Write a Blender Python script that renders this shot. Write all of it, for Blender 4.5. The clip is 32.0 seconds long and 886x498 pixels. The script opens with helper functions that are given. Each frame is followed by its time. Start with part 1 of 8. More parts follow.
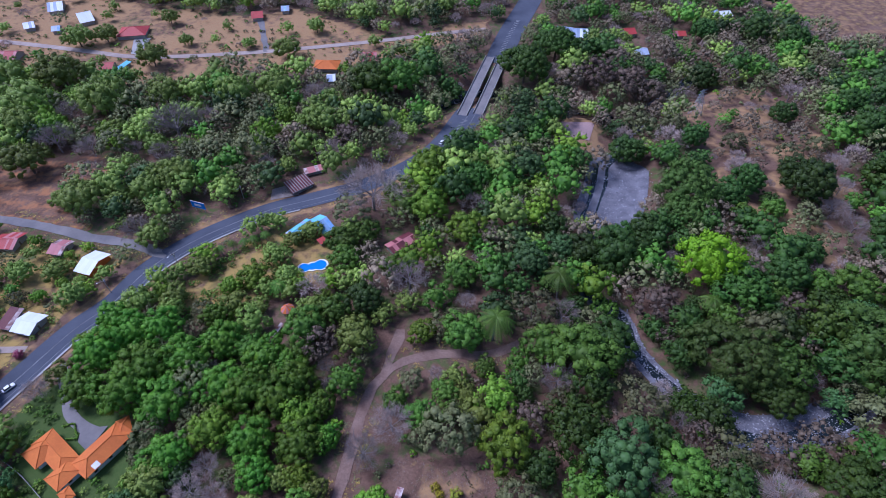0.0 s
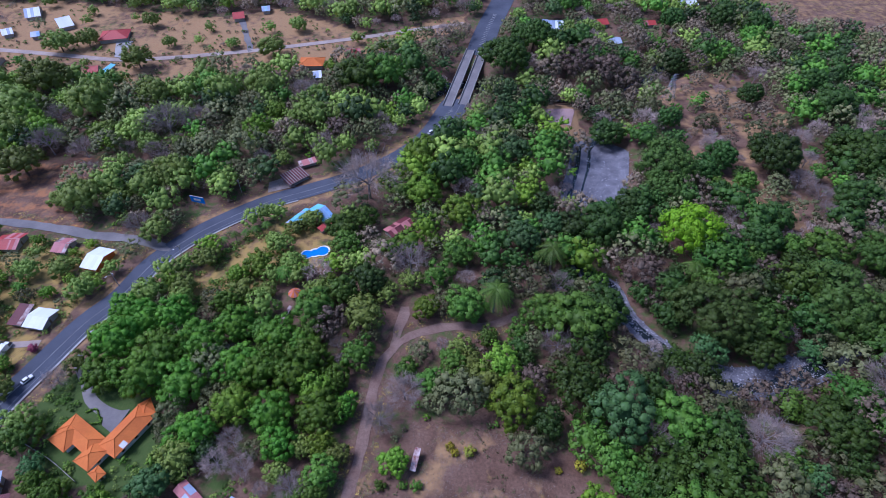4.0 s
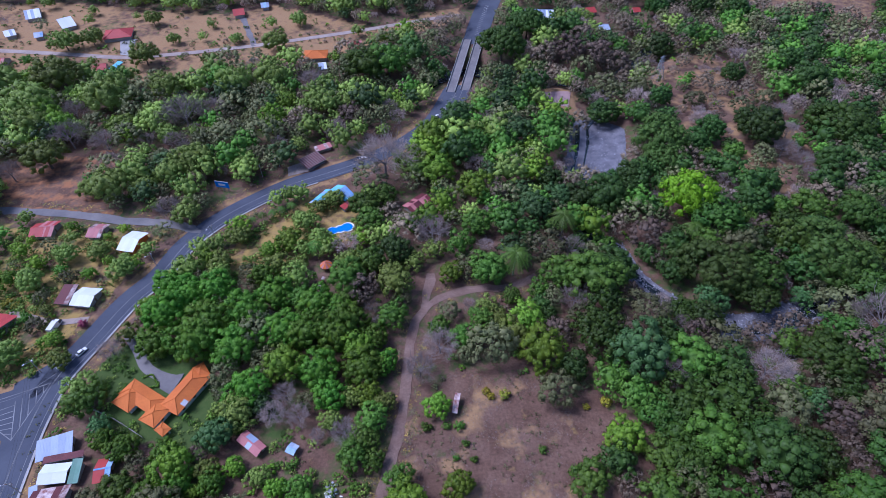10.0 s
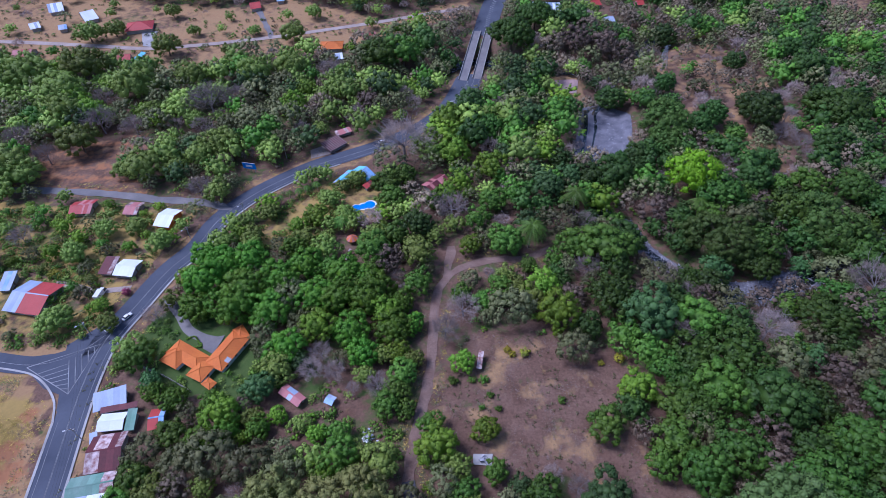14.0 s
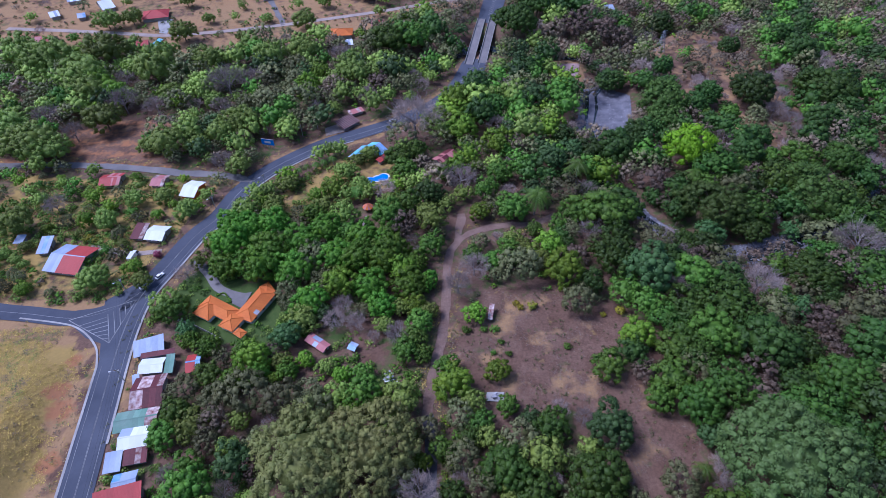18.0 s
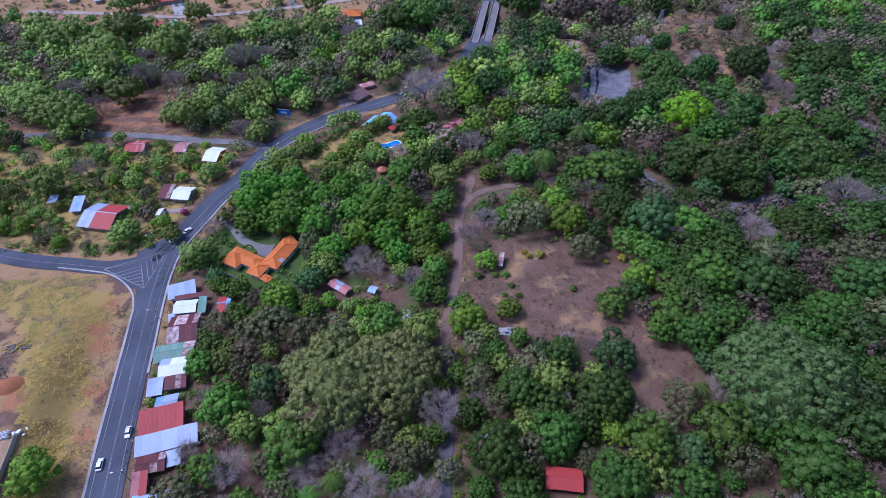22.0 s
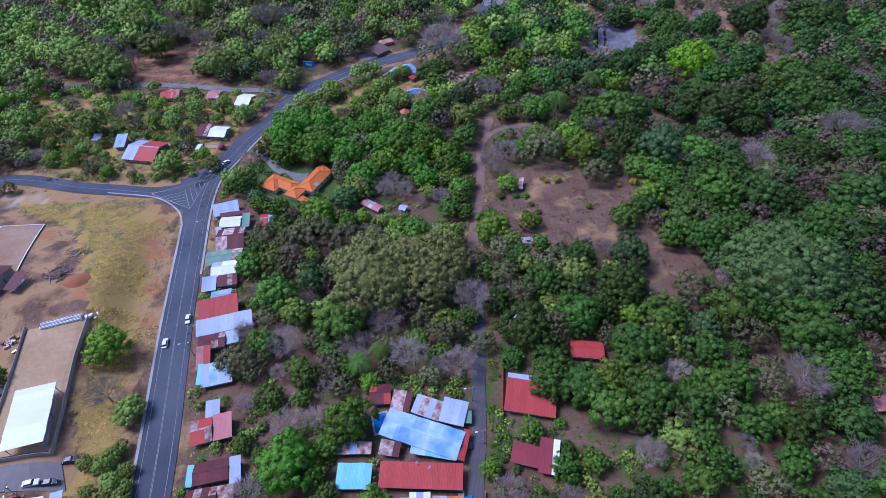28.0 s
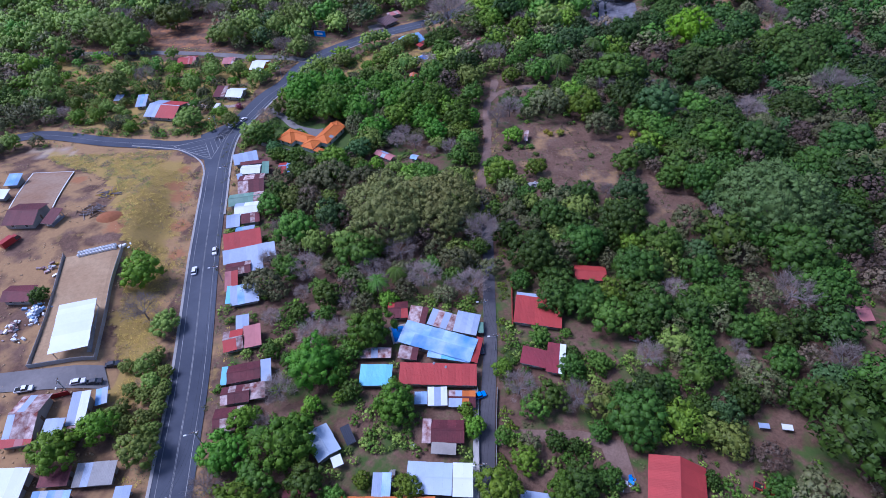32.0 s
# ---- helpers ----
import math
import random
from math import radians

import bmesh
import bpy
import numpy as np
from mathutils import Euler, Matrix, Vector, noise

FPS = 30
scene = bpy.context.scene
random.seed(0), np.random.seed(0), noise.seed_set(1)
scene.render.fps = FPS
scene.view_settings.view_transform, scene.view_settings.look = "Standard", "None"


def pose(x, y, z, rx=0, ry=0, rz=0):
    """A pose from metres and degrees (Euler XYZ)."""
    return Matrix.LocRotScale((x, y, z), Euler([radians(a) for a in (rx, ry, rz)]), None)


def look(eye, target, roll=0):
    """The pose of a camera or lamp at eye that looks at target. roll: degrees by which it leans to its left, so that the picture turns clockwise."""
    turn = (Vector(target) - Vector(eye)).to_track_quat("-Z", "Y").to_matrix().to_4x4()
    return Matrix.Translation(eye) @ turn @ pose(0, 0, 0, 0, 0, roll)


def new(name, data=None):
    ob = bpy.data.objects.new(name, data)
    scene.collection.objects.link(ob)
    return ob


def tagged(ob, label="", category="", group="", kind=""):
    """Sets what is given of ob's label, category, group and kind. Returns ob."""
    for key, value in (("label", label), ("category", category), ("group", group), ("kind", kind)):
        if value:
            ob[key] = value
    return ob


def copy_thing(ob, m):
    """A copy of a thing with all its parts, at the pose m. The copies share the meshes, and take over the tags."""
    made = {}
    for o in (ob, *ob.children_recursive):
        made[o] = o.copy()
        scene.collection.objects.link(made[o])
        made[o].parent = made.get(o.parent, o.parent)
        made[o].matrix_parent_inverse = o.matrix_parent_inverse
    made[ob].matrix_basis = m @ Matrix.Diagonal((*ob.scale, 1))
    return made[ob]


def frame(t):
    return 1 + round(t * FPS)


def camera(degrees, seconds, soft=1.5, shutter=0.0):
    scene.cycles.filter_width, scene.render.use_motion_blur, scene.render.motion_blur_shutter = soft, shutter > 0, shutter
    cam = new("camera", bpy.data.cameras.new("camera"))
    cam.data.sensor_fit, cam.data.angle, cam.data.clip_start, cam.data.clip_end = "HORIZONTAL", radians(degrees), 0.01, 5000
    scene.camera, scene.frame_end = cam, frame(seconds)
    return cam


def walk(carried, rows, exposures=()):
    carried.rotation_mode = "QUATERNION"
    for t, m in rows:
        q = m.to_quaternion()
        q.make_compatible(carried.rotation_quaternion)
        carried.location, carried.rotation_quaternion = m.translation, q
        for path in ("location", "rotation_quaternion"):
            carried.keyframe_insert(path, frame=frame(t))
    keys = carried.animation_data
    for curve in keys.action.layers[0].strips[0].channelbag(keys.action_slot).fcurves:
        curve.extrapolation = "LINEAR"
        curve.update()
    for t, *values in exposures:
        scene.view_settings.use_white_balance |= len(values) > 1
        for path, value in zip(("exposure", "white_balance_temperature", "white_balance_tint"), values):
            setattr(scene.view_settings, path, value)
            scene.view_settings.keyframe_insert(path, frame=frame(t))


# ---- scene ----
import itertools

cam = camera(79.3, 32.0, soft=0.5)
METRES, EYE, TILT, LEAN, TURN = 192.0, 175.2, -45.0, 0.0, 0.0
ROWS = [
    (0.0, 0.0, 0.0, 0.0, 0.0, 0.0, -0.0),
    (0.5, -0.0045, -0.0077, -0.0064, -0.15, 0.01, 0.24),
    (1.0, -0.0112, -0.0155, -0.0121, -0.45, 0.01, 0.53),
    (1.5, -0.0181, -0.0234, -0.0177, -0.8, -0.02, 0.88),
    (2.0, -0.0243, -0.0311, -0.0244, -1.11, -0.0, 1.22),
    (2.5, -0.0305, -0.0386, -0.0302, -1.32, -0.0, 1.44),
    (4.5, -0.0556, -0.0661, -0.0518, -2.75, -0.01, 2.96),
    (5.0, -0.0618, -0.0728, -0.0569, -3.16, -0.04, 3.44),
    (5.5, -0.0693, -0.0792, -0.0613, -3.6, -0.07, 3.89),
    (6.0, -0.0769, -0.0854, -0.0665, -3.9, -0.1, 4.19),
    (6.5, -0.0851, -0.092, -0.0712, -4.07, -0.12, 4.38),
    (7.0, -0.0938, -0.0986, -0.0759, -4.14, -0.13, 4.45),
    (7.5, -0.1029, -0.1053, -0.0805, -4.17, -0.15, 4.51),
    (8.0, -0.1122, -0.1128, -0.0863, -4.19, -0.16, 4.57),
    (8.5, -0.123, -0.1199, -0.0922, -4.24, -0.16, 4.6),
    (9.0, -0.1322, -0.1275, -0.0986, -4.24, -0.16, 4.62),
    (9.5, -0.1427, -0.1355, -0.1057, -4.25, -0.16, 4.63),
    (10.0, -0.1525, -0.1434, -0.113, -4.25, -0.15, 4.66),
    (10.5, -0.1624, -0.152, -0.1203, -4.29, -0.15, 4.72),
    (11.0, -0.1719, -0.1607, -0.127, -4.3, -0.16, 4.73),
    (11.5, -0.1802, -0.1693, -0.1346, -4.29, -0.17, 4.74),
    (12.0, -0.1884, -0.1784, -0.1416, -4.32, -0.18, 4.75),
    (12.5, -0.1963, -0.1871, -0.1503, -4.33, -0.14, 4.76),
    (13.0, -0.2032, -0.1973, -0.1573, -4.34, -0.19, 4.77),
    (13.5, -0.2102, -0.2068, -0.1667, -4.35, -0.14, 4.79),
    (14.0, -0.2164, -0.2175, -0.1748, -4.36, -0.16, 4.8),
    (14.5, -0.2223, -0.2272, -0.1847, -4.37, -0.14, 4.83),
    (16.5, -0.2461, -0.2697, -0.2248, -4.47, -0.14, 4.89),
    (17.0, -0.2512, -0.2794, -0.2361, -4.47, -0.14, 4.9),
    (17.5, -0.2568, -0.2894, -0.2479, -4.47, -0.15, 4.92),
    (18.0, -0.2622, -0.2986, -0.2608, -4.48, -0.16, 4.92),
    (18.5, -0.2676, -0.3081, -0.2737, -4.5, -0.18, 4.93),
    (19.0, -0.2731, -0.3177, -0.2869, -4.51, -0.2, 4.96),
    (19.5, -0.2791, -0.3267, -0.3006, -4.51, -0.2, 4.99),
    (20.0, -0.2853, -0.3362, -0.3144, -4.52, -0.2, 5.02),
    (20.5, -0.2915, -0.3456, -0.3281, -4.55, -0.19, 5.05),
    (21.0, -0.2978, -0.355, -0.3424, -4.57, -0.19, 5.1),
    (21.5, -0.3049, -0.3639, -0.3569, -4.6, -0.18, 5.12),
    (22.0, -0.312, -0.3731, -0.3711, -4.61, -0.2, 5.13),
    (22.5, -0.3195, -0.3811, -0.3859, -4.64, -0.2, 5.17),
    (23.0, -0.3268, -0.389, -0.4006, -4.63, -0.2, 5.17),
    (23.5, -0.3339, -0.3969, -0.4159, -4.63, -0.19, 5.19),
    (24.0, -0.3415, -0.4038, -0.43, -4.65, -0.2, 5.21),
    (24.5, -0.3487, -0.411, -0.4453, -4.65, -0.2, 5.23),
    (25.0, -0.3564, -0.4182, -0.4611, -4.65, -0.2, 5.24),
    (25.5, -0.3634, -0.4255, -0.4768, -4.64, -0.19, 5.26),
    (27.5, -0.3934, -0.4541, -0.5392, -4.71, -0.22, 5.3),
    (28.0, -0.3993, -0.4617, -0.5557, -4.69, -0.22, 5.34),
    (28.5, -0.4053, -0.4695, -0.572, -4.69, -0.23, 5.34),
    (29.0, -0.411, -0.4776, -0.5887, -4.69, -0.21, 5.35),
    (29.5, -0.4165, -0.4856, -0.6051, -4.69, -0.21, 5.38),
    (30.0, -0.422, -0.4939, -0.6219, -4.7, -0.2, 5.41),
    (30.5, -0.4269, -0.5021, -0.6383, -4.69, -0.21, 5.42),
    (31.0, -0.4317, -0.5101, -0.6549, -4.69, -0.21, 5.45),
    (31.5, -0.4366, -0.518, -0.6713, -4.69, -0.19, 5.43),
    (32.0, -0.441, -0.5254, -0.6872, -4.69, -0.21, 5.44),
]
walk(cam, [(t, pose(0, 0, EYE, TILT, LEAN, TURN) @ pose(METRES * x, METRES * y, METRES * z, 90 + pitch, roll, yaw)) for t, x, y, z, yaw, pitch, roll in ROWS],
     [(0.0, 0.425, 4830, 29), (32.0, 0.425, 4830, 29)])

# ---- sky and sun: a hazy late afternoon with soft light ----
world = bpy.data.worlds.new("sky")
scene.world = world
world.use_nodes = True
wn = world.node_tree.nodes
sky = wn.new("ShaderNodeTexSky")
sky.sky_type, sky.sun_disc = "NISHITA", False
sky.sun_elevation, sky.sun_rotation = radians(55), radians(290)
sky.air_density, sky.dust_density = 1.2, 2.0
world.node_tree.links.new(sky.outputs[0], wn["Background"].inputs["Color"])
wn["Background"].inputs["Strength"].default_value = 0.080
sun = new("sun", bpy.data.lights.new("sun", "SUN"))
sun.data.energy, sun.data.angle, sun.data.color = 2.3, radians(24), (1.0, 0.95, 0.88)
sun.matrix_world = look((-170, 60, 260), (0, 0, 0))

RNG = random.Random(7)


# ---- materials ----
def material(name, base, other, scale=1.0, rough=0.85, metal=0.0, bump=0.3, fine=0.35, ran=0.0, island=0.0, spec=0.3, detail=8.0, hue=0.0, tint=False):
    """Two colours mixed by noise at two scales, with bump; ran/island vary the lightness by object or by island."""
    m = bpy.data.materials.new(name)
    m.use_nodes = True
    nt, n = m.node_tree, m.node_tree.nodes
    b = n["Principled BSDF"]
    b.inputs["Roughness"].default_value, b.inputs["Metallic"].default_value = rough, metal
    b.inputs["Specular IOR Level"].default_value = spec
    co = n.new("ShaderNodeNewGeometry")
    big, small = n.new("ShaderNodeTexNoise"), n.new("ShaderNodeTexNoise")
    big.inputs["Scale"].default_value, big.inputs["Detail"].default_value = 0.25 / scale, detail
    small.inputs["Scale"].default_value, small.inputs["Detail"].default_value = 2.2 / scale, 10.0
    small.inputs["Roughness"].default_value = 0.68
    for t in (big, small):
        nt.links.new(co.outputs["Position"], t.inputs["Vector"])
    ramp = n.new("ShaderNodeMapRange")
    ramp.inputs["From Min"].default_value, ramp.inputs["From Max"].default_value = 0.32, 0.68
    nt.links.new(big.outputs["Fac"], ramp.inputs["Value"])
    mix = n.new("ShaderNodeMix")
    mix.data_type = "RGBA"
    mix.inputs["A"].default_value, mix.inputs["B"].default_value = (*base, 1), (*other, 1)
    nt.links.new(ramp.outputs[0], mix.inputs["Factor"])
    hsv = n.new("ShaderNodeHueSaturation")
    nt.links.new(mix.outputs["Result"], hsv.inputs["Color"])
    val = n.new("ShaderNodeMath")
    val.operation = "MULTIPLY_ADD"
    nt.links.new(small.outputs["Fac"], val.inputs[0])
    val.inputs[1].default_value, val.inputs[2].default_value = fine * 2, 1 - fine
    last = val
    for amount, socket in ((ran, "obj"), (island, "isl")):
        if amount:
            src = n.new("ShaderNodeObjectInfo").outputs["Random"] if socket == "obj" else co.outputs["Random Per Island"]
            mul = n.new("ShaderNodeMath")
            mul.operation = "MULTIPLY_ADD"
            nt.links.new(src, mul.inputs[0])
            mul.inputs[1].default_value, mul.inputs[2].default_value = amount * 2, 1 - amount
            out = n.new("ShaderNodeMath")
            out.operation = "MULTIPLY"
            nt.links.new(last.outputs[0], out.inputs[0])
            nt.links.new(mul.outputs[0], out.inputs[1])
            last = out
    if tint:
        at, one, out = n.new("ShaderNodeAttribute"), n.new("ShaderNodeMath"), n.new("ShaderNodeMath")
        at.attribute_name, one.operation, out.operation = "tint", "ADD", "MULTIPLY"
        nt.links.new(at.outputs["Fac"], one.inputs[0])
        one.inputs[1].default_value = 1.0
        nt.links.new(one.outputs[0], out.inputs[0])
        nt.links.new(last.outputs[0], out.inputs[1])
        last = out
    nt.links.new(last.outputs[0], hsv.inputs["Value"])
    if hue:
        hm = n.new("ShaderNodeMath")
        hm.operation = "MULTIPLY_ADD"
        nt.links.new(n.new("ShaderNodeObjectInfo").outputs["Random"], hm.inputs[0])
        hm.inputs[1].default_value, hm.inputs[2].default_value = hue * 2, 0.5 - hue
        nt.links.new(hm.outputs[0], hsv.inputs["Hue"])
    nt.links.new(hsv.outputs[0], b.inputs["Base Color"])
    if bump:
        bp = n.new("ShaderNodeBump")
        bp.inputs["Strength"].default_value, bp.inputs["Distance"].default_value = bump, 0.2 * scale
        nt.links.new(small.outputs["Fac"], bp.inputs["Height"])
        nt.links.new(bp.outputs[0], b.inputs["Normal"])
    return m


def leaf(name, base, other, island=0.2, ran=0.4, hue=0.018):
    m = material(name, base, other, scale=2, rough=0.55, bump=0, fine=0.14, ran=ran, island=island, hue=hue, spec=0.2, tint=True)
    return m


MAT = {
    "asphalt": material("asphalt", (0.060, 0.067, 0.090), (0.095, 0.104, 0.132), 4, 0.9, bump=0.2, fine=0.15),
    "worn_asphalt": material("worn_asphalt", (0.16, 0.15, 0.15), (0.24, 0.22, 0.21), 3, 0.95, fine=0.25),
    "lane_asphalt": material("lane_asphalt", (0.078, 0.074, 0.082), (0.118, 0.110, 0.116), 3, 0.95, fine=0.25),
    "paint": material("road_paint", (0.36, 0.36, 0.36), (0.13, 0.13, 0.14), 2, 0.8, fine=0.3),
    "concrete": material("concrete", (0.44, 0.42, 0.40), (0.30, 0.285, 0.27), 3, 0.9, fine=0.3),
    "dirt": material("dirt_track", (0.17, 0.104, 0.078), (0.25, 0.170, 0.134), 1.5, 1.0, fine=0.6),
    "tan_dirt": material("levelled_earth", (0.38, 0.25, 0.14), (0.48, 0.34, 0.20), 3, 1.0, fine=0.4),
    "pitch_earth": material("pitch_earth", (0.29, 0.165, 0.095), (0.36, 0.25, 0.17), 3, 1.0, fine=0.4),
    "pale_track": material("pale_track", (0.42, 0.34, 0.29), (0.33, 0.26, 0.22), 2, 1.0, fine=0.35),
    "bark": material("bark", (0.16, 0.12, 0.09), (0.09, 0.07, 0.055), 1, 0.95, fine=0.4),
    "pale_bark": material("pale_bark", (0.30, 0.26, 0.25), (0.20, 0.17, 0.165), 1, 0.95, fine=0.4),
    "mango": leaf("mango_leaves", (0.068, 0.158, 0.010), (0.113, 0.206, 0.014)),
    "green": leaf("green_leaves", (0.065, 0.134, 0.013), (0.104, 0.177, 0.019)),
    # light green, which also carries the far west's haze as leaf colour
    "light": leaf("light_and_hazed_leaves", (0.155, 0.213, 0.032), (0.205, 0.260, 0.044)),
    "bright": leaf("bright_leaves", (0.108, 0.195, 0.012), (0.159, 0.240, 0.015)),
    "lime": leaf("lime_leaves", (0.150, 0.310, 0.002), (0.190, 0.345, 0.003), hue=0.0, ran=0.05),
    # dark green, also used to dim the eastern trees by colour
    "dark": leaf("dark_leaves", (0.034, 0.070, 0.010), (0.053, 0.094, 0.015)),
    "olive": leaf("olive_leaves", (0.111, 0.122, 0.042), (0.147, 0.144, 0.058)),
    "bluegreen": leaf("bluegreen_leaves", (0.051, 0.104, 0.025), (0.072, 0.130, 0.035)),
    "pale_olive": leaf("pale_olive_leaves", (0.180, 0.205, 0.052), (0.235, 0.235, 0.066), ran=0.15),
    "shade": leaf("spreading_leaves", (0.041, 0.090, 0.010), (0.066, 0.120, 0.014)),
    "dome": leaf("dome_leaves", (0.090, 0.148, 0.034), (0.112, 0.168, 0.044)),
    "feather": leaf("feathery_leaves", (0.063, 0.116, 0.016), (0.088, 0.142, 0.023)),
    "pink": leaf("magenta_blossom", (0.30, 0.03, 0.12), (0.20, 0.05, 0.07), hue=0.0),
    "yellow": leaf("yellow_blossom", (0.42, 0.34, 0.02), (0.12, 0.17, 0.02), hue=0.0),
    "dry": leaf("dry_leaves", (0.160, 0.112, 0.074), (0.126, 0.096, 0.066)),
    "twigs": leaf("bare_twigs", (0.35, 0.275, 0.235), (0.26, 0.205, 0.178), hue=0.0),
    "orange_tile": material("orange_tile", (0.64, 0.185, 0.035), (0.54, 0.145, 0.03), 2, 0.75, fine=0.2, ran=0.1),
    "red_roof": material("red_roof", (0.45, 0.060, 0.050), (0.37, 0.050, 0.044), 4, 0.55, fine=0.12, ran=0.08),
    "maroon_roof": material("maroon_roof", (0.15, 0.032, 0.036), (0.10, 0.026, 0.030), 2, 0.6, fine=0.4, ran=0.15),
    "rust_roof": material("rust_roof", (0.19, 0.055, 0.042), (0.60, 0.50, 0.48), 0.42, 0.8, fine=0.5, ran=0.25),
    "zinc_roof": material("zinc_roof", (0.30, 0.37, 0.50), (0.42, 0.48, 0.59), 3, 0.45, metal=0.0, fine=0.12, ran=0.12),
    "white_roof": material("white_roof", (0.80, 0.82, 0.82), (0.72, 0.75, 0.76), 4, 0.5, fine=0.06, ran=0.05),
    "pale_zinc": material("pale_zinc_roof", (0.52, 0.60, 0.70), (0.44, 0.52, 0.63), 3, 0.45, fine=0.08, ran=0.04),
    "crimson_roof": material("crimson_roof", (0.27, 0.038, 0.052), (0.20, 0.034, 0.042), 1.5, 0.6, fine=0.3, ran=0.1),
    "blue_roof": material("blue_roof", (0.13, 0.31, 0.62), (0.46, 0.60, 0.76), 1.6, 0.5, fine=0.15, ran=0.15),
    "aqua_roof": material("aqua_roof", (0.18, 0.52, 0.68), (0.25, 0.60, 0.74), 3, 0.5, fine=0.1, ran=0.06),
    "green_roof": material("green_roof", (0.13, 0.28, 0.20), (0.22, 0.33, 0.26), 2, 0.6, fine=0.2, ran=0.12),
    "pink_roof": material("pink_roof", (0.50, 0.20, 0.20), (0.45, 0.16, 0.15), 3, 0.6, fine=0.15, ran=0.1),
    "court": material("court_paving", (0.46, 0.31, 0.29), (0.38, 0.25, 0.23), 2, 0.9, fine=0.25),
    "wall": material("wall_plaster", (0.42, 0.38, 0.33), (0.30, 0.27, 0.24), 2, 0.9, fine=0.15),
    "grey_wall": material("block_wall", (0.30, 0.29, 0.28), (0.22, 0.21, 0.20), 2, 0.9, fine=0.2),
    "glass": material("window_glass", (0.03, 0.035, 0.04), (0.045, 0.05, 0.055), 2, 0.1, bump=0, spec=0.6),
    "wood": material("wood", (0.20, 0.13, 0.08), (0.14, 0.09, 0.06), 1, 0.8),
    "water": material("river_water", (0.012, 0.018, 0.022), (0.02, 0.028, 0.03), 4, 0.12, bump=0.15, fine=0.1, spec=0.5),
    "pool": material("pool_water", (0.02, 0.18, 0.62), (0.03, 0.24, 0.70), 4, 0.1, bump=0.1, fine=0.05, spec=0.5),
    "gravel": material("river_gravel", (0.20, 0.195, 0.22), (0.115, 0.112, 0.13), 1.2, 0.95, fine=0.6, bump=0.6),
    "stone": material("river_stone", (0.44, 0.435, 0.47), (0.24, 0.235, 0.26), 1, 0.9, ran=0.25, island=0.5),
    "white": material("white_paint", (0.80, 0.80, 0.80), (0.72, 0.72, 0.72), 2, 0.35, bump=0, fine=0.05),
    "dark_paint": material("dark_car_paint", (0.02, 0.025, 0.04), (0.03, 0.035, 0.05), 2, 0.25, bump=0, fine=0.05, spec=0.5),
    "red_paint": material("red_paint", (0.40, 0.03, 0.03), (0.34, 0.03, 0.03), 2, 0.4, bump=0, fine=0.1),
    "rubber": material("rubber", (0.02, 0.02, 0.02), (0.03, 0.03, 0.03), 1, 0.9, bump=0),
    "steel": material("galvanised_steel", (0.45, 0.46, 0.48), (0.36, 0.37, 0.39), 1, 0.45, metal=0.6, bump=0.05, fine=0.1),
    "billboard": material("billboard_blue", (0.02, 0.22, 0.75), (0.03, 0.26, 0.8), 5, 0.4, bump=0, fine=0.04),
}


# ---- building blocks ----
def mesh(name, verts, faces, mat, smooth=False):
    me = bpy.data.meshes.new(name)
    me.from_pydata(verts, [], faces)
    me.materials.append(MAT[mat])
    if smooth:
        me.polygons.foreach_set("use_smooth", [True] * len(me.polygons))
    me.update()
    return me


def part(name, me, parent, label="", m=None):
    ob = new(name, me)
    if parent is not None:
        ob.parent = parent
    if m is not None:
        ob.matrix_basis = m
    return tagged(ob, label)


def thing(name, x, y, z, rot, label, category, group=""):
    ob = new(name)
    ob.matrix_basis = pose(x, y, z, 0, 0, rot)
    return tagged(ob, label, category, group)


def box(x0, y0, z0, x1, y1, z1):
    v = [(x0, y0, z0), (x1, y0, z0), (x1, y1, z0), (x0, y1, z0), (x0, y0, z1), (x1, y0, z1), (x1, y1, z1), (x0, y1, z1)]
    return v, [(3, 2, 1, 0), (4, 5, 6, 7), (0, 1, 5, 4), (1, 2, 6, 5), (2, 3, 7, 6), (3, 0, 4, 7)]


def joined(*bits):
    V, F = [], []
    for v, f in bits:
        k = len(V)
        V += list(v)
        F += [tuple(i + k for i in q) for q in f]
    return V, F


def slab(a, b, c, d, thick):
    """A sheet over four corners, given anticlockwise from above, with its thickness below."""
    v = [tuple(p) for p in (a, b, c, d)] + [(p[0], p[1], p[2] - thick) for p in (a, b, c, d)]
    return v, [(0, 1, 2, 3), (7, 6, 5, 4), (1, 0, 4, 5), (2, 1, 5, 6), (3, 2, 6, 7), (0, 3, 7, 4)]


def tube(p, q, r0, r1, n=6):
    p, q = Vector(p), Vector(q)
    d = (q - p).normalized()
    u = d.orthogonal().normalized()
    w = d.cross(u)
    v = []
    for c, r in ((p, r0), (q, r1)):
        v += [tuple(c + u * r * math.cos(2 * math.pi * i / n) + w * r * math.sin(2 * math.pi * i / n)) for i in range(n)]
    return v, [(i, (i + 1) % n, n + (i + 1) % n, n + i) for i in range(n)] + [tuple(range(n))[::-1], tuple(range(n, 2 * n))]


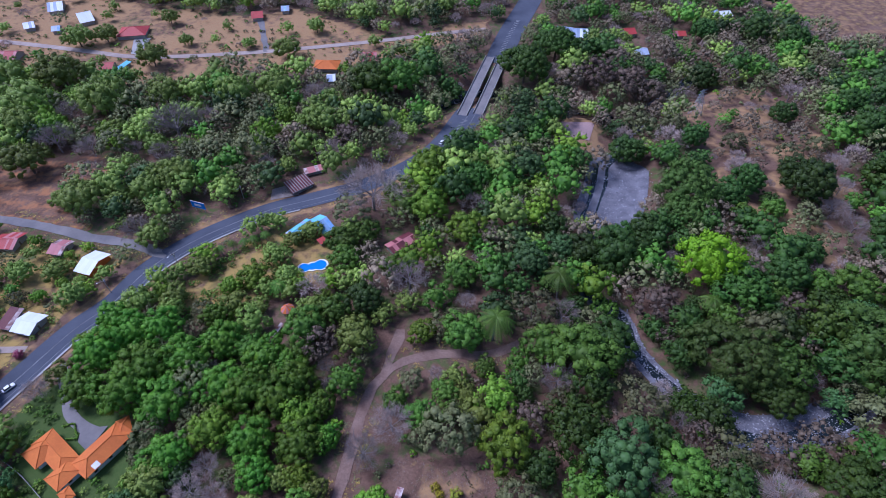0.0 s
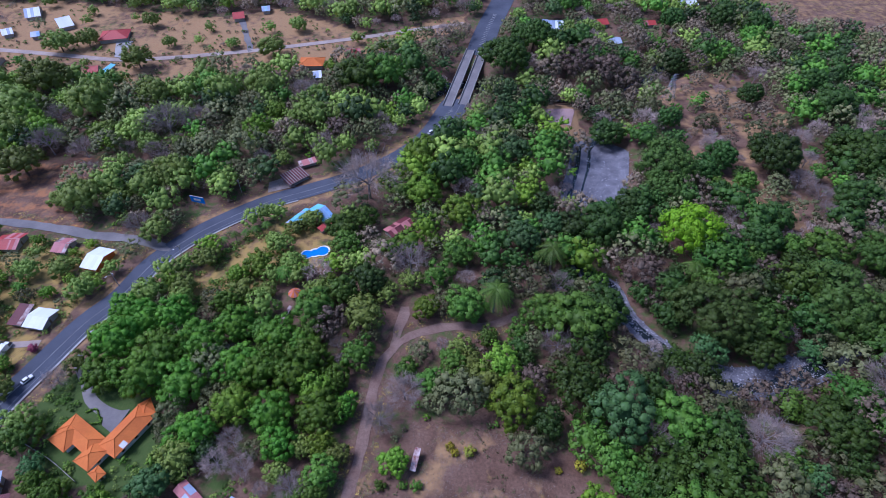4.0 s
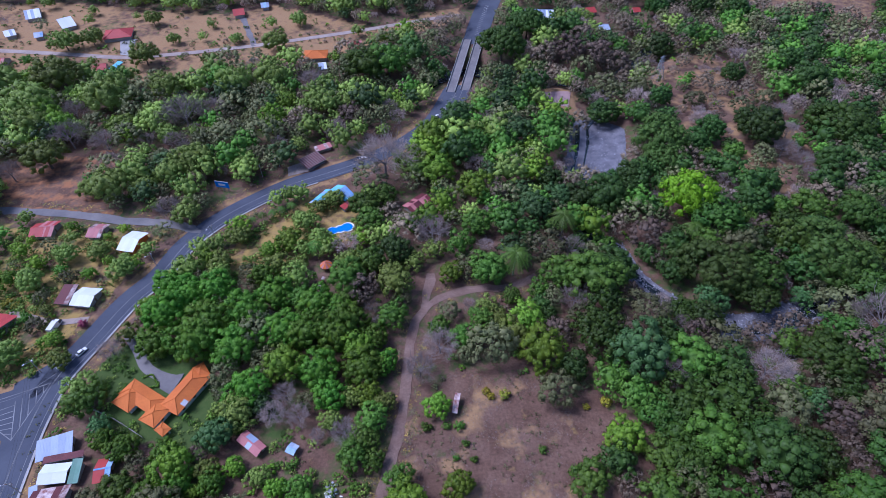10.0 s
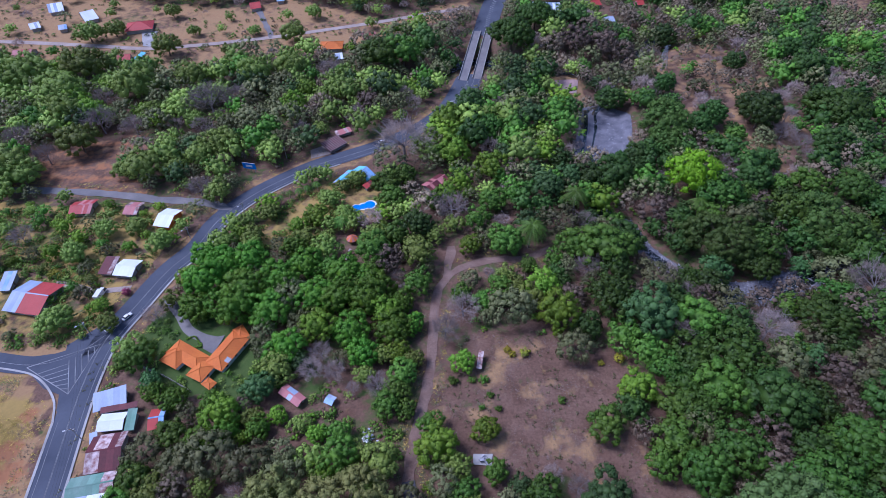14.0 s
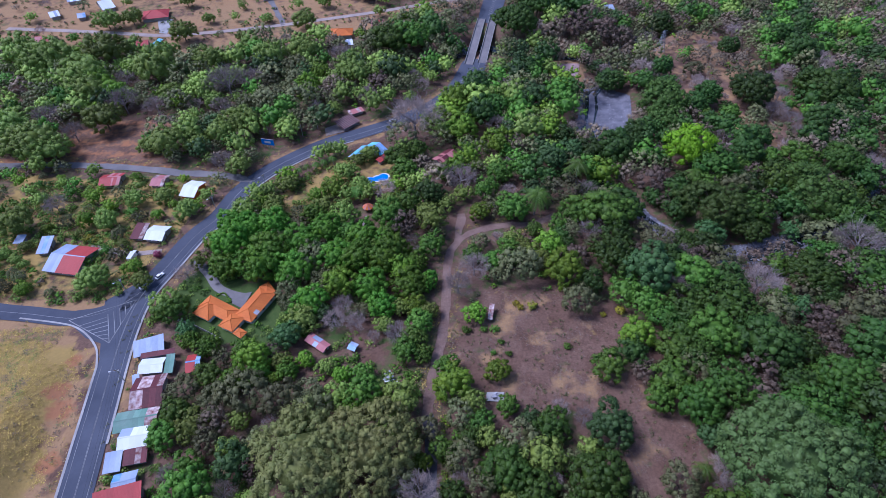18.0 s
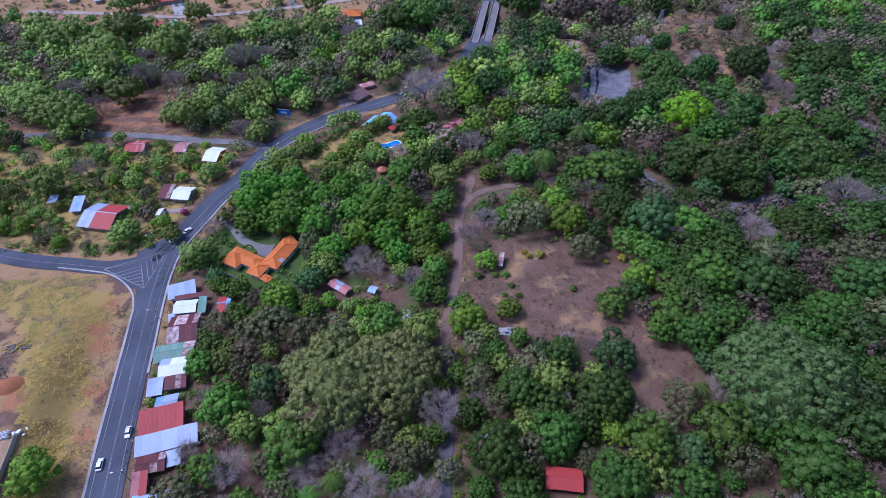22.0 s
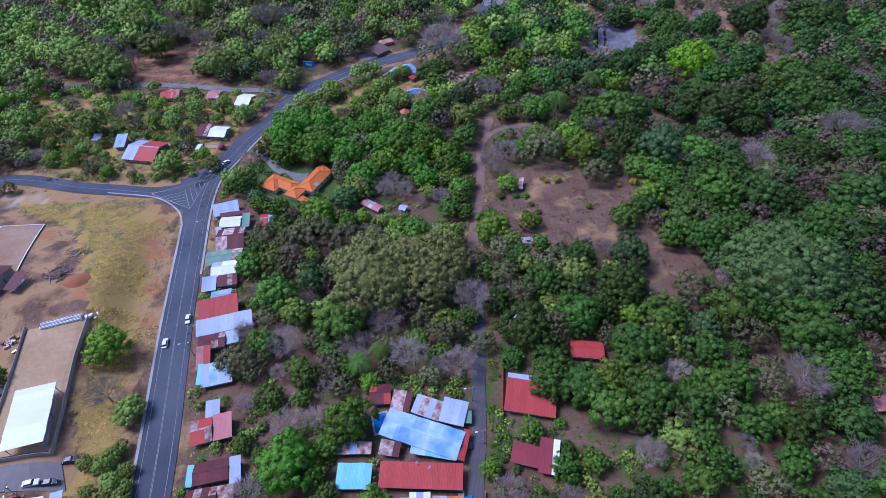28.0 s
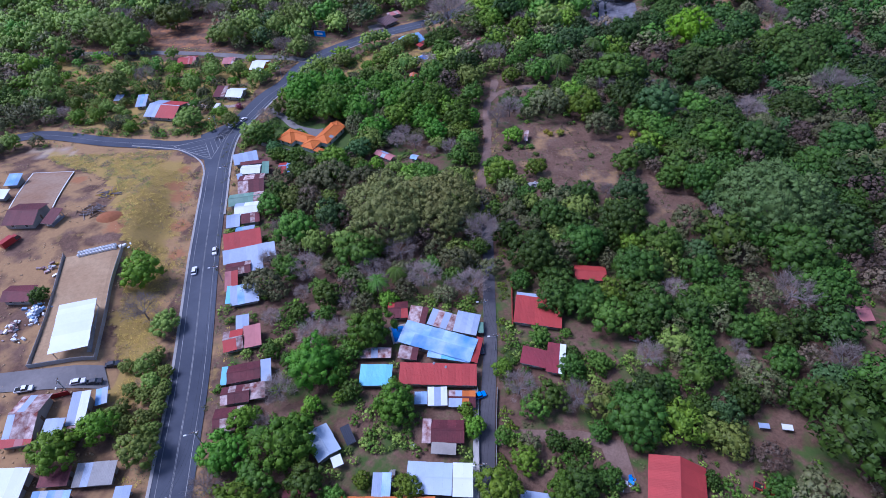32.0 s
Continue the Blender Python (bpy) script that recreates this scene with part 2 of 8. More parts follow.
def smooth_line(pts, step):
    """A Catmull-Rom line through points, about step metres from point to point."""
    P = [np.array(p, float) for p in pts]
    P = [2 * P[0] - P[1]] + P + [2 * P[-1] - P[-2]]
    out = []
    for i in range(1, len(P) - 2):
        n = max(2, int(np.linalg.norm(P[i + 1] - P[i]) / step))
        for k in range(n):
            t = k / n
            out.append(0.5 * ((2 * P[i]) + (P[i + 1] - P[i - 1]) * t + (2 * P[i - 1] - 5 * P[i] + 4 * P[i + 1] - P[i + 2]) * t * t + (3 * P[i] - P[i - 1] - 3 * P[i + 1] + P[i + 2]) * t ** 3))
    return out + [P[-2]]


def pairs(*v):
    return [(v[i], v[i + 1]) for i in range(0, len(v), 2)]


# >>ground
# ---- the lie of the land ----
# >>base
def ground_base(x, y):
    """Height of the valley floor: it falls to the north and rises again past the bridges."""
    return np.interp(y, (-400, -90, -60, -20, 12, 67, 144, 200, 336, 420, 700, 1500, 5000), (16, 7.5, 6, 2.5, 0, -2.4, -5, -6, -6, -2, 8, 30, 60))
# <<base


RIVER = [(185.6, 364.6), (125.8, 305.1), (106.0, 266.0), (94.0, 229.4), (76.0, 187.0), (65.5, 159.3), (77.0, 143.0), (79.0, 125.0),
         (88.5, 107.5), (103.0, 93.0), (118.0, 89.0), (137.0, 93.0), (162.0, 102.0), (187.9, 111.5), (235.1, 145.7)]


STREAM = [(-29.9, 295.0), (-5.2, 319.3), (25.7, 340.2), (66.0, 320.7), (95.1, 315.7), (125.8, 305.1)]


def seg_dist(x, y, line):
    """Distance from a place to a line of points."""
    best = 1e9
    for (ax, ay), (bx, by) in zip(line[:-1], line[1:]):
        dx, dy = bx - ax, by - ay
        t = min(1, max(0, ((x - ax) * dx + (y - ay) * dy) / (dx * dx + dy * dy + 1e-9)))
        best = min(best, math.hypot(x - ax - t * dx, y - ay - t * dy))
    return best


def step(a, b, v):
    t = min(1.0, max(0.0, (v - a) / (b - a)))
    return t * t * (3 - 2 * t)


def ground_z(x, y):
    z = float(ground_base(x, y))
    # the terrace west of the road, with a grass bank down to it
    top = 1 - step(-192, -176, x + 0.06 * (y + 30))
    top *= 1 - step(5, 85, y + 0.25 * (x + 200))
    if y < 95:
        z += top * max(0.0, 9.5 - z) * 0.9
    d = seg_dist(x, y, RIVER)
    if d < 26:
        z -= 5.5 * (1 - step(7, 26, d))
    s = seg_dist(x, y, STREAM)
    if s < 20:
        z -= 6.0 * (1 - step(5, 20, s))
    return z
# <<ground


def inside(x, y, poly):
    k, hit = len(poly), False
    for i in range(k):
        (ax, ay), (bx, by) = poly[i], poly[i - 1]
        if (ay > y) != (by > y) and x < (bx - ax) * (y - ay) / (by - ay) + ax:
            hit = not hit
    return hit


def flat_noise(x, y, size):
    return noise.noise(Vector((x / size, y / size, 0.3)))


# ---- roads ----
def strip(line, width, lift, across=4):
    """A ribbon that lies on the ground along a line."""
    V, F = [], []
    for i, p in enumerate(line):
        a, b = line[max(0, i - 1)], line[min(len(line) - 1, i + 1)]
        d = (b - a) / (np.linalg.norm(b - a) + 1e-9)
        for k in range(across + 1):
            s = (k / across - 0.5) * width
            x, y = p[0] + d[1] * s, p[1] - d[0] * s
            V.append((x, y, ground_z(x, y) + lift))
        if i:
            o = (i - 1) * (across + 1)
            F += [(o + k, o + k + 1, o + k + across + 2, o + k + across + 1) for k in range(across)]
    return V, F


def wide_strip(line, widths, lift, across=6):
    """A ribbon whose width changes along the line."""
    V, F = [], []
    for i, p in enumerate(line):
        a, b = line[max(0, i - 1)], line[min(len(line) - 1, i + 1)]
        d = (b - a) / (np.linalg.norm(b - a) + 1e-9)
        for k in range(across + 1):
            s = (k / across - 0.5) * widths[i]
            x, y = p[0] + d[1] * s, p[1] - d[0] * s
            V.append((x, y, ground_z(x, y) + lift))
        if i:
            o = (i - 1) * (across + 1)
            F += [(o + k, o + k + 1, o + k + across + 2, o + k + across + 1) for k in range(across)]
    return V, F


def offset(line, s):
    out = []
    for i, p in enumerate(line):
        a, b = line[max(0, i - 1)], line[min(len(line) - 1, i + 1)]
        d = (b - a) / (np.linalg.norm(b - a) + 1e-9)
        out.append(np.array((p[0] + d[1] * s, p[1] - d[0] * s)))
    return out


MAIN = smooth_line([(-149.1, -130.4), (-149.9, -116.3), (-150.8, -102.8), (-151.7, -89.9), (-154.1, -60.8), (-159.8, -20.5), (-162.5, -0.2), (-164.9, 21.1), (-166.2, 35.1), (-168.3, 56.4), (-169.3, 74.4),
                    (-167.9, 92.6), (-160.8, 111.5), (-152.4, 132.3), (-142.9, 147.0), (-135.9, 166.3), (-123.6, 183.2), (-108.5, 196.7), (-88.8, 209.7),
                    (-67.0, 218.8), (-44.2, 229.4), (-20.4, 246.3), (-1.3, 268.7), (12.0, 291.7), (19.1, 310.7)], 4)
WEST = smooth_line([(-168.7, 95.6), (-177.8, 86.9), (-192.2, 83.4), (-213.0, 88.3), (-231.7, 93.0), (-266.3, 104.6), (-287.4, 100.9), (-312.2, 88.2)], 4)
LANE = smooth_line([(-72.7, -135.8), (-68.5, -116.1), (-65.7, -101.2), (-62.1, -83.7), (-57.8, -64.9), (-54.8, -47.4), (-46.1, 4.2), (-46.0, 19.1)], 4)
TRACK = smooth_line([(-46.1, 18.4), (-42.4, 35.1), (-35.6, 57.6), (-31.1, 84.3), (-26.2, 105.3), (-15.4, 116.9), (1.5, 120.7), (16.2, 119.7), (31.0, 125.0)], 4)
SPUR = smooth_line([(-23.0, 109.0), (-20.5, 121.0), (-17.0, 133.0)], 4)
SIDE = smooth_line([(-284.6, 209.7), (-244.7, 205.9), (-207.1, 198.8), (-172.5, 189.1), (-146.0, 183.0), (-131.0, 175.5)], 4)
BRIDGE_W = [np.array(p) for p in ((16.1, 307.9), (36.4, 374.3))]
BRIDGE_E = [np.array(p) for p in ((24.1, 307.9), (43.0, 374.3))]
DRIVEWAY = smooth_line([(-132.1, 387.7), (-138.2, 407.3), (-149.2, 441.7)], 5)
NORTH = smooth_line([(39.5, 371.0), (47.0, 398.2), (57.0, 428.3), (71.1, 466.8), (84.3, 505.2)], 4)
FAR = smooth_line([(-360.3, 407.3), (-312.0, 398.2), (-264.2, 387.7), (-229.5, 380.1), (-190.0, 380.9), (-153.5, 385.1), (-132.9, 387.7), (-96.0, 394.7), (-45.3, 405.4), (-1.8, 416.6), (34.2, 424.3)], 6)

for name, line, width, mat, label in (
        ("road_main", MAIN, 11.5, "asphalt", "worn blue-grey asphalt highway curving through the valley"),
        ("road_main_south", smooth_line([MAIN[0], MAIN[0] + (MAIN[0] - MAIN[4]) * 2.2, MAIN[0] + (MAIN[0] - MAIN[4]) * 4.4], 4), 11.5, "asphalt", "asphalt highway running on to the south"),
        ("road_lane_south", smooth_line([LANE[0], LANE[0] + (LANE[0] - LANE[4]) * 2.5, LANE[0] + (LANE[0] - LANE[4]) * 5], 4), 4.4, "lane_asphalt", "narrow asphalt lane running on to the south"),
        ("road_west", WEST, 8.5, "asphalt", "asphalt side road that joins the highway"),
        ("road_lane", LANE, 4.4, "lane_asphalt", "narrow asphalt lane between the houses"),
        ("road_track", TRACK, 4.1, "dirt", "rutted brown earth track along the field"),
        ("road_spur", SPUR, 3.6, "dirt", "bare reddish earth at the end of the track"),
        ("road_side", SIDE, 5.5, "worn_asphalt", "pale gravel road beside the dry field"),
        ("road_north", NORTH, 19, "asphalt", "asphalt highway beyond the two bridges"),
        ("road_drive", DRIVEWAY, 5.0, "worn_asphalt", "short pale drive climbing to the hillside houses"),
        ("road_far", FAR, 5.2, "pale_track", "pale far road past the hillside houses")):
    V, F = strip(line, width, 0.10 if mat == "dirt" else 0.22)
    if mat in ("dirt", "worn_asphalt"):
        V = [(x + 1.3 * flat_noise(x, y, 3) + 0.8 * flat_noise(y, x, 9), y + 1.0 * flat_noise(y, x, 3), z) for x, y, z in V]
    tagged(part(name, mesh(name, V, F, mat), None), label, "road", kind="structure")

# ---- clearings, where no woods grow ----
FIELD = pairs(-35.5, 55.7, -25.8, 63.8, -14.7, 79.7, 6.7, 75.6, 40.2, 62.8, 31.4, 29.4, 44.9, 15.1, 47.9, -2.7, 39.3, -21.8, 18.6, -19.1, 18.3, -4.1, 5.0, 15.9, -24.2, 9.1, -31.4, 25.1)
TERRACE = pairs(-272.2, 92.3, -200.2, 84.7, -177.6, 59.8, -164.5, -19.8, -159.5, -60.1, -156.6, -102.0, -182.1, -126.3, -242.6, -61.2, -285.2, 68.5)
ROW = pairs(-170.3, 84.7, -148.3, 81.5, -131.4, -4.8, -131.5, -41.9, -123.5, -83.1, -147.6, -83.5)
YARDS = pairs(-129.9, -38.0, -99.8, -36.7, -55.5, -44.5, -72.5, -128.7, -122.6, -122.3, -126.4, -86.3)
EAST = pairs(-52.9, -57.1, -30.3, -64.0, -1.8, -79.4, 1.3, -90.3, -28.3, -86.3, -38.2, -83.9, -58.1, -82.2)
FARMYARD = pairs(-61.1, -92.3, -24.7, -95.3, -20.3, -105.5, 10.9, -117.6, 15.8, -127.1, -12.3, -136.5, -68.5, -129.3)
GARDEN = pairs(-153.8, 95.6, -139.2, 115.8, -128.4, 100.1, -110.6, 91.9, -92.5, 65.4, -104.3, 53.6, -137.0, 63.3)
HUTS = pairs(-97.9, 66.0, -76.3, 63.4, -57.0, 49.2, -47.3, 34.9, -49.9, 19.3, -66.9, 37.3)
BLUE = pairs(-117.8, 159.3, -94.1, 185.2, -77.6, 197.6, -52.4, 199.7, -46.4, 166.3, -66.7, 157.6, -92.7, 142.9, -115.7, 139.8)
HILL = pairs(-481.2, 416.6, -314.7, 356.7, -216.4, 341.7, -174.9, 334.3, -122.0, 356.7, -65.8, 356.7, -39.1, 376.7, 29.2, 414.7, 44.7, 447.0, -36.8, 409.1, -126.1, 463.4, -164.9, 447.0, -326.2, 492.8, -499.7, 505.2)
DRYFIELD = pairs(-259.9, 248.1, -198.3, 258.0, -182.8, 245.3, -201.7, 217.9, -182.7, 205.7, -173.6, 193.9, -305.6, 214.1, -303.6, 223.3, -268.4, 217.1, -245.1, 216.0)
SLOPE = pairs(148.4, 321.8, 186.9, 336.7, 222.7, 339.6, 229.9, 294.6, 229.3, 244.8, 213.0, 194.6, 182.9, 166.3, 165.8, 174.1, 145.5, 196.7, 148.9, 253.3, 144.6, 281.1)
PLAZA = pairs(73.1, 304.1, 97.6, 298.5, 100.0, 257.6, 72.0, 245.0)
NORTHEAST = pairs(267.5, 486.7, 278.6, 438.6, 295.6, 398.2, 367.6, 356.7, 501.3, 559.9, 296.1, 559.9)
WEDGE = pairs(-299.3, 200.9, -204.5, 189.8, -149.1, 175.0, -161.7, 140.3, -173.6, 93.3, -194.8, 90.8, -250.4, 101.9)
CLEAR = [FIELD, TERRACE, ROW, YARDS, EAST, FARMYARD, GARDEN, HUTS, BLUE, DRYFIELD, PLAZA, NORTHEAST]
SPARSE = [HILL, SLOPE, WEDGE]
ROADS = [(MAIN, 10), (WEST, 8), (LANE, 5), (TRACK, 5.0), (SPUR, 5), (SIDE, 5), (NORTH, 12), (FAR, 6), (DRIVEWAY, 5), (BRIDGE_W, 9), (BRIDGE_E, 9)]


# ---- the ground ----
def near_road(x, y):
    return seg_dist(x, y, MAIN[::4]) < 10.5 + 3 * flat_noise(x, y, 11)


STAINS = [(14.9, -108.1, 9), (10.4, -108.6, 8), (22.1, -108.5, 6), (-244.4, 38.6, 6), (-227.8, 51.4, 5), (-184.7, 45.8, 6), (-180.5, 37.3, 7), (-176.7, 16.6, 6), (-201.3, -45.7, 6), (-184.1, 60.6, 5), (-197.3, 9.9, 6), (-173.6, -2.1, 5)]
SCRAPES = [(-262.6, 89.1, 5), (-257.1, 90.3, 4), (-250.3, 86.9, 4), (-257.2, 82.0, 4), (-244.1, 82.4, 3)]


def stain(x, y):
    """Where orange subsoil is laid bare."""
    return max(0.72 * (1 - step(0.3, 1.25, math.hypot(x - a, y - b) / r)) for a, b, r in STAINS)


def zone(x, y):
    """Shares of green undergrowth, of yellow grass and of bare pale soil."""
    j = flat_noise(x, y, 9) * 5
    x2, y2 = x + j, y + flat_noise(y, x, 9) * 5
    if near_road(x, y):
        return (0.15 + 0.5 * flat_noise(x, y, 7), 0.15 + 0.4 * flat_noise(y, x, 6), 0.42 + 0.5 * flat_noise(x, y, 15))
    if seg_dist(x, y, WEST[::4]) < 9 + 3 * flat_noise(x, y, 8):
        return (0.1, 0.45 + 0.4 * flat_noise(x, y, 9), 0.62)
    if inside(x2, y2, TERRACE):
        if inside(x2, y2, BANK):
            far = min(seg_dist(x, y, MAIN[:60:4]), seg_dist(x, y, WEST[::4]) + 1)
            return (0.08 + 0.5 * flat_noise(x, y, 16) + 0.2 * step(26, 40, far), 0.80 + 0.45 * flat_noise(y, x, 7) - 0.5 * (1 - step(11, 19, far)), 0.62 * (1 - step(11, 20, far)) + 0.15 + 0.4 * flat_noise(x, y, 6))
        return (0.0, 0.12 + 0.35 * flat_noise(x, y, 12), 0.50 + 0.55 * flat_noise(y, x, 8))
    if inside(x2, y2, GARDEN):
        return (1.0, 0.1, 0.0)
    if inside(x2, y2, WEDGE) or inside(x2, y2, BLUE):
        return (0.42 + 0.4 * flat_noise(x, y, 14), 0.50 + 0.4 * flat_noise(y, x, 11), 0.18 + 0.3 * flat_noise(x, y, 20))
    if inside(x2, y2, PLAZA) or inside(x2, y2, HILL):
        return (0.22 + 0.5 * flat_noise(x, y, 18), 0.15 + 0.3 * flat_noise(y, x, 20), 0.60 + 0.3 * flat_noise(x, y, 30))
    if inside(x2, y2, EAST) or inside(x2, y2, FARMYARD) or inside(x2, y2, YARDS) or inside(x2, y2, ROW) or inside(x2, y2, HUTS):
        return (0.32 + 0.5 * flat_noise(x, y, 11), 0.12, 0.02 + 0.4 * flat_noise(y, x, 9))
    if inside(x2, y2, NORTHEAST):
        return (0.1 + 0.3 * flat_noise(x, y, 30), 0.3, 0.36)
    if inside(x2, y2, DRYFIELD):
        return (0.05 + 0.3 * flat_noise(x, y, 8), 0.15, 0.20 + 0.3 * math.sin(y * 1.1 + 0.25 * x) * 0.5 + 0.3 * flat_noise(x, y, 15))
    if inside(x2, y2, SLOPE):
        return (0.14 + 0.35 * flat_noise(x, y, 16), 0.05, 0.42 + 0.4 * flat_noise(x, y, 14))
    if inside(x2, y2, FIELD) or inside(x2, y2, NORTHEAST):
        return (0.14 + 0.40 * flat_noise(x, y, 10), 0.06 + 0.4 * flat_noise(y, x, 7), 0.26 + 0.6 * flat_noise(x, y, 9))
    return (0.36 + 0.3 * flat_noise(x, y, 12), 0.1, 0.0)


BANK = pairs(-266.4, 91.5, -199.6, 82.4, -179.0, 57.6, -165.5, -19.6, -161.4, -59.8, -156.6, -102.0, -177.2, -66.3, -183.3, -36.5, -189.3, -6.3, -212.0, 48.5, -246.5, 71.0)


def build_ground():
    xs = np.concatenate([np.linspace(-5000, -520, 8), np.arange(-500, -280, 4.0), np.arange(-280, -150, 2.0), np.arange(-150, 560, 4.0), np.linspace(600, 5000, 8)])
    ys = np.concatenate([np.linspace(-3000, -240, 6), np.arange(-220, -140, 4.0), np.arange(-140, 60, 2.0), np.arange(60, 700, 4.0), np.linspace(720, 5000, 8)])
    V, col = [], []
    for y in ys:
        for x in xs:
            near = -400 < x < 450 and -220 < y < 640
            z = ground_z(x, y) if near else float(ground_base(x, y))
            z += (0.12 * flat_noise(x, y, 14) - 0.06) * (seg_dist(x, y, MAIN[::4]) > 16) if near else 6 * flat_noise(x, y, 300)
            V.append((x, y, z))
            col.append((*zone(x, y), stain(x, y) if y < 90 and (x < -120 or x > 60) else 0.40 + 0.14 * math.sin(y * 0.55 + 0.1 * x) if inside(x, y, DRYFIELD) else 0.26 if inside(x, y, HILL) else 0.0) if near else (0.4, 0.1, 0.0, 0.0))
    n = len(xs)
    F = [(j * n + i, j * n + i + 1, (j + 1) * n + i + 1, (j + 1) * n + i) for j in range(len(ys) - 1) for i in range(n - 1)]
    me = mesh("ground", V, F, "concrete", True)
    at = me.attributes.new("zone", "FLOAT_COLOR", "POINT")
    at.data.foreach_set("color", [c for q in col for c in q])
    pale = [max(0.6 * (1 - step(0.3, 1.2, math.hypot(v[0] - a, v[1] - b) / r + 0.5 * flat_noise(v[0], v[1], 3))) for a, b, r in SCRAPES) if v[0] < -120 and v[1] < 90 else 0.0 for v in V]
    me.attributes.new("scrape", "FLOAT", "POINT").data.foreach_set("value", pale)
    m = material("soil", (0.120, 0.066, 0.043), (0.19, 0.115, 0.080), 2.2, 1.0, fine=0.8, bump=0.5)
    nt, nn = m.node_tree, m.node_tree.nodes
    attr = nn.new("ShaderNodeAttribute")
    attr.attribute_name = "zone"
    sep = nn.new("ShaderNodeSeparateColor")
    nt.links.new(attr.outputs["Color"], sep.inputs[0])
    geo = nn.new("ShaderNodeNewGeometry")
    link = nn["Principled BSDF"].inputs["Base Color"].links[0].from_socket
    for k, (colour, colour2, size) in enumerate((((0.048, 0.098, 0.018), (0.092, 0.118, 0.032), 0.35), ((0.45, 0.295, 0.085), (0.31, 0.220, 0.070), 0.25), ((0.42, 0.262, 0.120), (0.29, 0.172, 0.085), 0.2), ((0.40, 0.185, 0.08), (0.33, 0.15, 0.07), 0.4))):
        tex = nn.new("ShaderNodeTexNoise")
        tex.inputs["Scale"].default_value, tex.inputs["Detail"].default_value = size, 9
        nt.links.new(geo.outputs["Position"], tex.inputs["Vector"])
        two = nn.new("ShaderNodeMix")
        two.data_type = "RGBA"
        two.inputs["A"].default_value, two.inputs["B"].default_value = (*colour, 1), (*colour2, 1)
        fine = nn.new("ShaderNodeTexNoise")
        fine.inputs["Scale"].default_value, fine.inputs["Detail"].default_value = 0.9, 5
        nt.links.new(geo.outputs["Position"], fine.inputs["Vector"])
        nt.links.new(fine.outputs["Fac"], two.inputs["Factor"])
        share = nn.new("ShaderNodeMath")
        share.operation = "ADD"
        nt.links.new(tex.outputs["Fac"], share.inputs[0])
        nt.links.new(sep.outputs[k] if k < 3 else attr.outputs["Alpha"], share.inputs[1])
        rng = nn.new("ShaderNodeMapRange")
        rng.inputs["From Min"].default_value, rng.inputs["From Max"].default_value = 0.82, 1.12
        nt.links.new(share.outputs[0], rng.inputs["Value"])
        mix = nn.new("ShaderNodeMix")
        mix.data_type = "RGBA"
        nt.links.new(rng.outputs[0], mix.inputs["Factor"])
        nt.links.new(link, mix.inputs["A"])
        nt.links.new(two.outputs["Result"], mix.inputs["B"])
        link = mix.outputs["Result"]
    scrape = nn.new("ShaderNodeAttribute")
    scrape.attribute_name = "scrape"
    mix = nn.new("ShaderNodeMix")
    mix.data_type = "RGBA"
    mix.inputs["B"].default_value = (0.50, 0.42, 0.34, 1)
    nt.links.new(scrape.outputs["Fac"], mix.inputs["Factor"])
    nt.links.new(link, mix.inputs["A"])
    link = mix.outputs["Result"]
    nt.links.new(link, nn["Principled BSDF"].inputs["Base Color"])
    me.materials[0] = m
    tagged(new("ground", me), "brown dry soil with grass and leaf litter", "ground", kind="structure")


build_ground()
# ---- trees ----
ICO = bmesh.new()
bmesh.ops.create_icosphere(ICO, subdivisions=1, radius=1)
ICO_V = np.array([v.co[:] for v in ICO.verts])
ICO_F = [tuple(v.index for v in f.verts) for f in ICO.faces]

PHI = (1 + 5 ** 0.5) / 2
CORE_V = np.array([(0, s, t * PHI) for s in (-1, 1) for t in (-1, 1)] + [(s, t * PHI, 0) for s in (-1, 1) for t in (-1, 1)] + [(s * PHI, 0, t) for s in (-1, 1) for t in (-1, 1)]) / math.hypot(1, PHI)
CORE_F = [f for f in itertools.combinations(range(12), 3) if all(abs(np.linalg.norm(CORE_V[a] - CORE_V[b]) - 1.0515) < 0.01 for a, b in ((f[0], f[1]), (f[1], f[2]), (f[0], f[2])))]
CORE_F = [f if np.dot(np.cross(CORE_V[f[1]] - CORE_V[f[0]], CORE_V[f[2]] - CORE_V[f[0]]), CORE_V[f[0]]) > 0 else f[::-1] for f in CORE_F]
OCTA_V = [(1, 0, 0), (0, 1, 0), (-1, 0, 0), (0, -1, 0), (0, 0, 1), (0, 0, -1)]
OCTA_F = [(0, 1, 4), (1, 2, 4), (2, 3, 4), (3, 0, 4), (1, 0, 5), (2, 1, 5), (3, 2, 5), (0, 3, 5)]


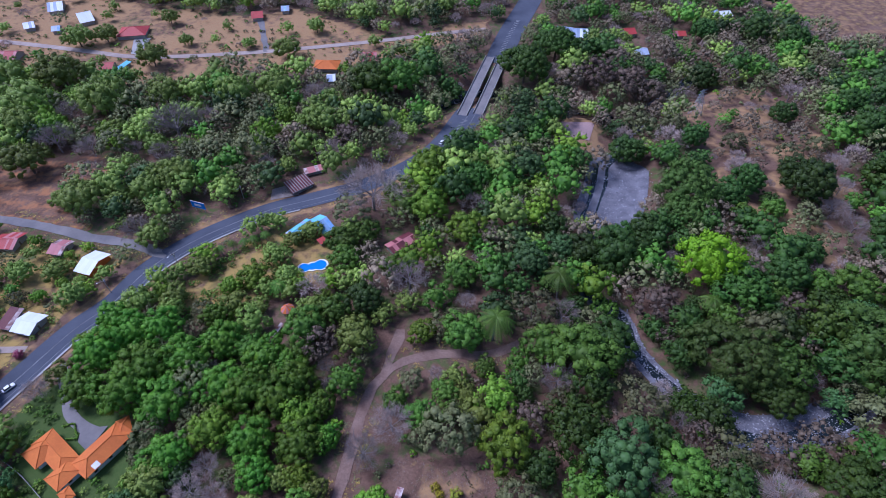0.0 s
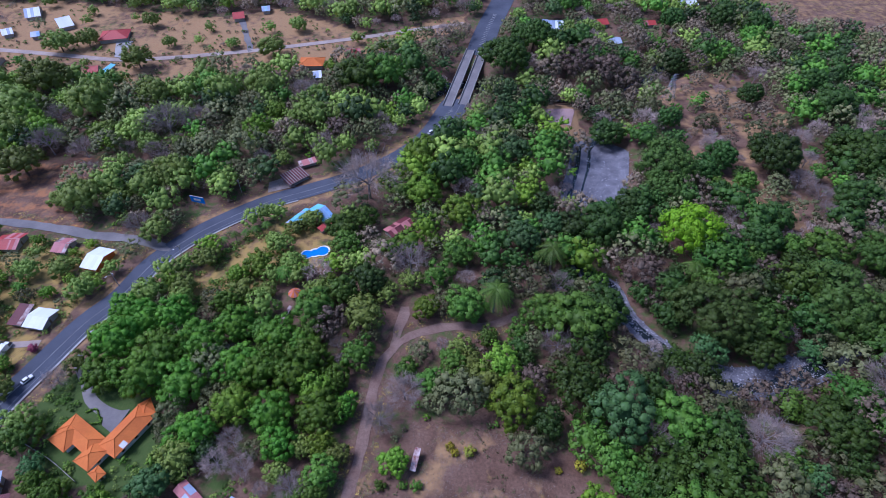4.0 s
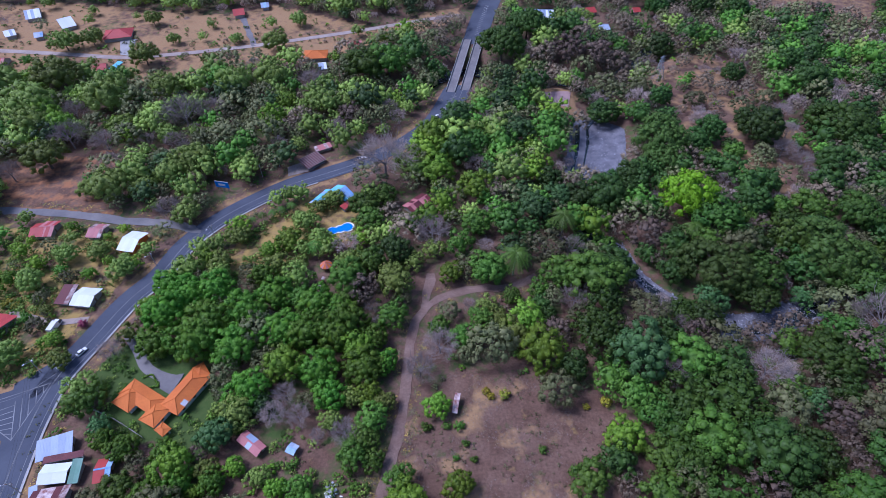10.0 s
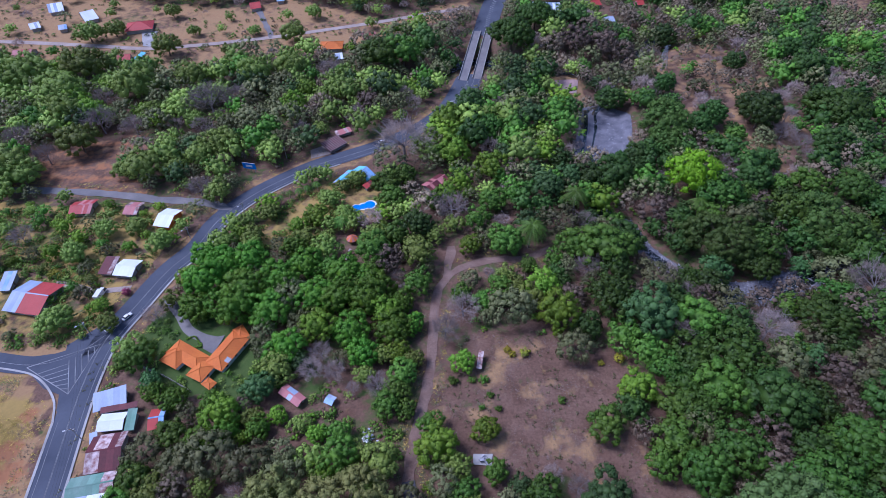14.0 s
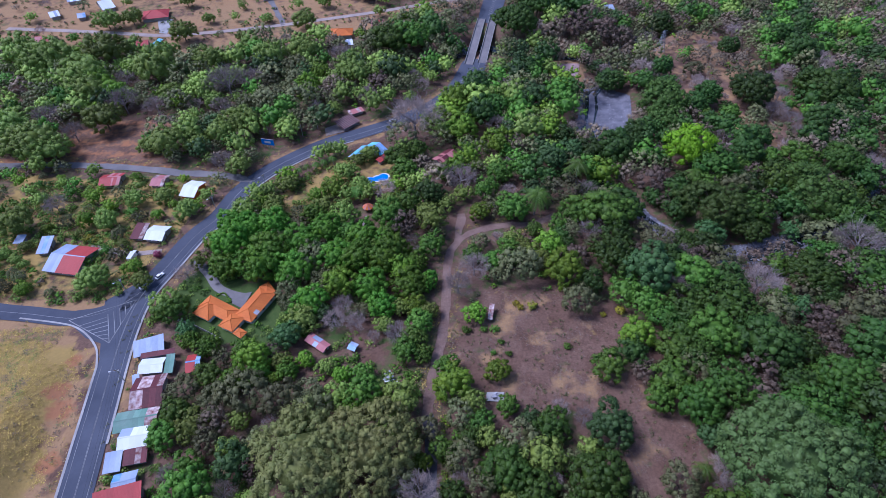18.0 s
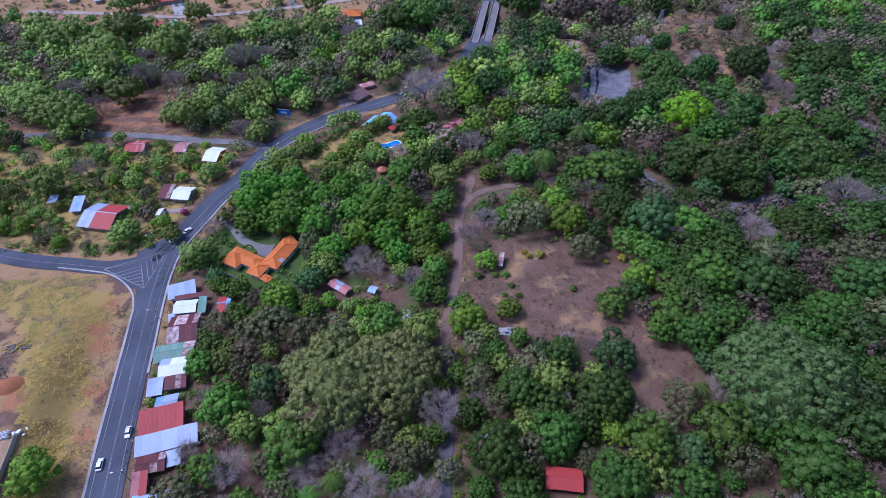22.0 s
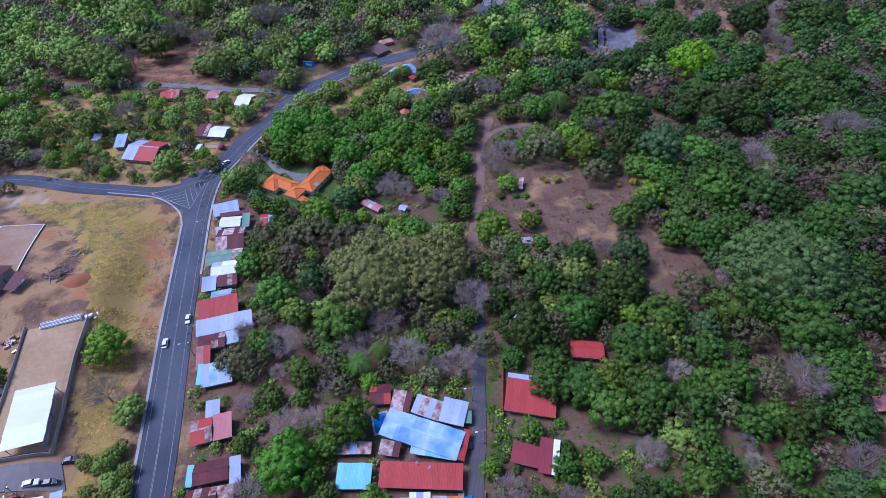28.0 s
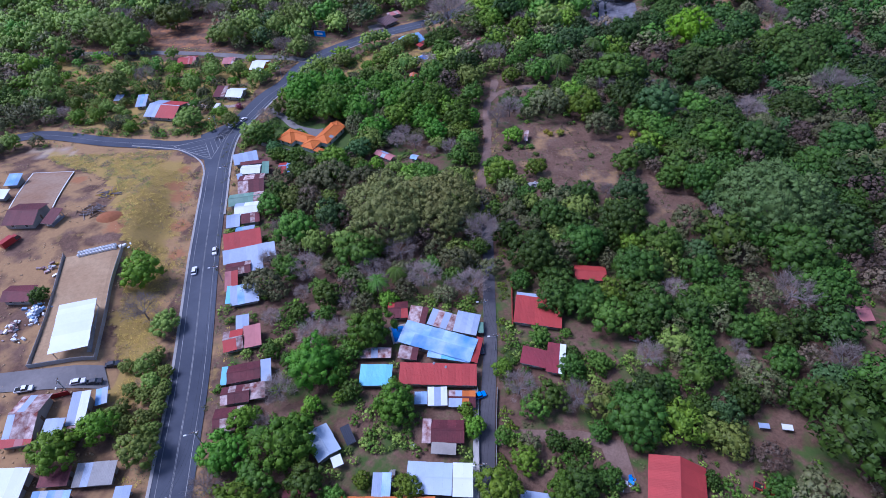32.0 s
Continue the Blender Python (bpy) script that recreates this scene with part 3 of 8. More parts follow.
def crown_mesh(name, mat, seed, lumps, spread, flat, leaves, size, core=0.86, base=0.9, lump=0.25, fine=False, airy=False):
    """A crown of radius about 1: an inner core, rounded clumps of foliage over a dome, and a coat of small leaves on every clump."""
    r = random.Random(seed)
    V, F, N = [], [], []
    lobes = [(r.uniform(0, 6.28), r.uniform(0.05, 0.15), k) for k in (2, 3, 5)]
    cs = []
    lumps, lump, thin = int(lumps * 1.6), lump * 0.80, 0.82 if airy else 1.0
    for i in range(lumps):
        u = 1 - 1.5 * (i + 0.5) / lumps
        a = i * 2.39996 + r.uniform(-0.25, 0.25)
        wob = 1 + sum(q * math.sin(k * a + p) for p, q, k in lobes) + r.uniform(-0.20, 0.12)
        q = math.sqrt(max(0, 1 - u * u)) * spread * wob
        cs.append((q * math.cos(a), q * math.sin(a), base + u * spread * flat * wob, lump * r.uniform(0.6, 1.4)))
    if core and not airy:
        cs.append((0, 0, base, spread * core))
    for n, (x, y, z, s) in enumerate(cs):
        k = len(V)
        out = Vector((x, y, (z - base) / flat + 0.3)).normalized() if n < lumps else Vector()
        body, sides = (CORE_V, CORE_F) if n == lumps or fine else (OCTA_V, OCTA_F)
        for v in body:
            w = s * (r.uniform(0.75, 0.95) if n == lumps else r.uniform(0.52, 0.88) * thin)
            V.append((x + v[0] * w, y + v[1] * w, z + v[2] * w * (flat if n == lumps else 0.85)))
            N.append(tuple((Vector(v) + out * 0.35).normalized()))
        F += [tuple(i + k for i in f) for f in sides]
    each = max(3, leaves // lumps)
    for x, y, z, s in cs[:lumps]:
        out = Vector((x, y, (z - base) / flat + 0.3)).normalized()
        for _ in range(each):
            u = (Vector((r.gauss(0, 1), r.gauss(0, 1), r.gauss(0, 1))).normalized() + out * 0.7).normalized()
            c = Vector((x, y, z)) + Vector((u.x, u.y, u.z * 0.88)) * s * (r.uniform(0.70, 1.20) if airy else r.uniform(0.74, 1.22))
            nrm = (u + Vector((r.uniform(-0.5, 0.5), r.uniform(-0.5, 0.5), r.uniform(-0.3, 0.5)))).normalized()
            t1 = nrm.orthogonal().normalized()
            t1.rotate(Matrix.Rotation(r.uniform(0, 6.28), 3, nrm))
            t2 = nrm.cross(t1)
            g = size * r.uniform(0.6, 1.3)
            k = len(V)
            V += [tuple(c + t1 * g - nrm * g * 0.2), tuple(c - t1 * g * 0.5 + t2 * g * 0.68), tuple(c - t1 * g * 0.5 - t2 * g * 0.68)]
            N += [tuple((u * 0.6 + out * 0.4 + nrm * 0.32).normalized())] * 3
            F.append((k, k + 1, k + 2))
    me = mesh(name, V, F, mat)
    bend(me, N)
    return me


# leaves are shaded as the rounded clump that they sit on
BENT = {}


def bend(me, N):
    N = np.array(N, dtype=float)
    BENT[me.name] = N
    me.polygons.foreach_set("use_smooth", np.ones(len(me.polygons), bool))
    me.normals_split_custom_set_from_vertices(N.tolist())


def trunk_mesh(name, seed, height, reach, limbs, r0, mat="bark", twigs=0):
    """A tapered trunk with forked limbs; with twigs it is the whole of a leafless tree."""
    r = random.Random(seed)
    bits = []
    fork = height * 0.45
    bits.append(tube((0, 0, -0.08), (0.02, 0.01, fork), r0, r0 * 0.7, 6))
    for i in range(limbs):
        a = i * 2 * math.pi / limbs + r.uniform(-0.4, 0.4)
        q = reach * r.uniform(0.45, 0.75)
        p1 = (0.02, 0.01, fork * r.uniform(0.8, 1))
        p2 = (q * math.cos(a) * 0.55, q * math.sin(a) * 0.55, fork + (height - fork) * r.uniform(0.35, 0.55))
        bits.append(tube(p1, p2, r0 * 0.5, r0 * 0.3, 4))
        for k in range(3 if twigs else 2):
            b = a + r.uniform(-0.8, 0.8)
            p3 = (p2[0] + reach * 0.45 * math.cos(b), p2[1] + reach * 0.45 * math.sin(b), p2[2] + (height - p2[2]) * r.uniform(0.5, 1.0))
            bits.append(tube(p2, p3, r0 * 0.28, r0 * 0.1, 3))
            for _ in range(twigs):
                c, e = r.uniform(0, 6.28), r.uniform(0.15, 0.45)
                s = r.uniform(0.3, 1)
                p4 = tuple(p2[j] + (p3[j] - p2[j]) * s for j in range(3))
                p5 = (p4[0] + reach * e * math.cos(c), p4[1] + reach * e * math.sin(c), p4[2] + reach * r.uniform(0.05, 0.4))
                bits.append(tube(p4, p5, r0 * 0.10, r0 * 0.04, 3))
                for _ in range(2):
                    c2 = c + r.uniform(-1, 1)
                    p6 = (p5[0] + reach * 0.16 * math.cos(c2), p5[1] + reach * 0.16 * math.sin(c2), p5[2] + reach * r.uniform(0, 0.2))
                    bits.append(tube(tuple(p4[j] + (p5[j] - p4[j]) * 0.6 for j in range(3)), p6, r0 * 0.06, r0 * 0.03, 3))
    return mesh(name, *joined(*bits), mat)


# kind: leaf material, clumps, spread, flatness, leaves, leaf size, core, clump size, label, name
KINDS = {
    "mango": ("mango", 44, 0.80, 0.80, 1150, 0.068, 0.86, 0.22, "large round mango tree with dense dark green leaves", "mango_tree"),
    "deep": ("shade", 44, 0.80, 0.80, 1150, 0.068, 0.86, 0.22, "large round mango tree with deep green leaves", "mango_tree"),
    "green": ("green", 34, 0.78, 0.74, 860, 0.074, 0.80, 0.25, "leafy green tree with a broad crown", "broadleaf_tree"),
    "light": ("light", 34, 0.78, 0.72, 860, 0.074, 0.80, 0.25, "leafy tree with light green crown, haze put into its colour far west", "light_green_tree"),
    "bright": ("bright", 34, 0.78, 0.78, 860, 0.074, 0.82, 0.25, "leafy tree with fresh bright green crown", "fresh_leaved_tree"),
    "lime": ("lime", 60, 0.80, 0.80, 3600, 0.038, 0.84, 0.20, "tree in vivid yellow-green new leaf", "new_leaved_tree"),
    "dark": ("dark", 34, 0.78, 0.80, 860, 0.074, 0.82, 0.25, "dense woodland tree with dark green crown, dimmed by colour in the east", "woodland_tree"),
    "olive": ("olive", 30, 0.78, 0.70, 1000, 0.066, 0.55, 0.27, "thin half-dry tree with olive leaves", "half_dry_tree"),
    "bluegreen": ("bluegreen", 34, 0.78, 0.74, 900, 0.070, 0.78, 0.25, "tree with fine blue-green leaves", "fine_leaved_tree"),
    "dry": ("dry", 26, 0.78, 0.72, 900, 0.060, 0.55, 0.27, "small tree with brown dry leaves", "dry_tree"),
    "rain": ("shade", 64, 0.86, 0.42, 1600, 0.056, 0.80, 0.19, "wide flat-topped spreading tree with layered green crown", "spreading_tree"),
    "dome": ("dome", 420, 0.90, 0.62, 26000, 0.0175, 0.76, 0.105, "huge dome-shaped tree with fine pale green leaves", "dome_tree"),
    "giant": ("feather", 210, 0.90, 0.60, 16000, 0.021, 0.42, 0.15, "huge dome-shaped spreading tree with fine green leaves", "giant_tree"),
    "wide": ("pale_olive", 420, 0.90, 0.46, 26000, 0.0165, 0.70, 0.095, "broad pale olive canopy tree, half bare", "wide_tree"),
    "shrub": ("green", 10, 0.70, 0.7, 340, 0.10, 0.8, 0.4, "low rounded green bush", "bush"),
    "pinkshrub": ("pink", 10, 0.70, 0.8, 340, 0.10, 0.8, 0.4, "round bush in magenta blossom", "flowering_bush"),
    "yellowshrub": ("yellow", 10, 0.70, 0.7, 340, 0.10, 0.6, 0.4, "low bush with yellow blossom", "flowering_bush"),
    "dryshrub": ("olive", 10, 0.70, 0.6, 340, 0.085, 0.6, 0.4, "low rounded half-dry bush", "bush"),
}
PROTO, RICH = {}, {}
AIRY = ("olive", "dry")
for kind, (mat, lumps, spread, flat, leaves, size, core, lump, label, name) in KINDS.items():
    PROTO[kind] = []
    for v in range(1 if kind in ("lime", "dome") else 2 if kind in ("giant", "wide", "dome") else 3):
        low = "shrub" in kind
        base = 0.5 if low else 0.66 if kind in ("mango", "deep") else 0.55 if kind in ("giant", "wide", "dome") else 0.78
        crown = crown_mesh("crown", mat, 31 * v + len(kind), lumps, spread, flat, leaves, size, core, base, lump, airy=kind in AIRY)
        trunk = trunk_mesh("trunk", v + 5, base + 0.2, 0.75, 3, 0.05)
        PROTO[kind].append((name, label, trunk, crown))
        if not low and kind not in ("giant", "wide", "lime", "dome"):
            rich = crown_mesh("crown", mat, 31 * v + len(kind) + 7, int(lumps * 1.25), spread, flat, int(leaves * 1.8), size * 0.72, core, base, lump * 0.9, True, kind in AIRY)
            RICH.setdefault(kind, []).append((name, label, trunk, rich))
            if v == 0 and kind not in AIRY:
                huge = crown_mesh("crown", mat, len(kind) + 11, int(lumps * 1.7), spread, flat, int(leaves * 3.6), size * 0.50, core, base, lump * 0.78, True)
                RICH["big_" + kind] = [(name, label, trunk, huge)]


def twig_mesh(seed, lumps, blades, mat="twigs", width=0.0052):
    """A puff of thin bare twigs that fan out from the branch ends."""
    r = random.Random(seed)
    V, F = [], []
    for i in range(lumps):
        u = 1 - 1.3 * (i + 0.5) / lumps
        a = i * 2.39996 + r.uniform(-0.3, 0.3)
        q = math.sqrt(1 - u * u) * 0.66 * r.uniform(0.55, 1.2)
        c = Vector((q * math.cos(a), q * math.sin(a), 0.72 + u * 0.42 * r.uniform(0.6, 1.1)))
        out = Vector((c.x, c.y, (c.z - 0.5))).normalized()
        for _ in range(blades):
            d = (out + Vector((r.gauss(0, 0.7), r.gauss(0, 0.7), r.gauss(0.1, 0.6)))).normalized()
            s = d.orthogonal().normalized()
            s.rotate(Matrix.Rotation(r.uniform(0, 6.28), 3, d))
            p = c + Vector((r.uniform(-0.12, 0.12), r.uniform(-0.12, 0.12), r.uniform(-0.12, 0.12)))
            k = len(V)
            L = r.uniform(0.07, 0.26)
            V += [tuple(p - s * width), tuple(p + s * width), tuple(p + d * L)]
            F.append((k, k + 1, k + 2))
    return mesh("twig_crown", V, F, mat)


PROTO["bare"] = [("bare_tree", "leafless grey tree with fine spreading twigs", trunk_mesh("trunk", v + 40, 1.1, 0.85, 7, 0.042, "pale_bark", 2), twig_mesh(v, 44, 52)) for v in range(3)]


def palm_meshes(seed):
    r = random.Random(seed)
    trunk = mesh("trunk", *joined(tube((0, 0, -0.1), (0.1, 0.05, 1.0), 0.06, 0.045, 7), tube((0.1, 0.05, 1.0), (0.14, 0.02, 1.7), 0.045, 0.04, 7)), "pale_bark")
    V, F = [], []
    for i in range(26):
        a, rise = i * 2.4, r.uniform(-0.2, 0.7)
        spine = []
        for k in range(7):
            t = k / 6
            spine.append(Vector((0.14 + math.cos(a) * t * 0.95, 0.02 + math.sin(a) * t * 0.95, 1.7 + rise * t * 0.7 - 0.75 * t * t)))
        side = Vector((-math.sin(a), math.cos(a), 0))
        for k in range(6):
            for s in (-1, 1):
                for h in (0.0, 0.5):
                    p = spine[k].lerp(spine[k + 1], h)
                    q = spine[k].lerp(spine[k + 1], h + 0.35)
                    w = 0.20 * math.sin(math.pi * (0.15 + 0.8 * (k + h) / 6))
                    o = len(V)
                    tip = (p + q) / 2 + side * s * w + (q - p) * 1.2 + Vector((0, 0, -w * 0.5))
                    V += [tuple(p), tuple(q), tuple(tip)]
                    F.append((o, o + 1, o + 2))
    return trunk, mesh("crown", V, F, "green")


PROTO["palm"] = [("palm_tree", "palm tree with drooping feathery fronds", *palm_meshes(v)) for v in (0, 1)]
TREES = []
SEEN = {}


def plant(kind, x, y, r, rnd=RNG, rich=False, z=None):
    kinds = RICH["big_" + kind] if rich and r > 8.5 and "big_" + kind in RICH else RICH[kind] if rich and kind in RICH else PROTO[kind]
    i = rnd.randrange(len(kinds))
    name, label, trunk, crown = kinds[i]
    key = (kind, i, len(crown.vertices))
    m = Matrix.LocRotScale((x, y, (ground_z(x, y) if z is None else z)), Euler((0, 0, rnd.uniform(0, 6.28))), (r, r, r * rnd.uniform(0.9, 1.1)))
    if key not in SEEN:
        if crown is None:
            ob = new(name, trunk)
        else:
            ob = new(name)
            part("trunk", trunk, ob)
            part("twig_crown" if kind == "bare" else "crown", crown, ob)
        SEEN[key] = tagged(ob, label, "tree" if "shrub" not in kind else "bush", "trees of the valley")
        ob.matrix_basis = m
    else:
        ob = copy_thing(SEEN[key], Matrix())
        ob.matrix_basis = m
    TREES.append((x, y, r))


MAT["red_soil"] = material("red_soil", (0.34, 0.13, 0.055), (0.28, 0.11, 0.05), 2, 1.0, fine=0.3)
MAT["straw_paint"] = material("yellow_paint", (0.55, 0.38, 0.04), (0.45, 0.30, 0.04), 2, 0.5, bump=0)
# ---- houses ----
FOOT = []


def sheet_mesh(name, width, length, mat, ribs=5):
    """A ribbed roofing sheet: width across, length down the slope, ribs along it; origin at its upper left corner."""
    prof = []
    for i in range(ribs):
        a = width * i / ribs
        w = width / ribs
        prof += [(a, 0.0), (a + w * 0.62, 0.0), (a + w * 0.76, 0.013), (a + w * 0.86, 0.013)]
    prof.append((width, 0.0))
    V = [(x, 0, z) for x, z in prof] + [(x, -length, z) for x, z in prof]
    k = len(prof)
    F = [(i, i + k, i + k + 1, i + 1) for i in range(k - 1)]
    V += [(0, 0, -0.05), (width, 0, -0.05), (0, -length, -0.05), (width, -length, -0.05)]
    F += [(2 * k, 2 * k + 1, 2 * k + 3, 2 * k + 2), (2 * k + 2, 2 * k + 3, 2 * k - 1, k), (2 * k + 1, 2 * k, 0, k - 1)]
    return mesh(name, V, F, mat)


def lay_sheets(parent, L, slope_len, mats, m, rnd, piece=2.2, every=None, flip=False):
    """Covers one slope with sheets side by side; m is the pose of the slope's upper left corner."""
    n = max(1, round(L / piece))
    w = L / n
    made = {}
    for i in range(n):
        mat = mats[every[(n - 1 - i if flip else i) % len(every)]] if every else rnd.choice(mats)
        if mat not in made:
            made[mat] = sheet_mesh("roof_sheet", w - 0.008, slope_len, mat)
        part("roof_sheet", made[mat], parent, m=m @ pose(w * i, rnd.uniform(-0.08, 0.08), rnd.uniform(0, 0.02)))


def ring_frame(x, y, half, z0, z1, b=0.12, t=0.09):
    """A rectangular window frame in one piece."""
    V = []
    for dy in (-t, t):
        V += [(x - half - b, y + dy, z0 - b), (x + half + b, y + dy, z0 - b), (x + half + b, y + dy, z1 + b), (x - half - b, y + dy, z1 + b)]
        V += [(x - half, y + dy, z0), (x + half, y + dy, z0), (x + half, y + dy, z1), (x - half, y + dy, z1)]
    F = []
    for i in range(4):
        j = (i + 1) % 4
        F += [(i, j, 4 + j, 4 + i), (8 + j, 8 + i, 12 + i, 12 + j), (j, i, 8 + i, 8 + j), (4 + i, 4 + j, 12 + j, 12 + i)]
    return V, F


def footing(A, B, C):
    """Centre, length, width and turn of the rectangle with the side AB, reaching over to C."""
    a, b, c = Vector(A), Vector(B), Vector(C)
    u = (b - a).normalized()
    p = Vector((-u.y, u.x))
    s = (c - a).dot(p)
    mid = (a + b) / 2 + p * s / 2
    return mid.x, mid.y, (b - a).length, abs(s), math.degrees(math.atan2(u.y, u.x)), s > 0


def house(A, B, C, h, style, mats, label, wall="wall", pitch=0.16, name="house", over=0.85, windows=True, every=None, open_sides=False, category="house"):
    """A house below the roof that has the eave or side AB and reaches to C; h is the eaves' height."""
    cx, cy, L, W, rot, left = footing(A, B, C)
    h *= 0.85
    rnd = random.Random(int(abs(cx * 7 + cy * 13)))
    g = ground_z(cx, cy)
    ob = thing(name, cx, cy, g, rot, label, category)
    FOOT.append((cx, cy, max(L, W) * 0.5 + 1))
    l, w, t = L / 2 - over, W / 2 - over, 0.16
    rise = W * pitch if style == "shed" else W / 2 * pitch * 2
    down = -2.5
    if open_sides:
        for sx in (-l, 0, l):
            for sy in (-w, w):
                part("post", mesh("post", *box(sx - 0.1, sy - 0.1, down, sx + 0.1, sy + 0.1, h), "steel"), ob)
        part("floor_slab", mesh("floor_slab", *box(-l, -w, down, l, w, 0.12), "concrete"), ob)
    else:
        part("wall", mesh("wall", *box(-l, -w, down, l, -w + t, h), wall), ob)
        part("wall", mesh("wall", *box(-l, w - t, down, l, w, h), wall), ob)
        part("wall", mesh("wall", *box(-l, -w + t, down, -l + t, w - t, h), wall), ob)
        part("wall", mesh("wall", *box(l - t, -w + t, down, l, w - t, h), wall), ob)
        if windows:
            for side in (-1, 1):
                for i in range(max(1, int(L // 4.5))):
                    x = -l + (i + 0.5) * 2 * l / max(1, int(L // 4.5))
                    wi = part("window", mesh("window", *box(x - 0.6, side * w - 0.06, 0.95, x + 0.6, side * w + 0.06, 2.05), "glass"), ob)
                    part("frame", mesh("frame", *ring_frame(x, side * w, 0.6, 0.95, 2.05), "white"), wi)
            dr = part("door", mesh("door", *box(l - 0.05, -0.45, 0.02, l + 0.05, 0.45, 2.05), "wood"), ob)
            part("door_handle", mesh("door_handle", *box(l + 0.05, 0.30, 1.0, l + 0.10, 0.38, 1.1), "steel"), dr)
    if style == "shed":
        # high along the side away from the lower eave
        ang = math.degrees(math.atan2(rise, W))
        sl = math.hypot(W, rise)
        lay_sheets(ob, L, sl, mats, pose(-L / 2, W / 2, h + rise + 0.02) @ pose(0, 0, 0, ang, 0, 0), rnd, every=every)
        part("gable_wall", mesh("gable_wall", [(-l, -w, h), (-l, w, h), (-l, w, h + rise - 0.15), (-l + t, -w, h), (-l + t, w, h), (-l + t, w, h + rise - 0.15)], [(0, 2, 1), (3, 4, 5), (0, 3, 5, 2), (1, 2, 5, 4)], wall), ob)
        part("gable_wall", mesh("gable_wall", *box(-l, w - t, h, l, w, h + rise - 0.2), wall), ob)
        part("fascia", mesh("fascia", *box(-L / 2, -W / 2 - 0.02, h - 0.16, L / 2, -W / 2 + 0.03, h + 0.0), "grey_wall"), ob)
    elif style == "gable":
        ang = math.degrees(math.atan2(rise, W / 2))
        sl = math.hypot(W / 2, rise)
        lay_sheets(ob, L, sl, mats, pose(-L / 2, 0, h + rise + 0.02) @ pose(0, 0, 0, ang, 0, 0), rnd, every=every)
        lay_sheets(ob, L, sl, mats, pose(L / 2, 0, h + rise + 0.02, 0, 0, 180) @ pose(0, 0, 0, ang, 0, 0), rnd, every=every, flip=True)
        part("ridge_cap", mesh("ridge_cap", [(-L / 2, -0.3, h + rise), (-L / 2, 0, h + rise + 0.12), (-L / 2, 0.3, h + rise), (L / 2, -0.3, h + rise), (L / 2, 0, h + rise + 0.12), (L / 2, 0.3, h + rise)], [(0, 3, 4, 1), (1, 4, 5, 2), (0, 1, 2), (3, 5, 4), (0, 2, 5, 3)], mats[0]), ob)
        for s in (-1, 1):
            part("gable_wall", mesh("gable_wall", [(s * l, -w, h), (s * l, w, h), (s * l, 0, h + rise * 0.85), (s * (l - t), -w, h), (s * (l - t), w, h), (s * (l - t), 0, h + rise * 0.85)], [(0, 1, 2), (3, 5, 4), (0, 2, 5, 3), (1, 4, 5, 2)], wall), ob)
    else:
        a, b = L / 2, W / 2
        r = max(0.0, a - b)
        R0, R1 = (-r, 0, h + rise), (r, 0, h + rise)
        E = [(-a, -b, h), (a, -b, h), (a, b, h), (-a, b, h)]
        for q in ((E[0], E[1], R1, R0), (E[2], E[3], R0, R1), (E[1], E[2], R1, R1), (E[3], E[0], R0, R0)):
            part("roof_slope", mesh("roof_slope", *slab(*q, 0.14), mats[0]), ob)
        for p, q in ((E[0], R0), (E[3], R0), (E[1], R1), (E[2], R1), (R0, R1)):
            if p != q:
                part("ridge_cap", mesh("ridge_cap", *tube(p, q, 0.14, 0.14, 6), mats[0]), ob)
    return ob


# the row of low houses along the east side of the highway
Z, R, M, WH, BL = "zinc_roof", "red_roof", "maroon_roof", "white_roof", "blue_roof"
RU, GR, PK, OT, AQ = "rust_roof", "green_roof", "pink_roof", "orange_tile", "aqua_roof"
house((-159.6, 57.1), (-148.4, 59.7), (-160.3, 64.8), 2.9, "shed", (Z, Z, BL), "low house with patched blue-grey zinc roof by the highway")
house((-156.7, 56.2), (-143.8, 57.4), (-156.9, 58.5), 3.1, "shed", (M,), "narrow maroon sheet roof strip beside the white roof", windows=False)
house((-155.8, 48.9), (-146.5, 48.8), (-156.7, 55.9), 2.9, "gable", (WH,), "low house under a bright white sheet roof")
house((-145.9, 48.2), (-142.5, 48.3), (-147.5, 56.2), 2.7, "shed", (GR,), "faded green lean-to roof beside the white-roofed house", windows=False)
house((-154.4, 33.1), (-142.8, 33.9), (-154.2, 47.1), 2.9, "gable", (M, M, M, RU), "long house under a dark maroon rusted sheet roof")
house((-155.7, 42.8), (-153.2, 43.5), (-156.6, 48.2), 2.6, "shed", (Z,), "small zinc lean-to roof at the front of a house", windows=False)
house((-157.0, 24.1), (-142.2, 25.2), (-157.6, 32.3), 3.0, "gable", (GR, GR, GR, RU), "house with a faded green roof and red-brown patches", every=(0, 1, 2, 0, 1, 3, 3))
house((-153.5, 17.1), (-143.5, 17.6), (-155.1, 25.7), 2.9, "gable", (WH, WH, Z), "house under a white corrugated sheet roof")
house((-155.7, 9.6), (-150.1, 10.0), (-156.7, 16.6), 2.6, "shed", (Z, Z), "small house with pale blue zinc roof")
house((-149.9, 11.6), (-142.2, 12.3), (-150.9, 17.0), 2.6, "shed", (RU, M), "shed with a rust-brown patched sheet roof", windows=False)
house((-150.4, 2.0), (-142.8, 3.0), (-152.2, 8.5), 2.7, "gable", (Z, BL, Z), "small house with blue-white zinc roof")
house((-153.3, -7.0), (-138.8, -4.7), (-153.1, 2.5), 3.4, "shed", (R,), "wide flat coral-red roof facing the highway")
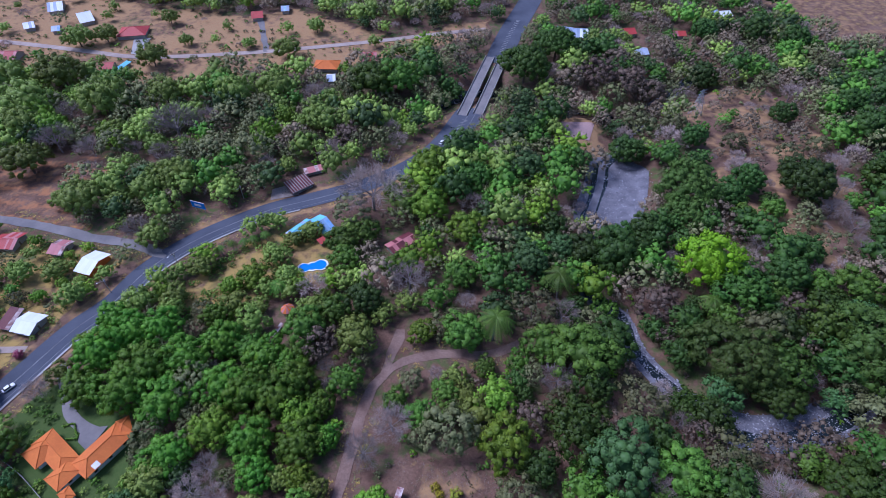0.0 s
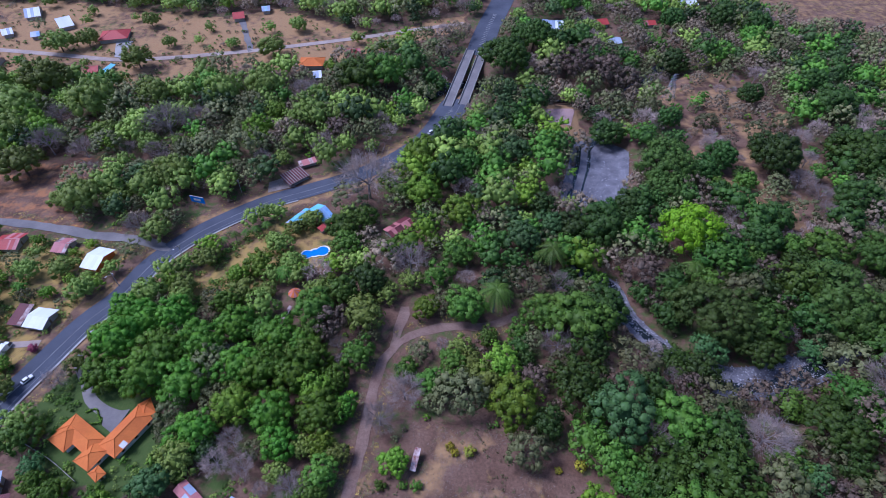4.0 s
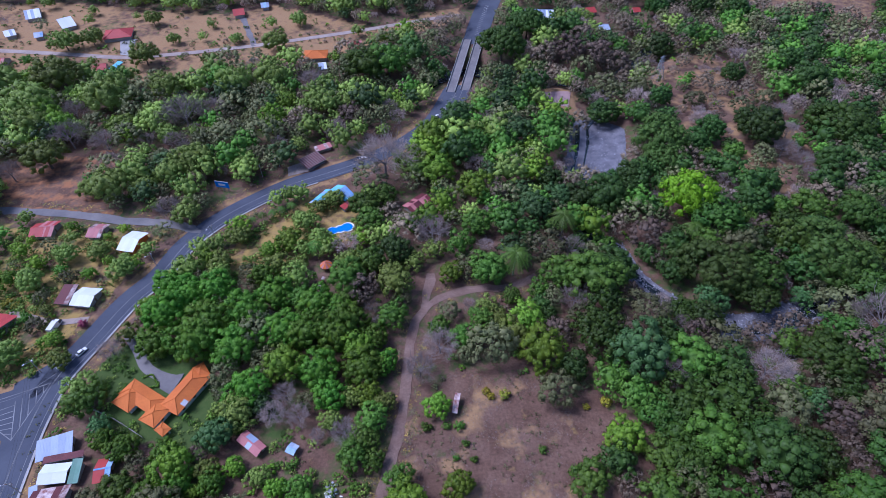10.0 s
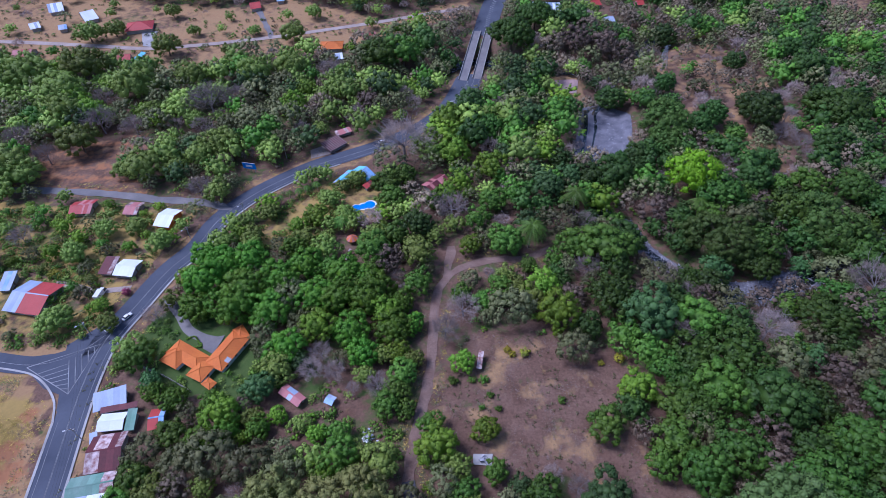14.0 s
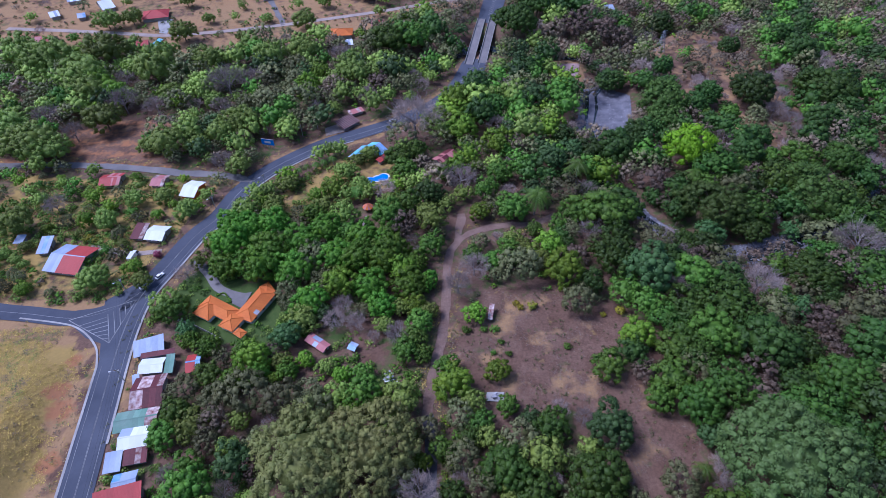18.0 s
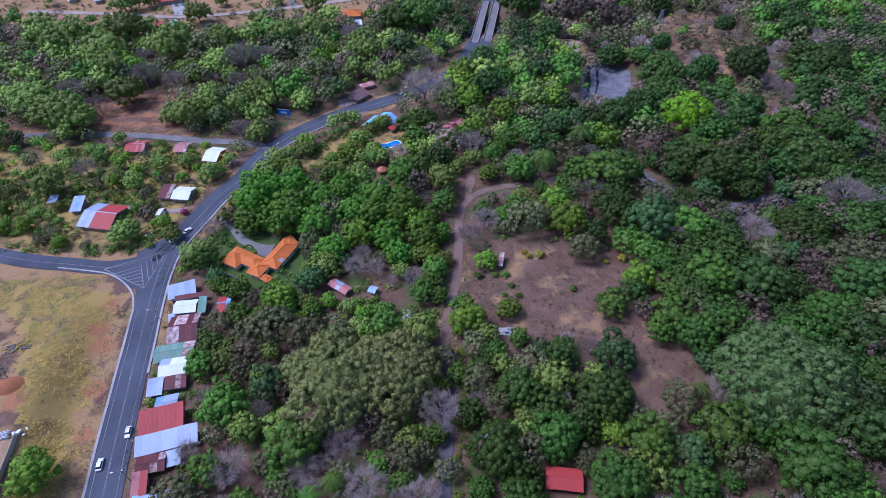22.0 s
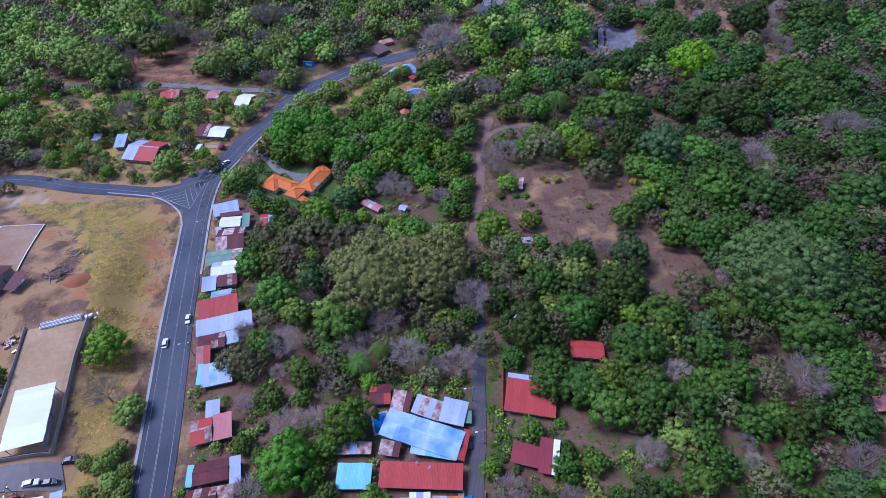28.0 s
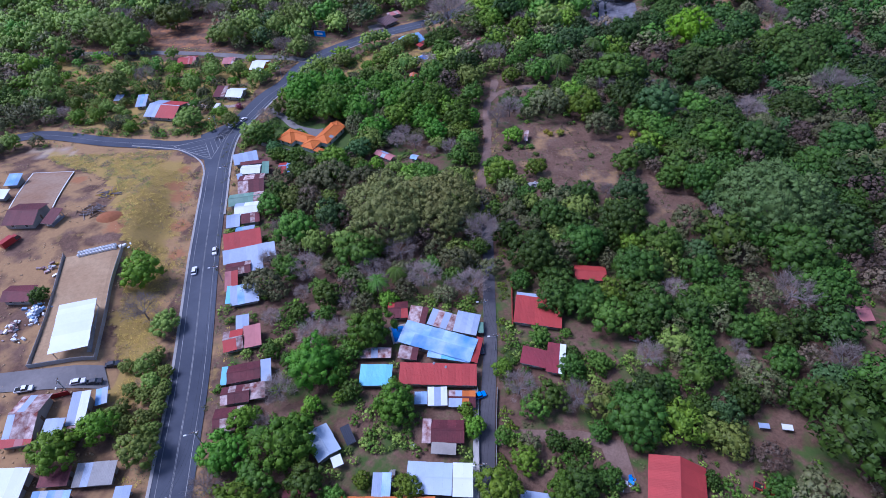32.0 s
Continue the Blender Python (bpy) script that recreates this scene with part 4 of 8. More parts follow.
house((-152.4, -14.1), (-132.7, -11.0), (-153.4, -7.3), 3.0, "shed", (Z, BL, Z), "long pale blue zinc lean-to roof below the red one")
house((-150.4, -20.5), (-141.2, -19.7), (-151.2, -14.1), 2.8, "gable", (M, M, RU), "small house with dark maroon sheet roof")
house((-141.2, -18.7), (-136.7, -18.1), (-142.0, -13.4), 2.5, "shed", (Z,), "small zinc lean-to roof behind a house", windows=False)
house((-149.3, -28.8), (-144.6, -28.3), (-151.1, -20.3), 2.7, "shed", (R, PK), "narrow shop with bright red sheet roof")
house((-145.8, -36.6), (-136.0, -35.2), (-147.2, -28.4), 2.6, "shed", (BL, Z, Z), "small house with pale blue sheet roof")
house((-148.0, -35.2), (-146.2, -35.2), (-149.1, -27.8), 2.5, "shed", ("aqua_roof",), "teal sheet awning at a house front", windows=False)
house((-142.0, -48.5), (-137.6, -48.1), (-143.2, -42.9), 2.5, "shed", (Z,), "tiny shed with light blue zinc roof", windows=False)
house((-144.3, -57.8), (-138.0, -56.8), (-145.1, -49.5), 2.8, "gable", (RU, R, RU), "house with red-brown rusted gable roof")
house((-137.9, -56.8), (-132.4, -56.1), (-139.3, -48.8), 2.7, "shed", (PK,), "pale pink sheet roof joined to the rusty house")
house((-141.0, -70.5), (-131.0, -69.6), (-141.8, -63.9), 2.8, "gable", (M,), "house with dark maroon gable roof by the road")
house((-130.7, -71.0), (-127.5, -70.7), (-131.6, -63.5), 2.7, "shed", (Z, BL), "pale blue zinc extension of the maroon house", windows=False)
house((-143.2, -70.4), (-141.3, -70.4), (-144.3, -64.4), 2.3, "shed", (AQ,), "turquoise sheet awning by the road", windows=False)
house((-141.8, -77.8), (-133.3, -77.4), (-141.5, -71.6), 2.7, "gable", (M, RU, M), "house with heavily rusted maroon sheet roof")
house((-133.3, -76.8), (-128.8, -76.6), (-133.7, -71.6), 2.6, "shed", (Z, RU), "zinc and rust patched lean-to roof", windows=False)
house((-142.5, -86.6), (-134.0, -86.3), (-142.9, -79.0), 2.7, "gable", (M, M, RU), "dark red roof streaked with rust, among trees")
house((-137.7, 47.4), (-132.2, 47.8), (-137.8, 55.8), 2.6, "gable", (BL, BL, R, R), "small house with half blue and half red roof under trees", every=(2, 2, 0, 0))

# the middle yards between the highway and the lane
house((-111.8, -99.6), (-116.2, -91.3), (-105.0, -97.6), 3.4, "gable", ("pale_zinc",), "big house with broad pale blue metal roof", pitch=0.12)
house((-107.7, -101.5), (-105.0, -100.6), (-108.8, -98.8), 3.0, "shed", (WH,), "small white box-like annex", windows=False)
house((-104.2, -95.3), (-101.7, -94.3), (-105.5, -89.9), 2.5, "shed", ("dark_paint",), "dark blue lean-to behind the big house", windows=False)
house((-100.9, -76.4), (-91.0, -77.7), (-100.3, -69.2), 2.8, "shed", (AQ,), "square house with clean turquoise sheet roof", pitch=0.08)
house((-88.8, -77.6), (-65.3, -81.4), (-88.1, -70.4), 3.2, "shed", (R,), "long hall with weathered red sheet roof beside the lane", pitch=0.10)
house((-63.7, -73.2), (-60.2, -64.0), (-65.7, -72.7), 3.0, "shed", (R,), "narrow red roof along the lane wall", windows=False)
house((-88.1, -61.8), (-65.9, -72.7), (-84.0, -53.5), 3.6, "gable", (BL,), "large house with patched sky-blue metal roof", pitch=0.08)
house((-79.2, -68.6), (-66.2, -72.5), (-78.2, -63.5), 2.8, "shed", (BL, AQ), "lower lighter blue roof of the big blue house", pitch=0.05)
house((-88.5, -67.6), (-82.5, -69.3), (-87.9, -63.2), 2.6, "shed", (M, RU), "small maroon roof at the corner of the blue house")
house((-77.9, -55.2), (-69.8, -59.4), (-76.6, -48.8), 3.1, "shed", (Z, RU), "roof of alternating zinc and rusty sheets", every=(0, 1))
house((-69.6, -59.4), (-62.2, -62.3), (-68.7, -51.3), 3.1, "shed", (Z,), "plain pale zinc roof of the lane house")
house((-84.4, -53.1), (-78.4, -55.0), (-83.1, -46.6), 2.8, "shed", (RU, M), "rusty brown sheet roof behind the blue house")
house((-90.8, -50.6), (-83.9, -51.1), (-89.7, -43.5), 2.8, "gable", (M, M, R), "dark red gable roof behind the blue house")
house((-101.2, -66.0), (-90.5, -67.2), (-100.5, -62.5), 2.5, "shed", (RU, RU, Z), "open shed under rusty patched sheets", wall="wood", windows=False)
house((-84.6, -85.0), (-80.8, -85.5), (-84.3, -81.2), 2.8, "shed", (BL, Z), "small pale blue roof in the yard", windows=False)
house((-80.7, -86.1), (-74.9, -86.7), (-79.6, -80.5), 2.9, "shed", (Z, WH), "white and zinc patched yard roof")
house((-74.7, -87.2), (-66.8, -88.4), (-73.6, -81.8), 2.7, "gable", (M, RU, OT, Z), "mixed maroon, rust and orange roof by the lane")
house((-81.1, -97.6), (-71.8, -98.9), (-79.7, -90.9), 2.9, "gable", (M,), "square house with brown-maroon sheet roof")
house((-81.4, -100.6), (-74.6, -101.9), (-80.9, -97.4), 2.6, "shed", ("wall",), "cream flat awning of the brown-roofed house", pitch=0.05, windows=False)
house((-83.6, -97.1), (-81.1, -97.5), (-82.3, -90.4), 2.4, "shed", (RU, Z), "lean-to with rust-striped side roof", windows=False, every=(0, 1))
house((-89.2, -110.6), (-77.3, -112.7), (-88.3, -102.1), 3.2, "gable", ("pale_zinc",), "wide pale blue-white metal roof by the lane", pitch=0.08)
house((-77.1, -113.0), (-71.8, -113.8), (-75.8, -104.2), 3.3, "gable", (WH,), "white roof end of the lane house", pitch=0.08)
house((-98.0, -110.4), (-93.1, -111.1), (-96.9, -104.3), 2.8, "shed", (BL, Z), "pale blue lean-to roof between trees")
house((-108.9, -111.9), (-81.9, -115.4), (-109.0, -108.8), 3.0, "gable", (OT,), "long low roof of orange tiles")
house((-120.3, -111.0), (-110.4, -110.2), (-120.1, -104.9), 2.8, "gable", (M,), "dark maroon roof half hidden by trees")

# east of the lane
house((-48.8, -58.3), (-33.4, -63.0), (-45.5, -47.5), 3.0, "shed", (R,), "house with broad clean red metal roof and white fascia", pitch=0.1)
house((-45.0, -46.6), (-37.0, -48.9), (-44.2, -44.7), 2.4, "shed", (Z,), "grey-blue strip roof behind the red house", windows=False)
house((-50.5, -74.9), (-43.0, -77.9), (-49.3, -68.9), 2.9, "shed", ("crimson_roof",), "house with faded crimson patched roof")
house((-43.3, -79.0), (-37.8, -80.8), (-40.3, -69.4), 2.9, "shed", ("crimson_roof", "crimson_roof", WH), "crimson roof wing with one white sheet", every=(0, 1, 2))
house((-21.9, -41.0), (-10.7, -43.6), (-19.3, -34.2), 3.0, "gable", (R,), "red roof half hidden among mango trees")
house((-13.3, -69.9), (-9.7, -71.6), (-10.0, -64.2), 2.6, "gable", (M,), "small dark maroon shed roof under trees")
house((-29.2, -123.2), (-23.1, -108.9), (-13.5, -123.8), 3.6, "gable", (R,), "large barn with bright coral-red gable roof", pitch=0.2)
house((-60.4, -117.4), (-50.9, -120.1), (-59.3, -113.7), 2.8, "shed", (Z, BL), "pale zinc roof behind hedges by the lane")
house((65.7, -74.0), (70.8, -74.2), (71.4, -65.9), 2.8, "gable", (PK,), "small reddish roof in a dusty clearing")

# the works yard on the terrace
house((-196.6, -55.4), (-200.4, -35.0), (-185.1, -54.4), 4.6, "shed", (WH,), "open hall under a big bright white roof", pitch=0.04, open_sides=True, category="hall", name="open_hall")
house((-240.8, 12.9), (-228.3, 11.8), (-242.2, 26.6), 3.2, "gable", (M,), "house with dark maroon roof in the works yard")
house((-226.3, 12.9), (-221.5, 11.6), (-227.8, 22.0), 2.6, "shed", (M,), "maroon carport roof beside the house", windows=False, open_sides=True)
house((-223.3, -29.1), (-213.4, -30.0), (-226.1, -21.2), 3.0, "gable", (M,), "low shed with dark maroon roof beside rubble")
house((-256.0, 45.4), (-250.1, 45.3), (-259.2, 52.9), 2.6, "shed", (BL,), "small blue-grey shed roof by the pitch", windows=False)
house((-255.2, 33.7), (-249.3, 33.0), (-257.7, 39.6), 2.6, "shed", (WH,), "small white roof at the yard's edge", windows=False)
house((-199.3, -82.6), (-191.1, -82.9), (-198.4, -68.7), 3.2, "gable", (RU, RU, Z), "long workshop roof of rusted and zinc sheets")
house((-199.9, -84.9), (-190.9, -84.6), (-200.7, -82.3), 2.8, "shed", (R, PK), "faded red lean-to along the workshop", windows=False)
house((-184.2, -79.6), (-179.0, -79.4), (-185.3, -69.6), 3.0, "shed", (Z, WH), "blue-white striped zinc roof of a workshop", every=(0, 1))
house((-189.3, -85.0), (-183.8, -85.3), (-190.0, -77.6), 2.8, "shed", (Z,), "plain pale blue sheet roof")
house((-183.7, -85.2), (-180.2, -85.0), (-183.1, -80.3), 2.5, "shed", (RU, M), "small rusted lean-to roof", windows=False)
house((-196.0, -99.7), (-187.8, -100.5), (-196.3, -91.2), 3.0, "shed", (WH,), "plain white roof at the roadside")
house((-176.6, -97.6), (-166.1, -98.0), (-177.9, -91.4), 2.7, "shed", ("concrete", Z, "concrete"), "weathered dark grey sheet roof under trees")
house((-185.1, -96.9), (-177.3, -97.2), (-186.2, -91.7), 2.6, "shed", (M, RU), "dark red rusted shed roof")
house((-185.3, -101.2), (-175.4, -101.8), (-186.3, -98.0), 2.7, "shed", (Z, BL), "pale blue sheet roof at the bank's foot")
house((-164.7, -103.1), (-160.4, -103.4), (-165.5, -98.9), 2.7, "shed", (Z,), "small zinc roof below the bank")
house((-178.8, -72.9), (-175.5, -72.4), (-180.0, -67.8), 2.5, "shed", (BL, Z), "grey-blue lean-to by the workshop", windows=False)

# between the side road and the highway
house((-217.4, 113.3), (-200.2, 108.5), (-216.8, 131.9), 3.0, "gable", (Z, Z, R, R, R), "long house with red roof and pale zinc stripes", every=(0, 1, 0, 2, 3, 4, 2, 3))
house((-225.5, 125.9), (-219.8, 126.0), (-229.3, 136.6), 2.6, "shed", (BL, Z), "small pale blue roof beside the red house")
house((-240.2, 135.5), (-235.7, 134.9), (-241.7, 141.3), 2.5, "shed", (Z,), "tiny zinc shed in the bushes", windows=False)
house((-176.5, 129.9), (-167.0, 127.8), (-179.1, 141.4), 2.9, "gable", (WH,), "house with white sheet roof near the highway")
house((-183.8, 132.0), (-177.4, 130.8), (-184.0, 142.4), 2.6, "shed", (M, RU), "rusty maroon lean-to of the white-roofed house")
house((-167.4, 163.9), (-158.8, 161.3), (-168.6, 178.8), 3.0, "gable", (WH,), "barn with white roof and orange wall", wall="orange_tile")
house((-210.7, 178.6), (-203.0, 178.1), (-213.5, 190.4), 2.8, "gable", (PK, R), "small house with pinkish red roof in trees")
house((-186.0, 175.4), (-178.3, 173.9), (-187.5, 186.0), 2.8, "gable", (PK, PK, RU), "small house with patched pink-red roof")
house((-214.2, 178.4), (-204.6, 178.4), (-218.0, 189.1), 2.8, "gable", (R,), "small red roof beside the gravel road")

# along the highway to the north
shelter = house((-79.5, 220.1), (-69.4, 228.8), (-84.7, 227.8), 2.8, "shed", (M,), "roadside shelter with pale slats over a dark roof", windows=False, open_sides=True, name="roadside_shelter", category="shelter")
_, _, SL, SW, _, _ = footing((-79.5, 220.1), (-69.4, 228.8), (-84.7, 227.8))
for i in range(9):
    sx = -SL / 2 + SL * (i + 0.5) / 9
    part("slat", mesh("slat", *slab((sx - 0.28, -SW / 2 - 0.4, 2.55), (sx + 0.28, -SW / 2 - 0.4, 2.55), (sx + 0.28, SW / 2 + 0.3, 2.66 + SW * 0.16), (sx - 0.28, SW / 2 + 0.3, 2.66 + SW * 0.16), 0.08), "pale_bark"), shelter, "pale wooden slat")
house((-75.8, 237.0), (-66.5, 241.2), (-78.1, 241.2), 2.6, "shed", (PK, RU), "long reddish stall roof by the road", windows=False)
house((-71.6, 185.0), (-63.1, 195.7), (-76.4, 189.9), 3.2, "gable", (AQ, Z), "villa wing with pale turquoise metal roof", pitch=0.2)
house((-58.0, 188.2), (-52.7, 193.2), (-66.5, 199.1), 3.2, "gable", (BL, AQ), "villa wing with bright blue metal roof", pitch=0.2)
house((-58.1, 181.5), (-52.4, 187.0), (-60.2, 184.6), 2.8, "shed", (M, R), "dark red terrace roof of the villa")
house((-23.2, 175.1), (-11.9, 184.4), (-26.9, 182.1), 3.0, "gable", (PK, M), "cottage with weathered dull red roof among trees")
house((-68.2, 127.2), (-65.6, 134.1), (-69.4, 128.3), 2.6, "shed", (RU,), "narrow rust-red garden roof", windows=False)
house((-92.8, 57.5), (-84.9, 50.6), (-89.5, 60.9), 2.7, "gable", (PK, PK, Z), "small house with pink and grey gable roof")
house((-75.5, 51.5), (-72.4, 49.7), (-73.9, 55.0), 2.4, "gable", (BL, Z), "little hut with pale blue roof")
house((-16.6, 59.9), (-14.6, 59.3), (-15.0, 67.4), 2.2, "shed", (RU, "concrete"), "little stall roof beside the field gate", windows=False, name="shed", category="shed")
house((-37.5, -21.5), (-31.2, -22.5), (-36.9, -19.4), 2.4, "shed", (Z,), "low zinc roof under mango trees", windows=False)

# the villa with orange tiles
villa = thing("villa", -124.0, 77.0, ground_z(-124.0, 77.0), 0, "white villa with several wings under orange clay tile roofs", "house")
for a, b, c, eave in (((-135.5, 87.3), (-121.0, 77.0), (-139.8, 81.2), 3.4), ((-141.4, 77.9), (-133.8, 72.8), (-135.6, 87.0), 3.3), ((-123.3, 74.1), (-114.3, 89.5), (-115.5, 69.6), 3.6),
                      ((-129.2, 69.5), (-124.8, 76.6), (-123.0, 65.0), 3.3), ((-122.6, 64.9), (-118.8, 61.8), (-120.0, 67.6), 2.9), ((-114.6, 89.6), (-110.9, 92.0), (-111.0, 83.5), 3.9)):
    wing = house(a, b, c, eave, "hip", ("orange_tile",), "wing of the villa", wall="white", pitch=0.22, over=0.8)
    for piece in list(wing.children):
        piece.parent = villa
        piece.matrix_basis = villa.matrix_basis.inverted() @ wing.matrix_basis @ piece.matrix_basis
    bpy.data.objects.remove(wing)
part("roof_window", mesh("roof_window", *slab((-1.1, -1.0, 0.16), (1.1, -1.0, 0.16), (1.1, 1.0, 0.62), (-1.1, 1.0, 0.62), 0.1), "steel"), villa, "pale grey roof window", pose(10.6, -3.4, 4.2, 0, 0, 60))

# far houses past the woods
for a, b, c, st, mats, label in (
        ((-250.8, 404.7), (-229.7, 408.4), (-258.7, 421.6), "hip", (R,), "large house with coral-red hipped roof on the hillside"),
        ((-288.7, 427.7), (-279.7, 433.8), (-296.5, 448.6), "gable", (WH,), "white-roofed house on the hillside"),
        ((-325.3, 448.6), (-314.4, 452.9), (-332.9, 467.4), "gable", (WH, Z), "house with white metal roof among hillside trees"),
        ((-328.4, 417.8), (-321.5, 421.6), (-333.8, 429.7), "gable", (WH, Z), "small white-roofed hillside house"),
        ((-305.3, 414.0), (-299.1, 415.9), (-310.1, 423.6), "gable", (Z, BL), "small blue-grey roof on the hillside"),
        ((-324.5, 370.2), (-310.6, 370.2), (-332.2, 385.2), "gable", (R, PK), "house with dull red roof above the far road"),
        ((-242.3, 355.9), (-233.4, 357.5), (-246.3, 367.0), "gable", (R,), "small orange-red roof by the far road"),
        ((-228.0, 355.9), (-225.0, 368.6), (-231.4, 357.5), "shed", ("aqua_roof",), "long teal roof by the far road"),
        ((-92.7, 357.5), (-74.6, 356.7), (-94.7, 371.8), "hip", (OT,), "orange-roofed house below the far road"),
        ((-79.8, 340.1), (-73.7, 340.9), (-81.4, 351.3), "gable", (WH, Z), "small white annex roof"),
        ((-58.5, 367.0), (-47.3, 368.6), (-58.9, 382.7), "gable", (PK, R), "house with pinkish red roof by the far road"),
        ((-154.7, 436.9), (-145.6, 439.0), (-157.6, 450.7), "gable", (R, RU), "small red roof at the wood's edge"),
        ((-133.8, 450.7), (-127.0, 451.8), (-136.1, 461.8), "gable", (Z, BL), "small blue roof at the wood's edge"),
        ((95.7, 404.7), (111.4, 402.9), (104.2, 421.6), "gable", (Z, WH), "long house with pale blue-white roof beyond the bridges"),
        ((88.5, 414.9), (100.0, 412.1), (92.2, 424.6), "gable", (Z, Z), "zinc-roofed house beyond the bridges"),
        ((141.2, 408.4), (150.4, 410.2), (145.2, 421.6), "gable", (R,), "small red-roofed house east of the highway"),
        ((177.3, 406.5), (187.7, 406.5), (180.7, 416.8), "gable", (R, PK), "low red roof beside a parked car"),
        ((138.9, 376.8), (151.7, 378.4), (141.7, 388.7), "gable", (Z, WH), "zinc roof hidden among trees"),
        ((226.5, 440.0), (236.5, 442.1), (231.1, 452.9), "gable", (WH,), "small white roof at the far fields"),
        ((218.8, 444.3), (227.0, 446.4), (223.3, 457.3), "gable", (Z,), "small grey roof at the far fields")):
    house(a, b, c, 3.0, st, mats, label, windows=False, pitch=0.2)


# ---- walls, kerbs, paving ----
def ground_sheet(name, poly, lift, mat, label, category, n=10):
    """A flat sheet over a four-sided plot, following the ground."""
    a, b, c, d = (np.array(p) for p in poly)
    V, F = [], []
    for j in range(n + 1):
        for i in range(n + 1):
            s, t = i / n, j / n
            p = (a * (1 - s) + b * s) * (1 - t) + (d * (1 - s) + c * s) * t
            V.append((p[0], p[1], ground_z(*p) + lift))
    for j in range(n):
        for i in range(n):
            o = j * (n + 1) + i
            F.append((o, o + 1, o + n + 2, o + n + 1))
    return tagged(new(name, mesh(name, V, F, mat)), label, category, kind="structure")


def wall_run(line, height, mat, name, label, panel=3.0):
    """A wall of panels and posts along a line of points; one thing."""
    pts = smooth_line(line, panel) if len(line) > 2 else [np.array(line[0]) + (np.array(line[1]) - np.array(line[0])) * i / max(1, int(math.dist(*line) / panel)) for i in range(max(1, int(math.dist(*line) / panel)) + 1)]
    ob = thing(name, pts[0][0], pts[0][1], ground_z(*pts[0]), 0, label, "wall")
    o = np.array((pts[0][0], pts[0][1], ground_z(*pts[0])))
    post = mesh("post", *box(-0.12, -0.12, -0.6, 0.12, 0.12, height + 0.12), mat)
    for p, q in zip(pts[:-1], pts[1:]):
        zp, zq = ground_z(*p), ground_z(*q)
        part("post", post, ob, m=pose(p[0] - o[0], p[1] - o[1], zp - o[2]))
        d = (q - p) / (np.linalg.norm(q - p) + 1e-9) * 0.06
        A, B = p - o[:2], q - o[:2]
        nrm = np.array((-d[1], d[0]))
        v = []
        for z0, z1 in ((-0.5, -0.5), (height, height)):
            v += [(*(A - nrm), zp - o[2] + z0), (*(B - nrm), zq - o[2] + z1), (*(B + nrm), zq - o[2] + z1), (*(A + nrm), zp - o[2] + z0)]
        part("panel", mesh("panel", v, [(3, 2, 1, 0), (4, 5, 6, 7), (0, 1, 5, 4), (1, 2, 6, 5), (2, 3, 7, 6), (3, 0, 4, 7)], mat), ob)
    return ob


wall_run([(-190.7, -3.6), (-189.2, -21.5), (-186.8, -37.3), (-184.4, -55.3)], 1.8, "concrete", "boundary_wall", "pale concrete panel wall round the works yard")
wall_run([(-184.4, -55.3), (-203.9, -56.7)], 1.8, "concrete", "boundary_wall", "pale concrete panel wall on the street side")
wall_run([(-211.0, -6.1), (-206.0, -35.5), (-203.7, -56.3)], 1.6, "concrete", "boundary_wall", "pale block wall along the works yard")
wall_run([(-65.0, -81.3), (-66.4, -90.7), (-69.5, -110.1)], 1.4, "concrete", "garden_wall", "low grey garden wall along the lane")
wall_run([(-59.0, -82.1), (-62.6, -98.3), (-65.0, -112.2)], 1.2, "grey_wall", "garden_wall", "low dark block wall along the lane")
wall_run([(-44.5, -37.2), (-49.2, -58.9)], 1.8, "red_roof", "garden_wall", "red-painted garden wall beside the lane")
wall_run([(-149.8, 77.7), (-138.5, 71.4), (-126.6, 63.2)], 1.6, "concrete", "garden_wall", "pale wall round the villa garden")


def hedge_run(line, label):
    """A clipped hedge: a leafy band along a line."""
    pts = smooth_line(line, 0.55)
    o = Vector((*pts[0], ground_z(*pts[0])))
    ob = thing("hedge", *o, 0, label, "hedge")
    r = random.Random(len(pts))
    V, F, N = [], [], []
    for p in pts:
        for _ in range(10):
            c = Vector((p[0] + r.uniform(-0.45, 0.45), p[1] + r.uniform(-0.45, 0.45), ground_z(*p) + r.uniform(0.2, 1.15))) - o
            k = len(V)
            V += [tuple(c + Vector((r.uniform(-0.3, 0.3), r.uniform(-0.3, 0.3), r.uniform(-0.2, 0.2)))) for _ in range(3)]
            F.append((k, k + 1, k + 2))
            N += [(0.1, 0.1, 1.0)] * 3
        k = len(V)
        V += [(p[0] - o.x + 0.36 * v[0], p[1] - o.y + 0.36 * v[1], ground_z(*p) - o.z + 0.5 + 0.55 * v[2]) for v in OCTA_V]
        F += [tuple(i + k for i in f) for f in OCTA_F]
        N += [tuple(v) for v in OCTA_V]
    me = mesh("hedge_leaves", V, F, "bright")
    bend(me, N)
    part("hedge_leaves", me, ob)


